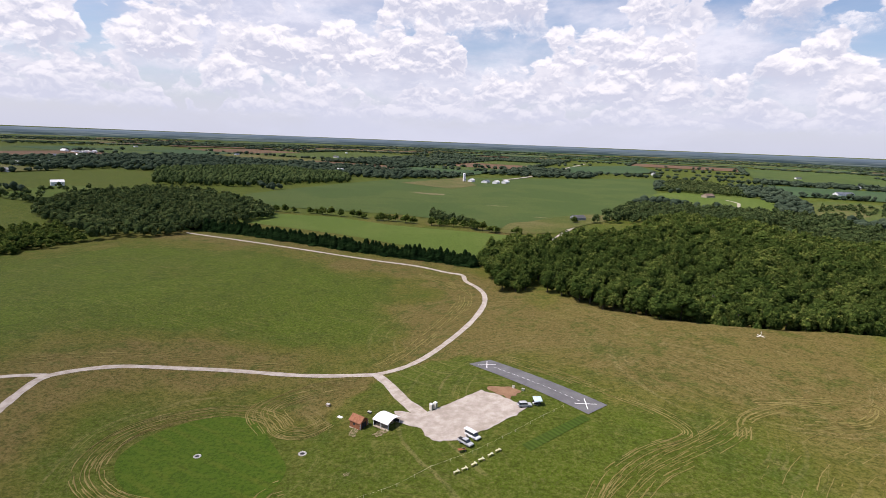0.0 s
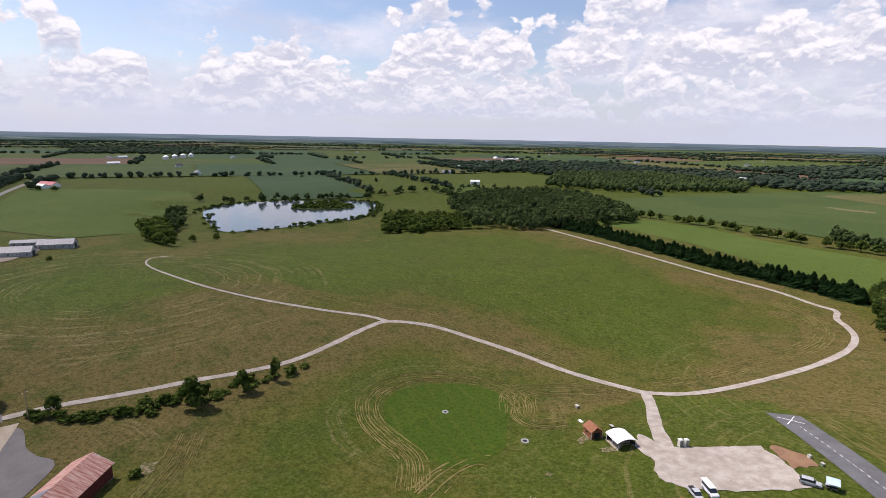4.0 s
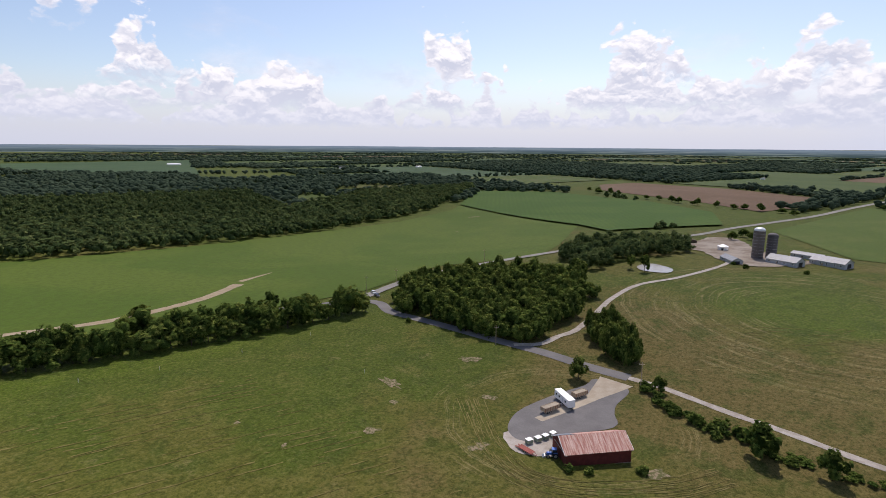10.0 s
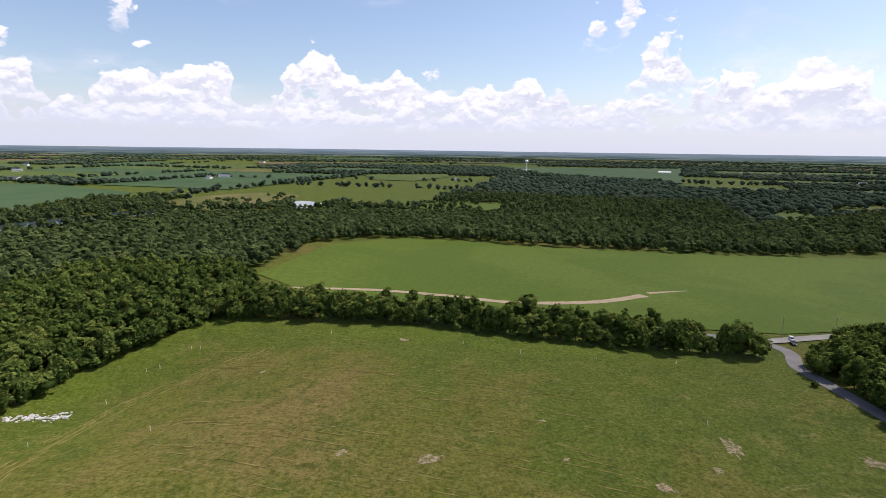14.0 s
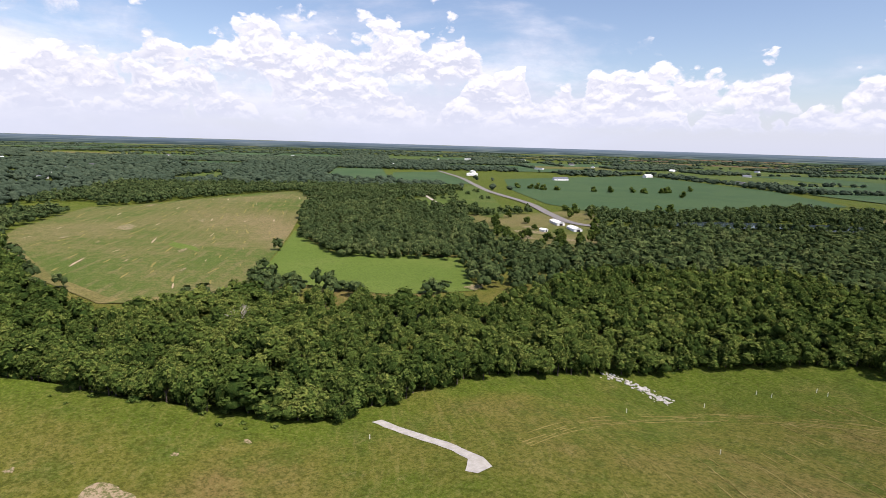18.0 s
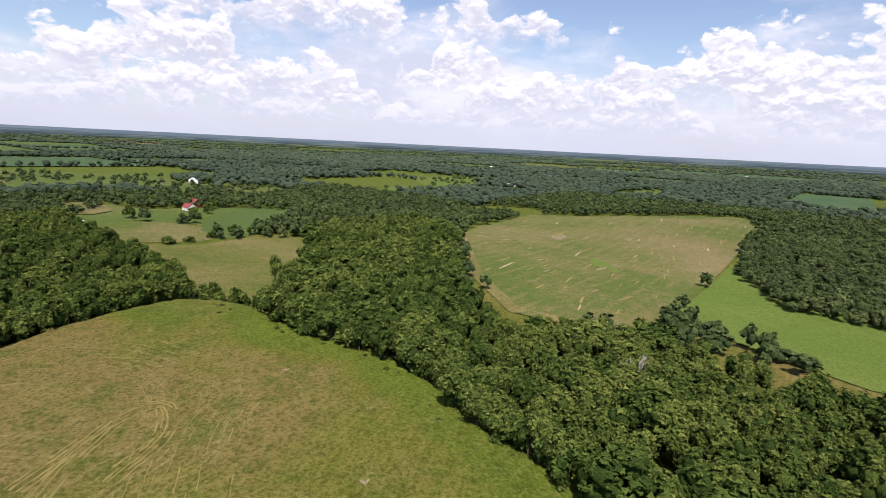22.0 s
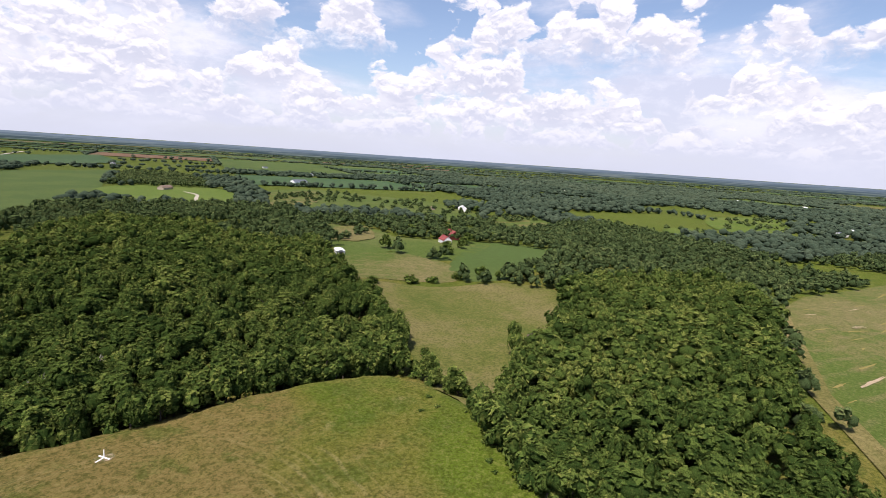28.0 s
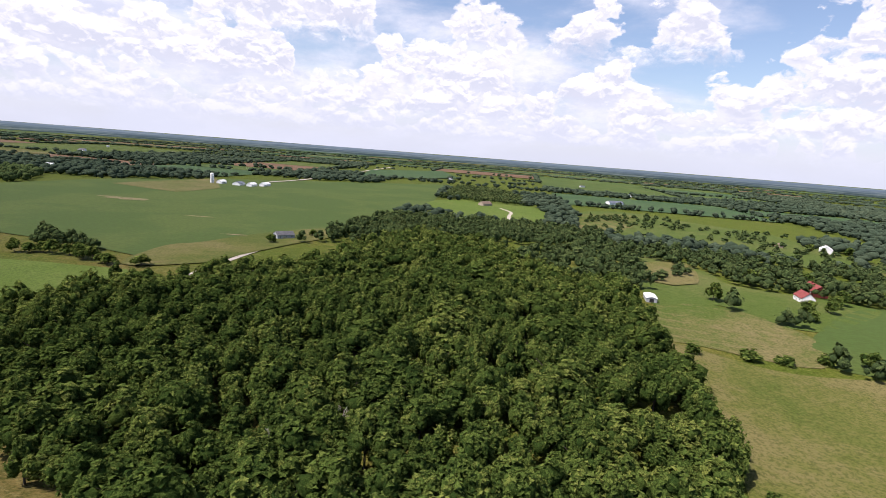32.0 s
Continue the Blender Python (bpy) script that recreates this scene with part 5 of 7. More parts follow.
M_CREAM = worn("cream_plastic", (0.58, 0.56, 0.47), (0.66, 0.64, 0.55), 1.0, 0.5)
M_ROCK = worn("pale_rock", (0.38, 0.36, 0.33), (0.52, 0.50, 0.47), 1.2)
M_DEAD = worn("bleached_wood", (0.30, 0.26, 0.22), (0.42, 0.38, 0.33), 1.0)


def house(name, x, y, heading, L, W, eave, ridge, wall, roof, label, windows=2, chimney=False, door=True, category="house", wide_door=False, sink=0.0):
    """A gabled building: wall, two roof slopes, doors and windows set into frames on its long sides."""
    h = thing(name, x, y, heading, label, category, sink=sink)
    w = part("wall", gable_body(L, W, eave, ridge), wall, h)
    for s in (-1, 1):
        part("roof", roof_slab(L, W, eave, ridge, s), roof, h)
    if chimney:
        part("chimney", boxes(((L * 0.22, 0.4, ridge + 0.3), (0.7, 0.7, 1.8))), M_RED_WALL, h)
    for side in (-1, 1):
        for i in range(windows):
            u = (i + 0.5) / windows * L - L / 2 + (0.6 if i % 2 else 0.0)
            fr = part("window", boxes(((u, side * (W / 2 + 0.03), eave * 0.58), (1.3, 0.10, 1.3))), M_WHITE, h)
            part("pane", boxes(((u, side * (W / 2 + 0.09), eave * 0.58), (1.05, 0.04, 1.05))), M_GLASS, fr)
        if door:
            u = L * 0.12 * side
            part("door", boxes(((u, side * (W / 2 + 0.04), 1.05), (1.0, 0.12, 2.1))), M_WOOD, h)
    if wide_door:
        for e in (-1, 1):
            # A closed panel, black to paint the shade inside the opening.
            part("door", boxes(((e * (L / 2 + 0.04), 0, eave * 0.45), (0.12, W * 0.4, eave * 0.9))), M_DARK, h, "black panel painted as a shaded open doorway")
    return h


def wheel(parent, x, y, r, w=0.24):
    bm = rod(bmesh.new(), (x, y - w / 2, r), (x, y + w / 2, r), r, sides=16)
    t = part("wheel", bm, M_TYRE, parent)
    part("rim", rod(bmesh.new(), (x, y - w / 2 - 0.012, r), (x, y + w / 2 + 0.012, r), r * 0.58, sides=12), M_STEEL, t)


def car(x, y, heading, paint, label, style="estate", category="car", group="parked cars", open_back=False):
    """A parked car: shaped body, glass house, wheels with rims, lights, bumpers and mirrors."""
    c = thing("car", x, y, heading, label, category, group, sink=-0.17)
    L, W = (4.8, 1.85) if style != "van" else (5.2, 2.0)
    if style == "van":
        low = [(-2.55, 0.35), (2.5, 0.35), (2.6, 0.75), (2.35, 1.05), (-2.6, 1.12)]
        top = [(-2.55, 1.1), (1.75, 1.06), (1.0, 1.85), (0.4, 2.0), (-2.45, 2.0)]
    elif style == "pickup":
        low = [(-2.7, 0.45), (2.6, 0.45), (2.72, 0.85), (2.55, 1.08), (-2.72, 1.12)]
        top = [(-0.75, 1.1), (1.45, 1.06), (0.75, 1.78), (-0.55, 1.80)]
    else:
        low = [(-2.35, 0.35), (2.3, 0.35), (2.4, 0.65), (2.2, 0.92), (1.1, 1.0), (-2.3, 1.05)]
        top = [(-2.25, 1.02), (1.2, 0.98), (0.45, 1.62), (-1.8, 1.66)]
    b = hull(low, W)
    bmesh.ops.bevel(b, geom=list(b.edges), offset=0.07, segments=2, affect="EDGES")
    body = part("body", b, paint, c, smooth=False)
    g = hull(top, W - 0.22)
    bmesh.ops.bevel(g, geom=list(g.edges), offset=0.05, segments=1, affect="EDGES")
    part("windows", g, M_GLASS, c, "dark tinted glass")
    zt = max(z for _, z in top)
    xs = [q[0] for q in top if q[1] > zt - 0.2]
    part("roof", boxes((((min(xs) + max(xs)) / 2, 0, zt + 0.02), (max(xs) - min(xs) + 0.25, W - 0.25, 0.06)), bevel=0.02), paint, c)
    if style == "pickup":
        part("cargo_bed", boxes(((-1.75, 0, 1.10), (1.75, 1.45, 0.10))), M_DARK, c)
    for wx in (-1.45, 1.5):
        for wy in (-W / 2 + 0.08, W / 2 - 0.08):
            wheel(c, wx, wy, 0.36)
    for s in (-1, 1):
        part("headlight", boxes(((2.36, s * W * 0.36, 0.78), (0.12, 0.36, 0.16))), M_GALV, c)
        part("tail_light", boxes(((-2.34, s * W * 0.42, 0.92), (0.12, 0.18, 0.28))), M_RED_ROOF, c, "red tail light")
        part("mirror", boxes(((0.95, s * (W / 2 + 0.1), 1.08), (0.18, 0.22, 0.16))), paint, c)
    part("bumper", boxes(((2.42, 0, 0.48), (0.14, W * 0.9, 0.2))), M_DARK, c)
    if open_back:
        part("tailgate", boxes(((-2.75, 0, 2.0), (1.1, W * 0.8, 0.08))), paint, c, "raised white tailgate")
        part("cargo", boxes(((-2.3, 0, 0.9), (0.7, 1.4, 0.6))), M_DARK, c)
    return c


# ---- the model flying field ----
def shed():
    h = thing("shed", -24.5, 166, -34, "small brown wooden shed with a shingled gable roof", "shed")
    part("wall", gable_body(4.6, 3.8, 2.5, 3.9), M_SHED_WALL, h)
    for s in (-1, 1):
        part("roof", roof_slab(4.6, 3.8, 2.5, 3.9, s, 0.3, 0.12), M_SHINGLE, h)
    # The doorway is a flat panel with the inner shade painted on as black.
    part("door", boxes(((2.33, 0, 1.1), (0.10, 1.9, 2.2))), M_DARK, h, "black panel painted as a shaded double doorway")
    for s in (-1, 1):
        part("trim", boxes(((2.34, s * 1.88, 1.2), (0.12, 0.14, 2.5))), M_WHITE, h)
    part("window", boxes(((-0.3, -1.92, 1.5), (0.8, 0.08, 0.7))), M_GLASS, h)
    part("foundation", boxes(((0, 0, -0.15), (4.8, 4.0, 0.4))), M_CONCRETE, h)


def pavilion():
    h = thing("pavilion", -15.2, 165.2, -34, "open shelter with a low arched white metal roof", "shelter")
    L, W = 6.6, 6.2
    bm = bmesh.new()
    n, rows = 10, []
    for dz in (0.0, 0.12):
        for x in (-L / 2, L / 2):
            rows.append([bm.verts.new((x, (i / n - 0.5) * (W + 0.5), 2.4 + 0.95 * math.sin(math.pi * i / n) ** 0.8 + dz)) for i in range(n + 1)])
    for i in range(n):
        bm.faces.new((rows[0][i], rows[1][i], rows[1][i + 1], rows[0][i + 1]))
        bm.faces.new((rows[2][i], rows[2][i + 1], rows[3][i + 1], rows[3][i]))
        bm.faces.new((rows[0][i], rows[0][i + 1], rows[2][i + 1], rows[2][i]))
        bm.faces.new((rows[1][i + 1], rows[1][i], rows[3][i], rows[3][i + 1]))
    part("roof", bm, M_WHITE, h)
    for x in (-L / 2 + 0.2, 0, L / 2 - 0.2):
        for y in (-W / 2 + 0.2, W / 2 - 0.2):
            part("post", boxes(((x, y, 1.2), (0.12, 0.12, 2.5))), M_GALV, h)
    # Both walls are black: the shade under the roof, put into their colour.
    part("back_wall", boxes(((-L / 2 + 0.1, 0, 1.2), (0.08, W - 0.5, 2.4))), M_DARK, h, "rear wall panel painted black for the shaded interior")
    part("side_wall", boxes(((0, W / 2 - 0.12, 0.9), (L - 0.5, 0.06, 1.8))), M_DARK, h, "side wall panel painted black for the shaded interior")
    part("floor", boxes(((0, 0, 0.02), (L, W, 0.16))), M_CONCRETE, h)
    for i, (px, py) in enumerate(((0.9, -1.0), (0.9, 1.2))):
        a = radians(-34)
        t = thing("picnic_table", -15.2 + px * math.cos(a) - py * math.sin(a), 165.2 + px * math.sin(a) + py * math.cos(a), -34,
                  "grey picnic table with benches under the shelter roof", "table", "picnic tables", sink=-0.1)
        part("tabletop", boxes(((0, 0, 0.74), (0.8, 1.8, 0.05))), M_WOOD, t)
        for s in (-1, 1):
            part("bench", boxes(((s * 0.7, 0, 0.44), (0.28, 1.8, 0.05))), M_WOOD, t)
            part("leg", boxes(((0, s * 0.7, 0.37), (1.3, 0.08, 0.08)), ((0, s * 0.7, 0.36), (0.1, 0.08, 0.72))), M_WOOD, t)


shed()
pavilion()
for k in (0, 1):
    j = thing("portable_toilet", -0.6 + 1.35 * k, 172.4 + 0.8 * k, -34, "cream portable toilet cabin beside the gravel lot", "toilet", "portable toilets", sink=-0.1)
    part("cabin", boxes(((0, 0, 1.1), (1.1, 1.1, 2.2)), bevel=0.05), M_CREAM, j)
    part("roof", boxes(((0, 0, 2.27), (1.2, 1.2, 0.14)), ((0, 0, 2.38), (0.8, 0.8, 0.12)), bevel=0.04), M_WHITE, j)
    part("door", boxes(((0.57, 0, 1.05), (0.04, 0.8, 1.9))), M_GREEN_BOX, j)
    part("vent_pipe", rod(bmesh.new(), (-0.4, 0.4, 2.2), (-0.4, 0.4, 2.75), 0.06), M_DARK, j)

car(31.0, 170.2, 8, M_SILVER, "silver estate car parked at the edge of the gravel", "estate")
car(10.2, 149.9, -45, M_SILVER, "silver-white pickup truck parked on the grass edge", "pickup", "pickup")
car(12.6, 153.2, -45, M_CAR_WHITE, "white van with its rear door raised", "van", "van", open_back=True)
car(-205, -103.5, 60, M_CAR_DARK, "dark car stopped at the road bend", "estate")
car(-209, -109, 60, M_SILVER, "grey car stopped at the road bend", "estate")


def tarp_trailer():
    t = thing("utility_trailer", 35.2, 171.0, 8, "small trailer with a raised pale blue tarpaulin roof", "trailer", sink=-0.15)
    part("bed", boxes(((0, 0, 0.62), (2.6, 1.5, 0.12)), bevel=0.02), M_GALV, t)
    for s in (-1, 1):
        part("side_panel", boxes(((0, s * 0.74, 0.95), (2.6, 0.05, 0.55))), M_DARK, t)
        wheel(t, 0, s * 0.85, 0.32, 0.2)
    bm = boxes(((0.2, 0, 2.15), (2.9, 2.6, 0.07)))
    bmesh.ops.rotate(bm, cent=(0, 0, 2.0), matrix=Matrix.Rotation(radians(14), 3, "X"), verts=bm.verts)
    part("canopy", bm, M_TARP, t, "pale blue tarpaulin")
    for x in (-1.1, 1.1):
        for s in (-1, 1):
            part("pole", rod(bmesh.new(), (x, s * 0.7, 0.9), (x, s * 0.9, 2.15 + 0.2 * s), 0.03), M_GALV, t)
    part("drawbar", rod(bmesh.new(), (-1.3, 0, 0.5), (-2.3, 0, 0.5), 0.05), M_STEEL, t)


tarp_trailer()


def work_table():
    t = thing("work_table", 9.0, 146.2, 20, "brown wooden work table on the mown grass", "table", sink=-0.05)
    part("tabletop", boxes(((0, 0, 0.85), (2.4, 1.1, 0.08)), bevel=0.01), M_SHED_WALL, t)
    for x in (-1.05, 1.05):
        for y in (-0.45, 0.45):
            part("leg", boxes(((x, y, 0.4), (0.1, 0.1, 0.82))), M_WOOD, t)
    part("crate", boxes(((0.5, 0.1, 1.05), (0.7, 0.5, 0.35)), bevel=0.02), M_DIRT, t)


work_table()


def start_stand():
    """A pale waist-high stand on which a model is set for starting."""
    t = thing("model_stand", 7, 136, 35, "pale yellow wooden start-up stand on the mown grass", "stand", "start-up stands", sink=-0.02)
    part("tabletop", boxes(((0, 0, 0.72), (1.5, 0.55, 0.06)), ((0.9, 0, 0.72), (0.5, 1.0, 0.06))), M_PALE_WOOD, t)
    for x, y in ((-0.6, -0.2), (-0.6, 0.2), (0.95, -0.4), (0.95, 0.4)):
        part("leg", boxes(((x, y, 0.35), (0.08, 0.08, 0.7))), M_WOOD, t)
    for s in (-1, 1):
        part("fork", boxes(((0.75, s * 0.25, 0.95), (0.08, 0.06, 0.42))), M_WHITE, t)
    return t


stand = start_stand()
for px, py, a in ((9.3, 137.2, 32), (12, 139, 40), (14.2, 141, 30), (17, 143, 38), (19.4, 145, 35)):
    copy_thing(stand, pose(px, py, float(height(px, py)) + 0.02, 0, 0, a))

# Rope fence between the cars and the flight line.
FENCE = [(-22, 126), (-9, 132), (0, 139), (12, 145), (26, 155), (36, 163), (44, 169)]


def rope_fence():
    line = curve_through(FENCE, 4.5)
    f = thing("rope_fence", *line[0], 0, "low fence of thin pale posts with a rope", "fence", z=0.0)
    f.matrix_basis = Matrix()
    tops = []
    for x, y in line:
        z = float(height(x, y))
        part("post", boxes(((x, y, z + 0.45), (0.09, 0.09, 1.1))), M_PALE_WOOD, f)
        tops.append((x, y, z + 0.85))
    bm = bmesh.new()
    for a, b in zip(tops, tops[1:]):
        m = ((a[0] + b[0]) / 2, (a[1] + b[1]) / 2, (a[2] + b[2]) / 2 - 0.15)
        rod(bm, a, m, 0.02, sides=5), rod(bm, m, b, 0.02, sides=5)
    part("rope", bm, M_PALE_WOOD, f)


rope_fence()


def well_box(x, y, label, mat=M_WOOD, size=(1.4, 1.0, 0.8)):
    t = thing("well_box", x, y, -30, label, "box", sink=0.02)
    part("box", boxes(((0, 0, size[2] / 2), size), bevel=0.03), mat, t)
    part("lid", boxes(((0, 0, size[2] + 0.04), (size[0] + 0.12, size[1] + 0.12, 0.08))), M_ROCK, t)


well_box(-38, 182, "weathered wooden well box on mown grass")
well_box(-22, 174.3, "dark wooden box on the grass behind the shelter", M_DARK, (1.3, 0.8, 0.6))
well_box(29, 184.5, "small pale box on a bare patch", M_CREAM, (0.8, 0.8, 0.9))
well_box(32.2, 182, "small grey box beside the runway", M_GREEN_BOX, (0.9, 0.7, 0.8))
slab = thing("concrete_slab", -32, 173, -30, "white concrete slab lying in the grass", "slab", sink=0.02)
part("slab", boxes(((0, 0, 0.1), (1.9, 1.1, 0.25)), bevel=0.03), M_WHITE, slab)


def ring_of_stones(name, x, y, r, label, fill):
    t = thing(name, x, y, 0, label, "fire ring", sink=0.0)
    rg = random.Random(int(x * 7))
    for i in range(11):
        a = 2 * math.pi * i / 11
        bm = bmesh.new()
        bmesh.ops.create_icosphere(bm, subdivisions=1, radius=0.32, matrix=Matrix.Translation((math.cos(a) * r, math.sin(a) * r, 0.15)) @ Matrix.Diagonal((1.2, 1, 0.7 + 0.4 * rg.random(), 1)))
        part("stone", bm, M_ROCK, t)
    part("hearth", rod(bmesh.new(), (0, 0, 0.0), (0, 0, 0.12), r, sides=16), fill, t)


ring_of_stones("fire_ring", -39.5, 151, 1.0, "ring of pale stones round a dark hearth", M_DARK)
ring_of_stones("drain_cover", -71.5, 150.5, 0.9, "round dark drain cover set in the lawn circle", M_DARK)


# ---- the red barn and its yard ----
def red_barn():
    A, B = Vector((-99.0, 44.8)), Vector((-111.6, 60.0))
    d = (B - A).normalized()
    n = Vector((d.y, -d.x)) * -1
    L, W = (B - A).length, 10.5
    c = (A + B) / 2 + n * (W / 2)
    h = thing("barn", c.x, c.y, math.degrees(math.atan2(d.y, d.x)), "long red barn with a rusty ribbed metal roof", "barn", sink=0.3)
    part("wall", gable_body(L, W, 4.3, 7.0), M_RED_WALL, h, "dark red board walls")
    for s in (-1, 1):
        part("roof", roof_slab(L, W, 4.3, 7.0, s, 0.45, 0.12), M_RUST, h)
    for e in (-1, 1):
        for s in (-1, 1):
            bm = roof_slab(0.1, W, 4.3, 7.0, s, 0.42, 0.2)
            bmesh.ops.translate(bm, verts=bm.verts, vec=(e * (L / 2 + 0.06), 0, -0.1))
            part("barge_board", bm, M_WHITE, h, "white painted barge board")
    bm = roof_slab(4.4, W, 4.3, 7.0, 1, 0.45, 0.06)
    bmesh.ops.translate(bm, verts=bm.verts, vec=(-L / 2 + 2.3, 0, 0.13))
    part("roof_patch", bm, M_TIN, h, "newer blue-grey metal roof panels")
    part("sliding_door", boxes(((-L / 2 - 0.06, 0.4, 1.9), (0.14, 3.6, 3.8))), M_RED_WALL, h)
    part("door_rail", boxes(((-L / 2 - 0.1, 0, 3.95), (0.1, 7.0, 0.12))), M_STEEL, h)
    part("lean_to", boxes(((L / 2 - 1.2, W / 2 + 0.9, 1.4), (2.4, 1.8, 3.4))), M_WOOD, h)
    part("foundation", boxes(((0, 0, -0.2), (L + 0.2, W + 0.2, 0.9))), M_CONCRETE, h)


red_barn()


def box_trailer():
    t = thing("office_trailer", -136.5, 32, 48, "white box trailer parked on the asphalt lot", "trailer", sink=-0.17)
    part("body", boxes(((0, 0, 2.15), (9.8, 2.6, 2.7)), bevel=0.06), M_WHITE, t)
    part("roof", boxes(((0, 0, 3.53), (9.9, 2.7, 0.08))), M_WHITE, t)
    for x in (-3.4, -1.4, 2.8):
        w = part("window", boxes(((x, -1.33, 2.3), (0.9, 0.06, 0.9))), M_GALV, t)
        part("pane", boxes(((x, -1.37, 2.3), (0.75, 0.03, 0.75))), M_GLASS, w)
    part("door", boxes(((0.9, -1.33, 1.85), (0.9, 0.06, 2.0))), M_GALV, t)
    part("chassis", boxes(((0, 0, 0.66), (9.6, 1.2, 0.22))), M_DARK, t)
    for x in (-1.1, 0.1):
        for s in (-1, 1):
            wheel(t, x, s * 1.05, 0.42, 0.28)
    part("drawbar", boxes(((5.4, 0, 0.6), (1.4, 0.2, 0.15))), M_DARK, t)
    part("step", boxes(((0.9, -1.7, 0.4), (1.0, 0.6, 0.45))), M_STEEL, t)


box_trailer()


def gondola(x, y, heading, L, label):
    t = thing("dump_trailer", x, y, heading, label, "trailer", "grey dump trailers", sink=-0.17)
    part("floor", boxes(((0, 0, 0.95), (L, 2.3, 0.12))), M_STEEL, t)
    for s in (-1, 1):
        part("side_wall", boxes(((0, s * 1.12, 1.7), (L, 0.09, 1.4))), M_WOOD, t)
        part("end_wall", boxes(((s * (L / 2 - 0.05), 0, 1.7), (0.09, 2.2, 1.4))), M_WOOD, t)
        for k in range(7):
            part("rib", boxes((((k / 6 - 0.5) * (L - 0.3), s * 1.2, 1.65), (0.12, 0.1, 1.5))), M_SHED_WALL, t)
        wheel(t, -L * 0.28, s * 0.95, 0.45, 0.28), wheel(t, -L * 0.28 + 1.1, s * 0.95, 0.45, 0.28)
    part("load", boxes(((0, 0, 2.15), (L - 0.3, 2.1, 0.3)), bevel=0.1), M_CONCRETE, t, "pale heaped load")
    part("drawbar", boxes(((L / 2 + 0.7, 0, 0.75), (1.4, 0.15, 0.15))), M_DARK, t)


gondola(-128.2, 29.8, 153, 7.0, "long grey slatted dump trailer beside the white one")
gondola(-144.2, 35.0, 153, 6.0, "shorter grey slatted dump trailer on the concrete strip")
for k, (px, py) in enumerate(((-104.6, 31.6), (-107.4, 33.4), (-110.0, 34.8), (-112.8, 36.2))):
    b = thing("storage_bin", px, py, 150 + 3 * k, "dull green steel storage bin with a white lid", "bin", "storage bins", sink=-0.05)
    part("body", boxes(((0, 0, 0.75), (1.9, 1.6, 1.4)), bevel=0.04), M_GREEN_BOX, b)
    part("lid", boxes(((0, 0, 1.5), (2.0, 1.7, 0.14)), bevel=0.03), M_WHITE, b, "white lid")
    for s in (-1, 1):
        part("fork_pocket", boxes(((0, s * 0.82, 0.25), (1.6, 0.12, 0.18))), M_STEEL, b)


def tractor():
    t = thing("tractor", -101.6, 40.0, -60, "blue farm tractor standing beside the barn", "tractor")
    part("hood", boxes(((0.9, 0, 1.15), (1.6, 0.75, 0.75)), bevel=0.08), M_BLUE, t)
    part("cab", boxes(((-0.5, 0, 1.85), (1.2, 1.3, 1.3)), bevel=0.06), M_GLASS, t, "dark glazed cab")
    part("cab_roof", boxes(((-0.5, 0, 2.58), (1.4, 1.5, 0.16)), bevel=0.05), M_BLUE, t)
    part("axle_housing", boxes(((-0.5, 0, 0.85), (1.0, 1.5, 0.5))), M_DARK, t)
    for s in (-1, 1):
        wheel(t, -0.75, s * 0.95, 0.8, 0.45), wheel(t, 1.35, s * 0.75, 0.48, 0.3)
        part("fender", boxes(((-0.75, s * 0.95, 1.66), (1.3, 0.5, 0.08))), M_BLUE, t)
    part("exhaust", rod(bmesh.new(), (0.9, 0.2, 1.5), (0.9, 0.2, 2.3), 0.05), M_DARK, t)
    part("loader_bucket", hull([(2.2, 0.1), (2.9, 0.1), (2.9, 0.2), (2.4, 0.75), (2.2, 0.75)], 1.7), M_STEEL, t)
    for s in (-1, 1):
        part("loader_arm", rod(bmesh.new(), (0.2, s * 0.6, 1.3), (2.3, s * 0.6, 0.5), 0.07), M_BLUE, t)


tractor()


def flatbed():
    t = thing("flatbed_trailer", -99.8, 32.6, 70, "rusty red flatbed trailer on bare gravel", "trailer", sink=-0.1)
    for k in range(7):
        part("plank", boxes(((0, (k - 3) * 0.27, 0.72), (5.4, 0.25, 0.06))), M_RED_STEEL, t)
    for s in (-1, 1):
        part("rail", boxes(((0, s * 0.98, 0.68), (5.5, 0.08, 0.2))), M_RED_STEEL, t)
        wheel(t, -0.5, s * 1.1, 0.36, 0.22), wheel(t, 0.4, s * 1.1, 0.36, 0.22)
        part("ramp", boxes(((-3.2, s * 0.6, 0.45), (1.1, 0.45, 0.06))), M_RED_STEEL, t)
        part("drawbar", rod(bmesh.new(), (2.7, s * 0.7, 0.6), (4.2, 0, 0.55), 0.06), M_RED_STEEL, t)


flatbed()


def utility_pole(x, y, h, heading=30):
    t = thing("utility_pole", x, y, heading, "tall grey wooden utility pole with a crossarm", "pole", "utility poles", sink=0.3)
    part("shaft", rod(bmesh.new(), (0, 0, 0), (0, 0, h + 0.3), 0.17, 0.11), M_WOOD, t)
    part("crossarm", boxes(((0, 0, h - 0.6), (0.12, 2.2, 0.14))), M_WOOD, t)
    for y0 in (-0.95, 0.0, 0.95):
        part("insulator", rod(bmesh.new(), (0, y0, h - 0.55), (0, y0, h - 0.3), 0.05), M_WHITE, t)


for px, py, h in ((-163, 52.5, 10), (-173, -12, 9), (-207, -113, 11), (-236, -112, 10), (-330, -96, 10), (-430, -52, 10)):
    utility_pole(px, py, h)


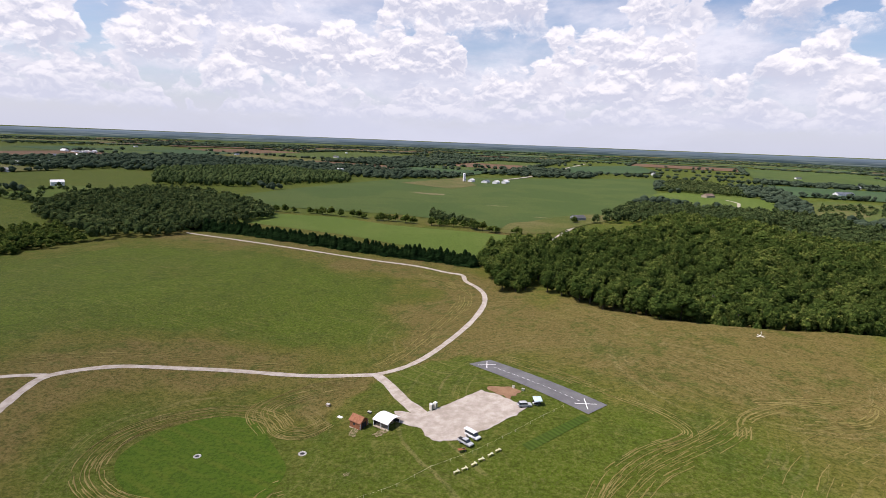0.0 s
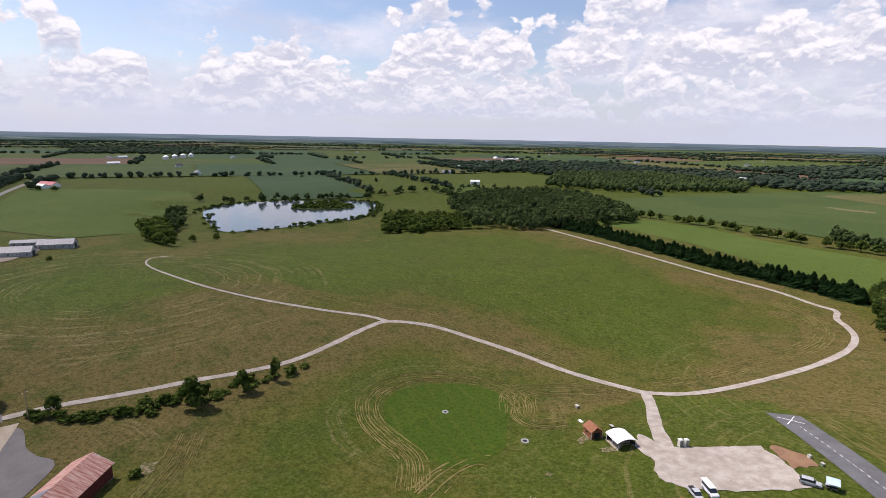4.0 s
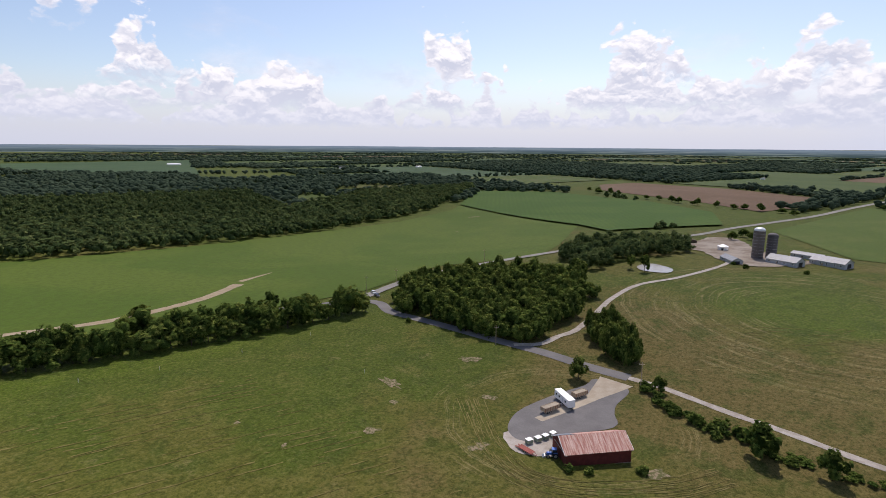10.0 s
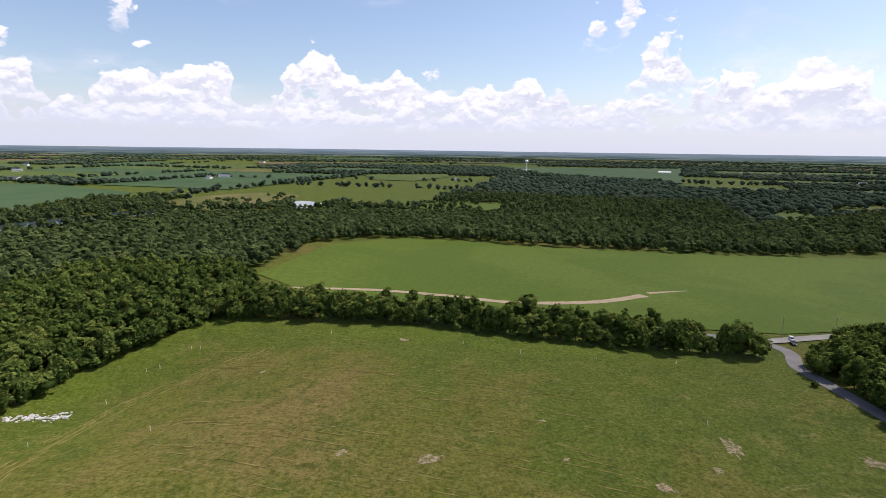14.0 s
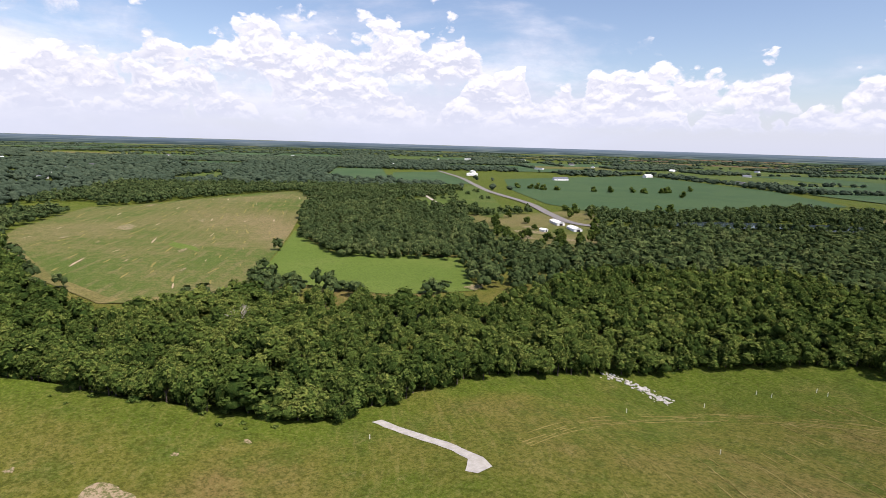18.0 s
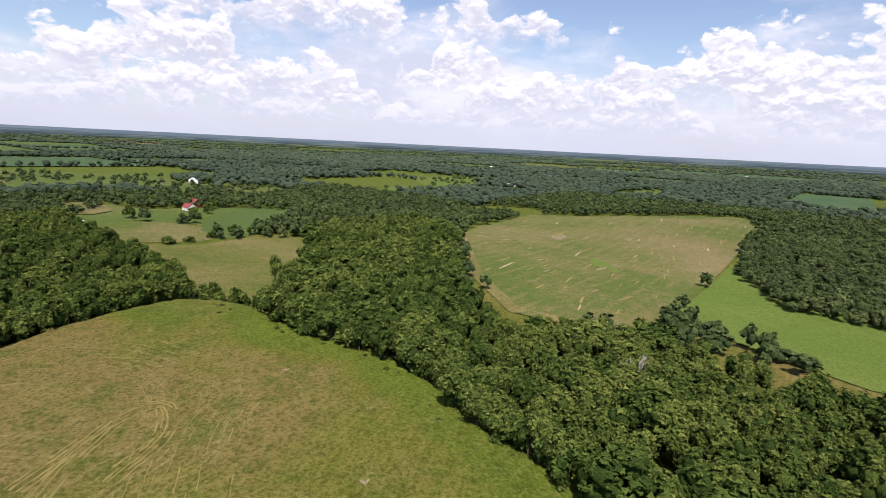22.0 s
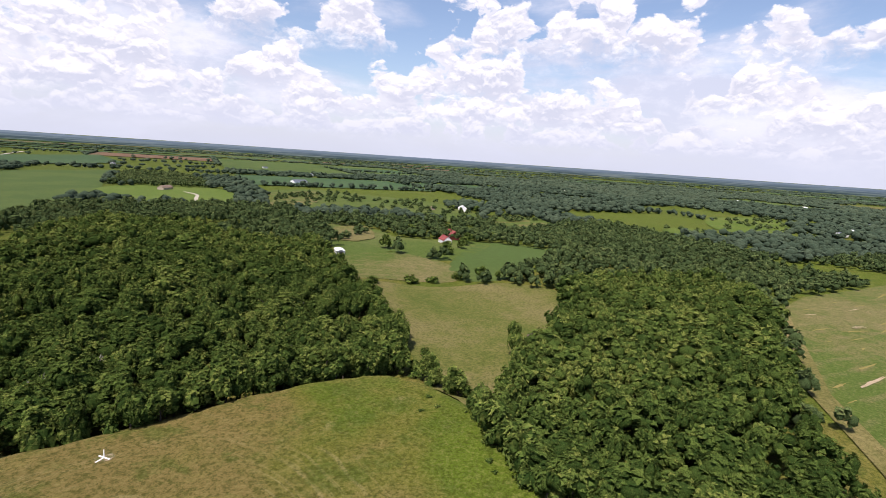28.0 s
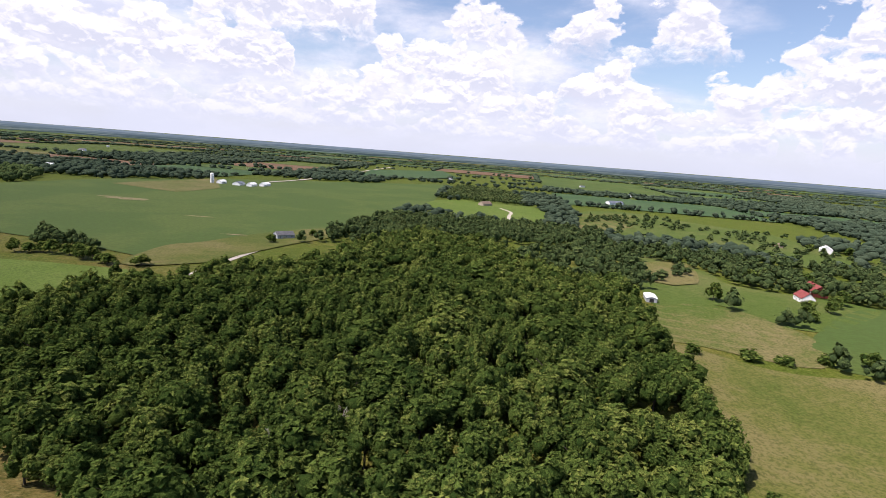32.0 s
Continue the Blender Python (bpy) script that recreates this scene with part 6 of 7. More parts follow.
# ---- marks on the meadow ----
def wooden_marker():
    t = thing("marker_cross", 151.5, 240.5, 20, "white wooden post with a cross of boards at its foot", "marker", sink=0.1)
    part("post", boxes(((0, 0, 1.1), (0.16, 0.16, 2.4))), M_WHITE, t)
    part("board", boxes(((0, 0, 0.16), (4.6, 0.35, 0.12))), M_WHITE, t)
    part("board", boxes(((0, 0, 0.24), (0.35, 3.6, 0.12))), M_WHITE, t)


wooden_marker()
for i, (px, py) in enumerate(((82, -124), (98, -69), (88, -100), (68, -139), (64, -138), (77, -125), (32, -148), (7, -137), (-72, -103), (-102, -94), (-134, -87), (-50, -116), (60, -62), (99, 92), (120, 20), (-115, -40))):
    t = thing("marker_post", px, py, 10 * i, "thin pale vent post standing in the grass", "post", "vent posts", sink=0.2)
    part("pipe", rod(bmesh.new(), (0, 0, 0), (0, 0, 1.7), 0.07), M_WHITE, t)
    part("cap", rod(bmesh.new(), (0, 0, 1.65), (0, 0, 1.85), 0.12), M_PALE_WOOD, t)


# ---- the dairy farm ----
def silo(x, y, r, h, wall, dome, label):
    t = thing("silo", x, y, 0, label, "silo", "farm silos", sink=0.5)
    part("tower", rod(bmesh.new(), (0, 0, 0), (0, 0, h), r, sides=28), wall, t, smooth=False)
    for k in range(1, 9):
        part("hoop", rod(bmesh.new(), (0, 0, h * k / 9 - 0.06), (0, 0, h * k / 9 + 0.06), r + 0.05, sides=28), M_STEEL, t)
    bm = bmesh.new()
    bmesh.ops.create_uvsphere(bm, u_segments=24, v_segments=10, radius=r, matrix=Matrix.Translation((0, 0, h)) @ Matrix.Diagonal((1.02, 1.02, 0.62, 1)))
    part("dome", bm, dome, t, "bright metal dome", True)
    part("chute", boxes(((r + 0.3, 0, h * 0.48), (0.9, 0.9, h * 0.95))), wall, t)
    part("ladder", boxes(((0, -r - 0.15, h * 0.5), (0.5, 0.06, h * 0.96))), M_STEEL, t)


silo(-434, 84, 4.0, 22, M_CONC_SILO, M_GALV, "tall concrete stave silo with a bright dome")
silo(-440, 93, 3.6, 18, M_DARK_SILO, M_DARK_SILO, "dark blue-black silo beside the taller one")
house("barn", -421, 102, 62, 21, 13, 3.4, 6.4, M_WALL_TIN, M_TIN, "long low dairy barn with grey metal roof", 4, category="barn", wide_door=True)
house("barn", -439, 131, 62, 23, 14, 3.6, 6.4, M_WALL_TIN, M_TIN, "open-sided cattle barn with grey metal roof", 5, category="barn", wide_door=True)
house("barn", -459, 118, 62, 22, 8, 3.0, 4.6, M_WALL_TIN, M_TIN, "narrow cattle shed with grey metal roof", 4, category="barn", wide_door=True)
house("barn", -406, 68, 30, 18, 8, 2.6, 4.6, M_WALL_TIN, M_TIN, "low tool shed with grey metal roof", 2, category="barn", wide_door=True)
house("barn", -490, 29, 28, 20, 7, 2.6, 3.8, M_BARK, M_BROWN_ROOF, "old dark wooden cattle shed in the farmyard", 2, category="barn")
tank = thing("feed_hut", -457, 59, 0, "white round feed hut with a cone roof", "hut", sink=0.3)
part("wall", rod(bmesh.new(), (0, 0, 0), (0, 0, 3.6), 4.0, sides=20), M_WHITE, tank)
part("roof", rod(bmesh.new(), (0, 0, 3.6), (0, 0, 5.4), 4.3, 0.4, 20), M_WHITE, tank)
part("door", boxes(((4.0, 0, 1.3), (0.3, 1.6, 2.4))), M_DARK, tank)

# ---- houses and farms farther off ----
house("house", 160, 626, 20, 15, 10, 3.8, 6.2, M_WALL_TIN, M_GREY_ROOF, "pale pole barn with dark grey roof beside a lane", 3, category="barn", wide_door=True)
house("house", 506, 1030, 30, 24, 12, 4.0, 7.5, M_CONCRETE, M_BROWN_ROOF, "long brown-roofed house on a bright lawn", 4)
house("house", 478, 404, 60, 13, 8, 3.6, 7.0, M_WHITE, M_RED_ROOF, "white garage with a red roof", 2)
house("house", 512, 424, 60, 19, 10, 4.2, 8.0, M_RED_WALL, M_RED_ROOF, "red farmhouse with a red roof among trees", 3, True)
house("house", 790, 628, 40, 20, 13, 5.5, 9.5, M_WHITE, M_WHITE, "white two-storey farmhouse with pale roof", 4, True)
house("house", 755, 662, 40, 20, 9, 3.0, 5.0, M_WOOD, M_BROWN_ROOF, "low brown-roofed house on a lawn", 3)
house("shed", 360, 406, 60, 12, 6, 2.4, 3.2, M_WALL_TIN, M_WHITE, "small white run-in shed at the edge of the wood", 0, door=False, category="shed", wide_door=True)
house("house", 1200, 770, 20, 24, 12, 4.0, 6.5, M_WHITE, M_TIN, "long white barn with pale roof among trees", 3, category="barn")
house("barn", 424, -350, -25, 26, 9, 3.0, 4.4, M_WHITE, M_WHITE, "long white horse barn with a white roof", 4, category="barn", wide_door=True)
house("barn", 384, -336, -25, 22, 9, 3.0, 4.4, M_WHITE, M_WHITE, "second long white horse barn with white roof", 4, category="barn", wide_door=True)
house("shed", 394, -302, 10, 7, 6, 2.4, 3.6, M_WHITE, M_WHITE, "small white run-in shelter in the paddock", 0, door=False, category="shed", wide_door=True)
house("house", -946, 249, 25, 30, 14, 4.5, 8.5, M_WHITE, M_PINK, "long building with a faded pink roof", 4, category="barn")
house("house", -930, 236, 25, 14, 10, 4.0, 7.0, M_WHITE, M_WHITE, "white farmhouse beside the county road", 2, True)
house("house", -571, 812, 40, 17, 11, 6.0, 9.0, M_WHITE, M_WHITE, "tall white farmhouse at the edge of a wood", 3, True)
house("house", -479, 970, 40, 14, 9, 3.5, 6.0, M_WHITE, M_GREY_ROOF, "white farmhouse in front of a long wood", 2)
for k, (hx, hy, L, W) in enumerate(((96, 1186, 20, 14), (118, 1178, 22, 10), (140, 1196, 26, 10), (66, 1206, 18, 10))):
    house("barn", hx, hy, 65, L, W, 4.0, 7.0, M_WHITE, M_WHITE if k else M_TIN, "white farm building in the middle of soybean fields", 3, category="barn")
silo(50, 1204, 3.0, 17, M_WHITE, M_WHITE, "slim white silo at a field farm")
FAR_HOUSES = [(-1043, 1531), (-1075, 1520), (-1158, 1787), (-1195, 1800), (-911, 1262), (-940, 1275), (-1030, 1588), (-414, 2148), (-391, -2079),
              (-680, -1925), (-1197, -1809), (1868, -110), (1700, -690), (1730, -770), (1690, -800), (2458, -682), (1454, 120), (1480, 140), (1762, -66), (1682, 223), (1510, -2113),
              (1560, -2090), (2186, -1458), (-1822, 616), (-1850, 660), (-2539, 952), (-1243, 1818), (388, -2584), (2050, 500), (2400, 300), (1931, -55), (2367, -163), (2152, 168), (878, 1186), (1680, 903), (2189, 1390), (2002, -1322), (1443, -1248), (1250, -1733),
              (743, -1290), (1031, -1303), (977, -895), (1240, -1287), (2113, -1748)]
rg = random.Random(77)
for k, (hx, hy) in enumerate(FAR_HOUSES):
    house("house", hx, hy, rg.uniform(0, 180), rg.uniform(18, 46), rg.uniform(12, 18), rg.uniform(4, 6), rg.uniform(7, 10), M_WHITE, (M_WHITE, M_TIN, M_WHITE, M_GREY_ROOF)[k % 4],
          "distant white farm building among fields and trees", 2, category="farmhouse")
sites = []
while len(sites) < 46:
    a, r = rg.uniform(0, 2 * math.pi), rg.uniform(1150, 2680)
    hx, hy = math.cos(a) * r, math.sin(a) * r
    if not in_any(np.array([hx]), np.array([hy]))[0]:
        sites.append((hx, hy))
for k, (hx, hy) in enumerate(sites):
    house("house", hx, hy, rg.uniform(0, 180), rg.uniform(14, 30), rg.uniform(9, 13), rg.uniform(4, 6), rg.uniform(7, 10), M_WHITE, (M_WHITE, M_GREY_ROOF, M_TIN)[k % 3],
          "small distant white farmhouse among fields and trees", 2, category="farmhouse")
for k in range(7):
    hx, hy = -1700 - 22 * k, 730 + 10 * k + 26 * (k // 2)
    t = thing("grain_bin", hx, hy, 0, "round white steel grain bin with a cone roof", "grain bin", "grain bins", sink=0.5)
    part("wall", rod(bmesh.new(), (0, 0, 0), (0, 0, 11), 8, sides=20), M_WHITE, t)
    part("roof", rod(bmesh.new(), (0, 0, 11), (0, 0, 15), 8.4, 0.8, 20), M_WHITE, t)
    part("hatch", boxes(((8.0, 0, 1.5), (0.4, 1.4, 2.6))), M_STEEL, t)
tower = thing("water_tower", -640, -1790, 0, "slender white water tower on the skyline", "water tower", sink=0.5)
part("shaft", rod(bmesh.new(), (0, 0, 0), (0, 0, 40), 1.9, 1.5, 14), M_WHITE, tower)
bm = bmesh.new()
bmesh.ops.create_uvsphere(bm, u_segments=20, v_segments=12, radius=6.5, matrix=Matrix.Translation((0, 0, 44)) @ Matrix.Diagonal((1, 1, 0.75, 1)))
part("tank", bm, M_WHITE, tower, smooth=True)

# ---- single trees ----
def tree_kind(name, seed, lobes, cards, tall, label, category="tree", group="", trunk=0.35, card=0.085, ball=None, size=1.0):
    """A tree one unit tall and about one unit across, with trunk and crown; scaled when it is set out."""
    rng = random.Random(seed)
    e = new(name)
    tagged(e, label, category, group)
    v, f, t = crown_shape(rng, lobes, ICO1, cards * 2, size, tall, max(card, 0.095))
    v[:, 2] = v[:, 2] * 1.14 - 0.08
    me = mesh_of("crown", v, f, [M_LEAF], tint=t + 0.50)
    c = new("crown", me)
    c.parent = e
    v, f = trunk_shape(trunk, 0.026, 5, rng)
    k = new("trunk", mesh_of("trunk", v, f, [M_BARK]))
    k.parent = e
    return e


def set_out(kind, spots, rng, first=True):
    """Stands the kind at its first spot and copies of it at the others. spots: x, y, height, spread."""
    for i, (x, y, h, w) in enumerate(spots):
        m = Matrix.LocRotScale((x, y, float(height(x, y)) - 0.1), Euler((0, 0, rng.uniform(0, 6.28))), (w, w, h))
        if i == 0 and first:
            kind.matrix_basis = m
        else:
            o = copy_thing(kind, Matrix())
            o.matrix_basis = m


rg = random.Random(5)
round_tree = tree_kind("tree", 1, 9, 420, 0.95, "full round green tree beside the gravel road")
set_out(round_tree, [(-159, 30, 10, 8), (-133, 92, 12, 10), (-131, 109, 9.5, 7.5), (-162, 59, 7, 5.5), (405, 405, 13, 11), (411, 315, 10, 9), (-417, 222, 7, 7)], rg)
slim_tree = tree_kind("tree", 2, 8, 360, 1.05, "slim upright green tree on the verge", size=0.9)
set_out(slim_tree, [(-131.5, 122, 9.5, 4.8), (417, 305, 8, 5), (-205, 36, 11, 6), (-214, 30, 12, 6.5), (-338, 20, 13, 8), (-344, 10, 11, 7), (399, 323, 9, 5)], rg)
poplar = tree_kind("poplar_tree", 3, 10, 420, 1.08, "tall narrow poplar standing before the wood", "tree", "poplars", size=0.95)
set_out(poplar, [(312, 225, 17, 7), (303, 217, 15, 8), (297, 208, 15, 8), (286, 206, 14, 7), (276, 201, 14, 8)], rg)
bush = tree_kind("bush", 4, 6, 200, 0.85, "rounded leafy bush in rough grass", "bush", "bushes", 0.18, 0.12, ICO1, 1.2)
set_out(bush, [(-132, 129, 4.5, 5), (-143, 86, 4, 5), (-143, 80, 4.5, 6), (-145, 73, 4, 5), (-149, 66, 3.5, 5), (-175.5, -61, 3, 3), (-97, 46.5, 2.6, 3.2), (-99, 51.5, 2.4, 3), (-107.5, 64, 2.8, 3.6),
               (-133, 100, 2.5, 4), (-134, 115, 2, 3.5), (-133, 136, 2.2, 4), (313, 342, 5, 6), (330, 338, 6, 7), (358, 332, 6, 10), (373, 327, 5, 9), (332, 387, 5, 5), (-423, 246, 6, 6.5),
               (-391, 114, 3.5, 4), (-386, 78, 4, 4.5), (-396, 70, 3, 4), (281, 250, 4, 5), (276, 245, 3.5, 5), (-138, 80, 3, 4), (-152, 62, 2.5, 4), (395, 324, 6, 8)], rg)
# Woodland edge, tree by tree.
edge_a = tree_kind("edge_tree", 6, 10, 460, 0.95, "broad woodland-edge tree with foliage to the ground", "tree", "woodland edge trees", 0.3)
edge_b = tree_kind("edge_tree", 7, 9, 440, 1.05, "tall woodland-edge tree with an uneven crown", "tree", "woodland edge trees", 0.35)
edge_c = tree_kind("edge_tree", 8, 8, 380, 0.85, "low spreading woodland-edge tree", "tree", "woodland edge trees", 0.25)
lines = [curve_through([(124, 268), (143, 263), (170, 250), (187, 250), (209, 249), (235, 240), (267, 254), (280, 267), (299, 312), (317, 357), (335, 394)], 7.0),
         curve_through([(240, 190), (226, 171), (213, 131), (197, 100), (178, 90), (166, 70), (150, 46), (140, 24), (142, 10), (141, -5), (145, -30), (138, -63), (126, -98), (107, -134), (68, -174)], 6.5),
         curve_through([(66, -176), (27, -166), (-13, -153), (-45, -143), (-84, -124), (-130, -106), (-176, -92)], 6.5)]
sets = {0: [], 1: [], 2: []}
grove_a = tree_kind("grove_tree", 21, 11, 420, 0.82, "rounded dark green tree in a dense grove", "tree", "grove trees", 0.3, size=1.1)
grove_b = tree_kind("grove_tree", 22, 9, 420, 0.95, "taller leafy tree in a dense grove", "tree", "grove trees", 0.35, size=1.05)
grove_spots = [[], []]
GROVES = [([(-186, -76), (-178, -45), (-179, -16), (-182, 2), (-193, 6), (-215, 8), (-259, 6), (-299, -13), (-286, -85), (-230, -100)], 7.4, 9.5, 15),
          ([(-208, 19), (-186, 33), (-177, 46), (-185, 51), (-208, 36), (-224, 27)], 4.6, 9, 14.5)]
for ring, gap, h0, h1 in GROVES:
    for x, y in scatter(ring, gap, seed=17):
        grove_spots[rg.randrange(2)].append((x, y, rg.uniform(h0, h1), rg.uniform(8.5, 12.5) * (0.6 if gap < 5 else 1.0)))
lines.append([(248, 244), (254, 240), (259, 236), (261, 230), (259, 224), (258, 217), (257, 211)])
for line in lines:
    for x, y in line:
        k = rg.randrange(3)
        sets[k].append((x + rg.uniform(-1.5, 1.5), y + rg.uniform(-1.5, 1.5), rg.uniform(9, 15) * (0.75 if k == 2 else 1), rg.uniform(8, 11)))
set_out(grove_a, grove_spots[0], rg)
set_out(grove_b, grove_spots[1], rg)
for k, kind in enumerate((edge_a, edge_b, edge_c)):
    set_out(kind, sets[k], rg)


def conifer():
    e = new("conifer_tree")
    tagged(e, "dark green conifer in a dense row by the track", "tree", "conifer row")
    v, f, t = conifer_shape(random.Random(9), 11, 10)
    c = new("crown", mesh_of("crown", v, f, [M_NEEDLE], tint=t + 0.45))
    c.parent = e
    v, f = trunk_shape(0.9, 0.018, 0)
    k = new("trunk", mesh_of("trunk", v, f, [M_BARK]))
    k.parent = e
    return e


row = curve_through([(-252, 519), (-185, 494), (-124, 461), (-71, 434), (-33, 418), (2, 407), (26, 394)], 3.4)
set_out(conifer(), [(x + rg.uniform(-1, 1), y + rg.uniform(-1, 2.5), rg.uniform(8.5, 13), rg.uniform(22, 30)) for x, y in row], rg)
hedge_tree = tree_kind("hedge_tree", 12, 7, 240, 0.9, "rounded tree in the line between two fields", "tree", "hedgerow trees", 0.3, 0.12, ICO1, 1.1)
row = curve_through([(-191, 633), (-142, 624), (-87, 600), (-48, 580), (-11, 562), (24, 550), (56, 520), (75, 512)], 8.5)
set_out(hedge_tree, [(x + rg.uniform(-3, 3), y + rg.uniform(-2, 4), rg.uniform(6.5, 11), rg.uniform(8, 12)) for x, y in row if rg.random() < 0.82], rg)
yard_tree = tree_kind("yard_tree", 13, 7, 240, 0.95, "shade tree standing on a farm lawn", "tree", "farm shade trees", 0.3, 0.12, ICO1, 1.1)
set_out(yard_tree, [(488, 390, 9, 10), (501, 397, 11, 10), (520, 402, 10, 11), (538, 420, 11, 10), (470, 380, 9, 9), (456, 383, 8, 11), (448, 378, 7, 9), (441, 368, 7, 9), (545, 400, 9, 10), (530, 445, 12, 12),
                    (500, 455, 12, 12), (480, 448, 12, 13), (-545, 70, 9, 10), (-530, 78, 8, 9), (-520, 62, 9, 9), (150, 600, 8, 9), (185, 640, 7, 8), (780, 640, 10, 12), (812, 616, 11, 12), (340, -275, 10, 11),
                    (352, -284, 12, 12), (330, -262, 11, 10), (372, -262, 11, 9), (300, -236, 10, 12), (405, -300, 7, 7), (440, -320, 9, 10), (-900, 225, 8, 10), (-880, 240, 8, 10)], rg)

set_out(hedge_tree, [(x + rg.uniform(-6, 6), y + rg.uniform(-6, 6), rg.uniform(7, 13), rg.uniform(9, 14)) for x, y in
                     curve_through([(-1010, -215), (-975, -189), (-920, -105), (-866, -26), (-835, 4), (-815, 59), (-800, 85), (-770, 120)], 17.0) if rg.random() < 0.8], rg, False)

field_tree = tree_kind("field_tree", 15, 7, 240, 0.92, "broad tree standing alone in a soybean field", "tree", "field trees", 0.3, 0.12, ICO1, 1.1)
set_out(field_tree, [(x + rg.uniform(-6, 6), y + rg.uniform(-6, 6), rg.uniform(9, 14), rg.uniform(10, 15)) for x, y in
                     ((813, -617), (796, -633), (782, -644), (768, -640), (757, -644), (741, -658), (706, -710), (684, -729), (663, -771), (646, -787), (655, -800), (636, -820), (640, -836),
                      (632, -851), (648, -922), (560, -774), (439, -480), (469, -458), (478, -440), (508, -440), (424, -529), (428, -560), (395, -600), (380, -650), (372, -690))], rg)
paddock_tree = tree_kind("paddock_tree", 16, 8, 260, 1.0, "tall thin-leaved tree in the horse paddock", "tree", "paddock trees", 0.4, 0.12, ICO1, 0.95)
set_out(paddock_tree, [(x, y, rg.uniform(9, 14), rg.uniform(8, 12)) for x, y in
                       ((395, -241), (380, -240), (388, -250), (342, -222), (371, -255), (339, -272), (306, -261), (345, -325), (350, -267), (318, -275), (405, -255), (330, -240), (360, -232), (440, -275), (455, -285),
                        (470, -300), (485, -330), (450, -395), (430, -410), (400, -385), (372, -350), (312, -250), (325, -296), (300, -262), (420, -262))], rg)


def bare_tree(x, y, h, seed, label):
    """A leafless tree: trunk and forked limbs."""
    rng = random.Random(seed)
    t = thing("dead_tree", x, y, 0, label, "tree")
    part("trunk", rod(bmesh.new(), (0, 0, -0.2), (0, 0, h * 0.5), 0.3, 0.18), M_DEAD, t)
    for i in range(9):
        bm = bmesh.new()

        def grow(a, d, length, r, depth):
            b = a + d * length
            rod(bm, a, b, r, r * 0.6, 5)
            if depth:
                for _ in range(3):
                    n = (d + Vector((rng.uniform(-0.7, 0.7), rng.uniform(-0.7, 0.7), rng.uniform(-0.25, 0.5)))).normalized()
                    grow(b, n, length * rng.uniform(0.5, 0.75), r * 0.6, depth - 1)
        a = rng.uniform(0, 6.28)
        grow(Vector((0, 0, h * rng.uniform(0.3, 0.5))), Vector((math.cos(a), math.sin(a), rng.uniform(0.6, 1.6))).normalized(), h * 0.22, 0.12, 2)
        part("limb", bm, M_DEAD, t)


bare_tree(219, 35, 17, 3, "bleached leafless dead tree rising from the wood")
bare_tree(150, 288, 15, 4, "grey half-dead tree with bare limbs")
bare_tree(166, 296, 13, 8, "grey half-dead tree with bare limbs")

# Brush round the lake and on its island, weeds on the slopes.
ring = curve_through(LAKE, 6.0, True)
wood("brush_lakeshore", [(x * 1.0 + rg.uniform(-8, 8), y + rg.uniform(-8, 8), rg.uniform(2.5, 5.5), rg.uniform(5, 8)) for x, y in ring for _ in range(2) if rg.random() < (0.9 if y > 330 else 0.35)
                         and not inside([x + (x + 548) * 0.02], [y], [])[0]], LOW, "low brush along the lake shore", seed=3, category="brush")
isl = [(-581, 428), (-599, 459), (-594, 494), (-564, 511), (-524, 487), (-529, 449), (-559, 421)]
sheet("island", isl, M_PASTURE, 0, 10, "low green island in the lake", level=LAKE_Z + 0.5, category="island")
wood("brush_island", [(x, y, rg.uniform(4, 8), rg.uniform(7, 10)) for x, y in scatter(isl, 8.0, seed=6)], LOW, "brush and small trees on the island", seed=4, category="brush")

ditch = curve_through([(-163, 53), (-152, 63), (-147, 70), (-145, 78), (-142, 86), (-136, 98), (-134, 115), (-133, 132)], 2.2)
wood("brush_ditch", [(x + rg.uniform(-3.5, 3.5), y + rg.uniform(-2, 2), rg.uniform(1.0, 3.4) * (1 if k < 22 else 0.55), rg.uniform(2.5, 5)) for k, (x, y) in enumerate(ditch) for _ in range(2 if k < 22 else 1)], MID, "overgrown shrubs and weeds in the roadside ditch", seed=31, category="brush")
wood("weeds_rim", [(x + rg.gauss(0, 5), y + rg.gauss(0, 5), rg.uniform(0.5, 1.3), rg.uniform(1.4, 3.0)) for x, y in curve_through([(238, 206), (226, 172), (215, 135), (193, 106), (172, 86), (152, 58), (136, 28)], 2.4) if rg.random() < 0.6],
     LOW, "tall weeds along the foot of the bank", seed=33, category="weeds")

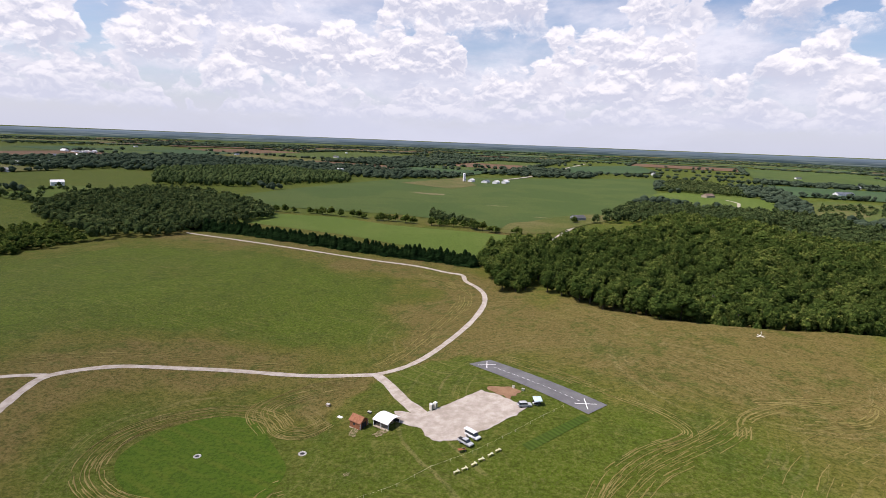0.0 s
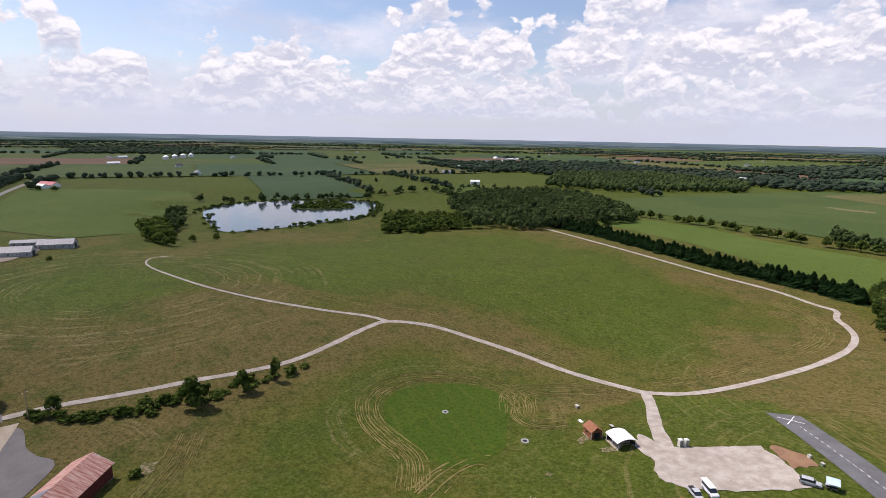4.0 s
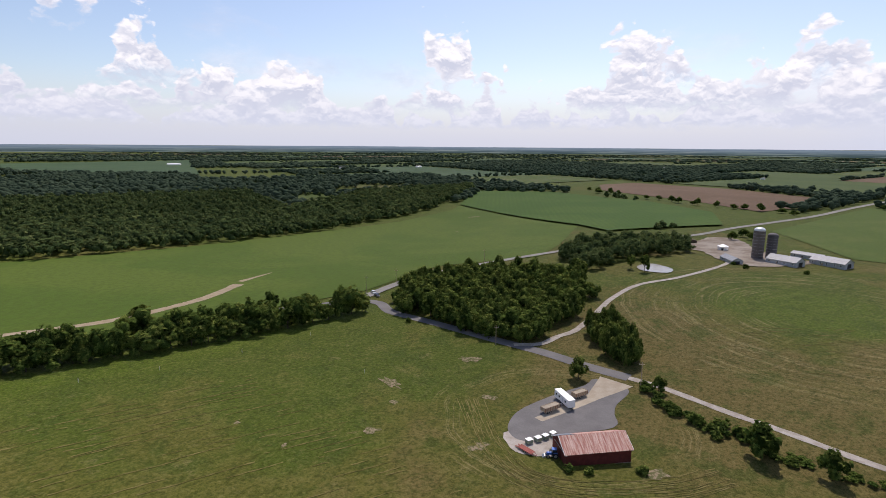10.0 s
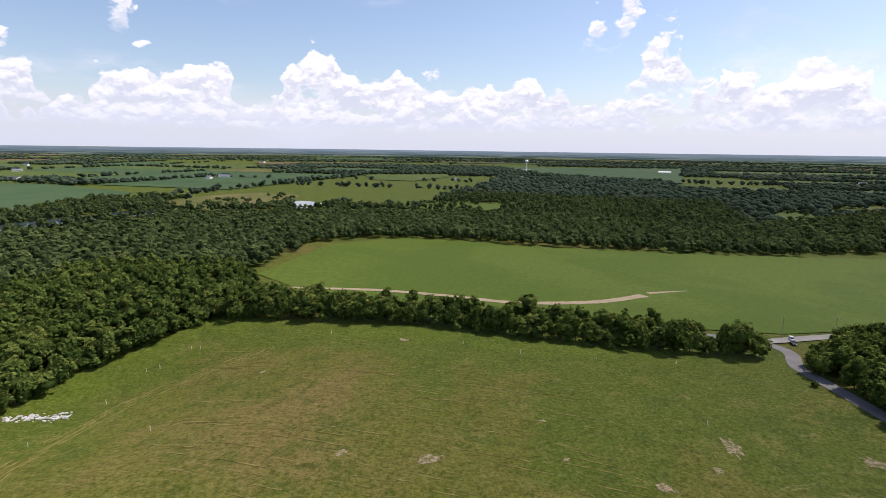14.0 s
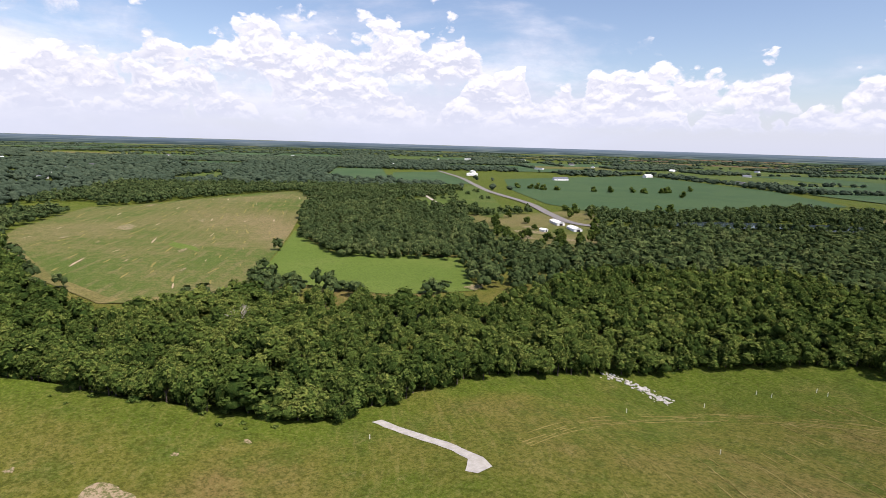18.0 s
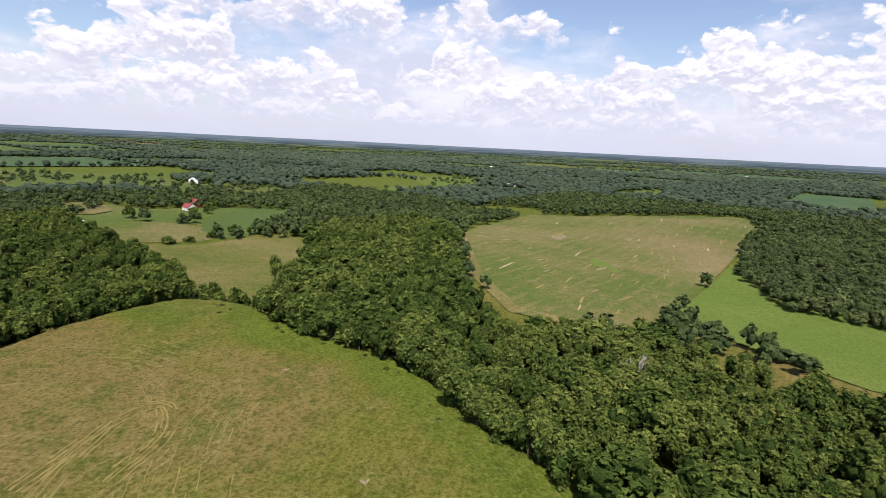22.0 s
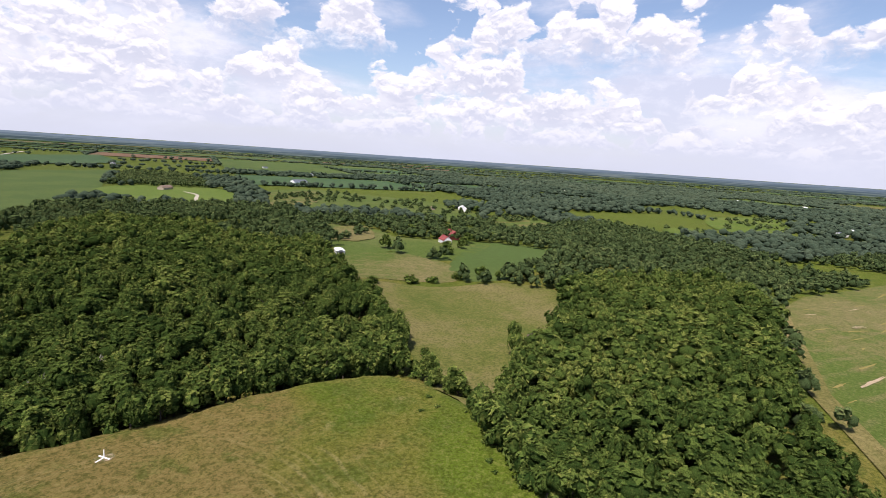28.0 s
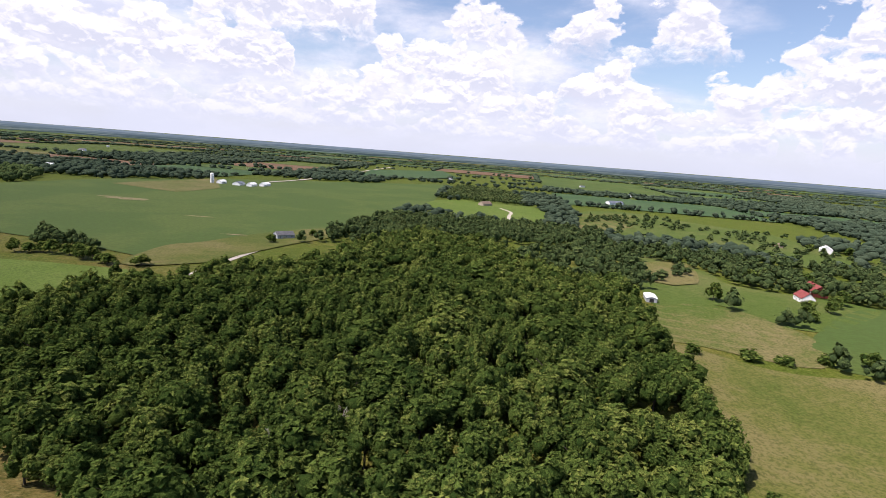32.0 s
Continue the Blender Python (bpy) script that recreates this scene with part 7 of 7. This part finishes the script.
# ---- marks on the ground ----
def windrows(name, line, width, rows, label, mat, seed=1, whole=0.72, thick=0.8):
    """Lines of cut straw lying side by side along a line, broken and uneven."""
    rng = random.Random(seed)
    pts = curve_through(line, 1.6)
    vs, fs = [], []
    for k in range(rows):
        off, phase = (k / max(1, rows - 1) - 0.5) * width, rng.uniform(0, 9)
        run = []
        for i, (x, y) in enumerate(pts):
            a, b = Vector(pts[max(0, i - 1)]), Vector(pts[min(len(pts) - 1, i + 1)])
            d = (b - a).normalized()
            o = off + 0.75 * noise.noise((i * 0.09, phase, k * 3.1)) + rng.uniform(-0.12, 0.12)
            w = thick * (0.62 + 0.5 * noise.noise((i * 0.35, k * 2.7, phase))) * rng.uniform(0.5, 1.3)
            gone = noise.noise((i * 0.12, k * 5.3, phase + 20)) > whole - 0.55 or rng.random() < 0.05
            run.append(None if gone else (x - d.y * o, y + d.x * o, -d.y * w / 2, d.x * w / 2))
        for p, q in zip(run, run[1:]):
            if p and q:
                n = len(vs)
                for s in (p, q):
                    vs += [(s[0] - s[2], s[1] - s[3], 0.10), (s[0], s[1], 0.17), (s[0] + s[2], s[1] + s[3], 0.10)]
                fs += [(n, n + 3, n + 4, n + 1), (n + 1, n + 4, n + 5, n + 2)]
    v = np.array(vs)
    v[:, 2] += height(v[:, 0], v[:, 1])
    tagged(new(name, mesh_of(name, v, fs, [mat])), label, "cut straw", "", "stuff")


M_STRAW = worn("cut_straw", (0.20, 0.165, 0.050), (0.31, 0.255, 0.10), 0.25, 0.95, 0.1, 1.6)
M_STRAW_DULL = worn("old_straw", (0.20, 0.170, 0.050), (0.27, 0.225, 0.08), 0.3, 0.95, 0.1, 2.5)
windrows("straw_ring", [(-48, 110), (-59, 121), (-73, 125), (-86, 129), (-97, 138), (-101, 150), (-98, 164), (-86, 175), (-69, 180), (-56, 174), (-50, 166), (-42, 164), (-36, 170)], 8.5, 14,
         "rings of cut straw round the lawn circle", M_STRAW, 2, 0.8, 0.5)
windrows("straw_loop", [(-52, 166), (-60, 180), (-53, 191), (-40, 198), (-27, 200)], 13, 17, "curved lines of cut straw", M_STRAW, 3, 0.75, 0.5)
windrows("straw_fan", [(-44, 110), (-46, 121), (-45, 131), (-41, 134)], 8, 8, "curved lines of cut straw", M_STRAW, 4, 0.7)
windrows("straw_runway", [(41, 120), (50, 133), (62, 143), (74, 149), (80, 155), (74, 168), (60, 182), (42, 201), (28, 216)], 6, 9, "straw lines along the edge of the mown field", M_STRAW, 5, 0.75, 0.45)
windrows("straw_corner", [(48, 122), (60, 134), (74, 143), (88, 152), (98, 160)], 10, 13, "straw lines and wheel marks", M_STRAW_DULL, 6, 0.7, 0.42)
windrows("straw_turn", [(95, 152), (104, 165), (124, 174), (146, 178), (153, 172), (140, 162), (120, 160)], 5, 5, "curved mowing lines on the meadow", M_STRAW_DULL, 7, 0.7)
windrows("straw_lines_east", [(95, 120), (112, 138), (132, 150), (150, 158), (165, 160)], 24, 11, "curved mowing lines on the meadow", M_STRAW_DULL, 8, 0.5, 0.4)
windrows("straw_lines_top", [(112, 176), (124, 177), (134, 178), (145, 177)], 4, 4, "wheel marks in dry grass", M_STRAW, 9, 0.75)
windrows("straw_roadside", [(-23, 214), (-14, 226), (-4, 249), (7, 279), (15, 304), (16, 330), (8, 352), (-14, 372)], 9, 7, "straw lines along the track", M_STRAW_DULL, 10, 0.65)
windrows("straw_roadside_west", [(-345, 178), (-270, 176), (-216, 187), (-172, 201), (-140, 216), (-100, 219), (-60, 217)], 5, 4, "straw lines along the track", M_STRAW_DULL, 11, 0.65)
windrows("straw_barn", [(-121, 3), (-108, 13), (-97, 23), (-88, 35), (-88, 47), (-95, 60), (-106, 74), (-118, 84)], 9, 13, "curved straw lines round the barn", M_STRAW, 12, 0.7, 0.4)
windrows("straw_slope", [(91, -14), (94, -50), (85, -86), (64, -108), (30, -125)], 7, 6, "straw lines below the crest", M_STRAW_DULL, 14, 0.65)
for k in range(9):
    y0 = -95 + 17 * k
    windrows("straw_field", [(62 - 1.0 * k, y0 - 32), (20, y0 - 14), (-30, y0 + 7), (-85 + 2 * k, y0 + 30)], 14, 5, "faint straight mowing lines on the plateau", M_STRAW_DULL, 20 + k, 0.5, 0.55)
for k in range(4):
    windrows("straw_west", [(-190 - 14 * k, 62), (-205 - 15 * k, 100), (-212 - 17 * k, 140), (-205 - 16 * k, 165)], 10, 5, "curved mowing lines on the western slope", M_STRAW, 40 + k, 0.5, 0.6)


def bare(name, x, y, r, mat, label, seed, stretch=1.0, lift=0.11, heading=0.0):
    """A small bare patch with an uneven edge."""
    rng = random.Random(seed)
    a0 = radians(heading)
    pts = []
    for i in range(14):
        a = 2 * math.pi * i / 14
        q = r * rng.uniform(0.55, 1.25)
        u, v = math.cos(a) * q * stretch, math.sin(a) * q
        pts.append((x + u * math.cos(a0) - v * math.sin(a0), y + u * math.sin(a0) + v * math.cos(a0)))
    sheet(name, pts, mat, lift, max(0.8, r / 3), label, kind="stuff", category="bare ground")


for i, (px, py, r) in enumerate(((-25, -123, 3.2), (2, -33, 1.8), (-114, -27, 3.6), (-102, -17, 2.0), (-82, -11, 2.4), (-22, -28, 2.6), (-61, -46, 1.2), (32, -100, 1.5), (-152, -14, 3.4), (132, 71, 1.3), (134, 52, 1.4), (118, 86, 5.0),
                                 (137, 106, 1.6), (-109, 67, 3.5), (-94, 20, 2.5), (-24, 139, 1.4), (-17, 160, 2.5), (-26, 162, 2.2), (151.5, 240.5, 2.6), (187, 152, 1.1), (-60, -25, 1.0), (331, 363, 7), (-126, 8, 2.5))):
    bare("bare_patch", px, py, r * 0.75, M_DIRT, "small bare patch of pale dirt in the grass", 50 + i, 1.0 + (i % 3) * 0.5, heading=37 * i)
bare("bare_patch", 26, 181.5, 4.5, worn("red_dirt", (0.20, 0.11, 0.06), (0.27, 0.16, 0.09), 0.4), "reddish bare ground at the corner of the lot", 90, 1.5, 0.13, -45)
sheet("gravel_strip", [(131, 14), (122, 12), (112, 9), (98, 5), (91, 5), (86, 9), (83, 7), (84, 2), (89, 1), (100, 2.5), (115, 6.5), (131, 11)], M_WHITE_GRAVEL, 0.16, 3, "bright white gravel strip down the slope", False, ragged=0.3, category="gravel")
M_SAND = worn("pale_sand", (0.36, 0.28, 0.18), (0.46, 0.37, 0.26), 0.3, 0.95, 0.1, 2.0)
ribbon("dirt_track", [(40, -228), (-13, -217), (-29, -212), (-58, -200), (-95, -183), (-135, -182), (-158, -187), (-184, -198)], (4.0, 7.0), M_SAND, 0.55, "pale sandy streak across the soybean field", rough_edge=0.8)
ribbon("dirt_track_end", [(-190, -204), (-205, -207), (-222, -210)], (4.5, 1.5), M_SAND, 0.55, "pale sandy streak in the soybean field", rough_edge=0.4)
for i, (px, py, r, q) in enumerate(((-613, -252, 5, 4.0), (-487, -209, 3, 1.5), (514, 108, 4, 3), (483, 85, 3, 3), (574, -5, 6, 2.5), (429, 32, 4, 4), (713, 30, 7, 3), (360, 40, 2, 5), (400, 70, 2, 5), (450, 20, 2, 5), (930, -18, 20, 3),
                                   (690, -168, 18, 1.6), (-20, 900, 20, 3), (80, 760, 5, 6), (120, 640, 4, 6))):
    bare("bare_streak", px, py, r * 0.55, M_DIRT, "pale bare streak in a field", 120 + i, q, 0.8 if abs(px) < 800 else 1.6, -24)
for i, (px, py, r) in enumerate(((375, -262, 9), (350, -285, 8), (395, -288, 10), (330, -262, 7), (420, -310, 7), (245, -108, 5))):
    bare("bare_patch", px, py, r, M_DIRT, "trampled brown soil in the paddock", 200 + i, 1.7, 0.75, 25 * i)
hay_ring = [(490, 140), (575, 134), (715, 84), (730, 10), (790, -160), (670, -138), (330, 10), (300, 40), (315, 85), (370, 108)]
for i, (px, py) in enumerate(scatter(hay_ring, 24.0, seed=44)):
    bare("straw_streak", px, py, rg.uniform(0.35, 0.9), M_SAND if i % 7 == 0 else M_STRAW_DULL, "pale streak of old straw in the hay field", 300 + i, rg.uniform(7, 18), 0.62, rg.gauss(-19, 6))
bare("green_swale", 450, 29, 6, M_BRIGHT, "fresh green hollow in the hay field", 390, 4.5, 0.66, 14)
bare("bare_patch", 560, 62, 9, M_DIRT, "bare earthy patch in the hay field", 391, 1.8, 0.66, -20)
sheet("field_tilled", [(668, -147), (650, -182), (604, -157), (612, -132)], M_BROWN, 0.75, 15, "small tilled brown plot beside the wood", False)
bare("bare_patch", 344, 228, 6, worn("dark_soil", (0.060, 0.042, 0.028), (0.095, 0.068, 0.045), 0.4), "dark bare soil at the edge of the wood", 392, 1.5, 0.45, 30)
ribbon("lane_house", LANE, 4.5, M_GRAVEL, 0.45, "pale gravel lane to the pole barn")
ribbon("lane_north", [(516, 985), (510, 930), (481, 873), (449, 800)], 5, M_GRAVEL, 1.0, "winding pale drive over the lawn", 8.0)
ribbon("road_south", ROAD_SOUTH, 12, M_ASPHALT, 1.1, "grey road past the horse farm", 10.0)
sheet("farmyard", [(-461, 19), (-494, 34), (-530, 47), (-521, 68), (-481, 81), (-455, 97), (-440, 121), (-408, 100), (-395, 77), (-411, 58), (-441, 44)], worn("dusty_yard", (0.26, 0.20, 0.15), (0.44, 0.38, 0.31), 0.07, 0.95, 0.1, 0.6), 0.45, 10, "pale dusty farmyard ground", ragged=1.5, category="farmyard")
# This water sheet stands in for a house roof half hidden by trees.
sheet("water_pond_house", [(120, 487), (128, 500), (138, 505), (143, 497), (132, 486)], M_WATER, 0.6, 5, "flat water sheet standing for a roof beside the lane", category="pond")
sheet("field_bean_rows", [(27, 148), (49, 164), (51, 161), (29, 144.5)], crop("bean_rows", (0.058, 0.105, 0.012), (0.078, 0.124, 0.016), 36, 1.6, 0.75), 0.13, 3, "dark green planted rows beside the runway", False)

# Paint on the runway: edge crosses and a dashed middle line.
P0, P1 = Vector((18.7, 210.6)), Vector((54.6, 167.6))
ALONG = (P1 - P0).normalized()
ACROSS = Vector((-ALONG.y, ALONG.x))


def stripe(name, a, b, w, label):
    """A painted stripe on the runway, laid over it."""
    d = (b - a).normalized()
    s = Vector((-d.y, d.x)) * (w / 2)
    n = max(2, int((b - a).length / 1.5))
    vs, fs = [], []
    for i in range(n + 1):
        p = a + (b - a) * (i / n)
        for q in (p - s, p + s):
            vs.append((q.x, q.y, float(height(q.x, q.y)) + 0.24))
        if i:
            k = 2 * i
            fs.append((k - 2, k, k + 1, k - 1))
    tagged(new(name, mesh_of(name, vs, fs, [M_WHITE])), label, "marking", "runway markings", "structure")


for c in (P0 + ALONG * 4.0, P1 - ALONG * 4.2):
    stripe("trim_cross", c - ALONG * 2.6 - ACROSS * 2.6, c + ALONG * 2.6 + ACROSS * 2.6, 0.3, "white painted cross stroke on the runway")
    stripe("trim_cross", c - ALONG * 2.6 + ACROSS * 2.6, c + ALONG * 2.6 - ACROSS * 2.6, 0.3, "white painted cross stroke on the runway")
for i in range(17):
    c = P0 + ALONG * (8.0 + i * 2.5)
    stripe("trim_dash", c, c + ALONG * 1.2, 0.18, "white dash of the runway's middle line")

# Rubble drain below the crest.
rg2 = random.Random(8)
rub = bmesh.new()
for i in range(170):
    t = rg2.random()
    x, y = 129 - 32 * t + rg2.gauss(0, 1.2), -92 - 3 * math.sin(t * 3) + rg2.gauss(0, 1.3)
    s = rg2.uniform(0.2, 0.6)
    bmesh.ops.create_icosphere(rub, subdivisions=1, radius=s, matrix=Matrix.Translation((x, y, float(height(x, y)) + s * 0.3)) @ Matrix.Diagonal((1.3, 1, 0.7, 1)))
tagged(part("rubble", rub, M_ROCK), "strip of pale broken rock in the grass", "rocks", "", "stuff")
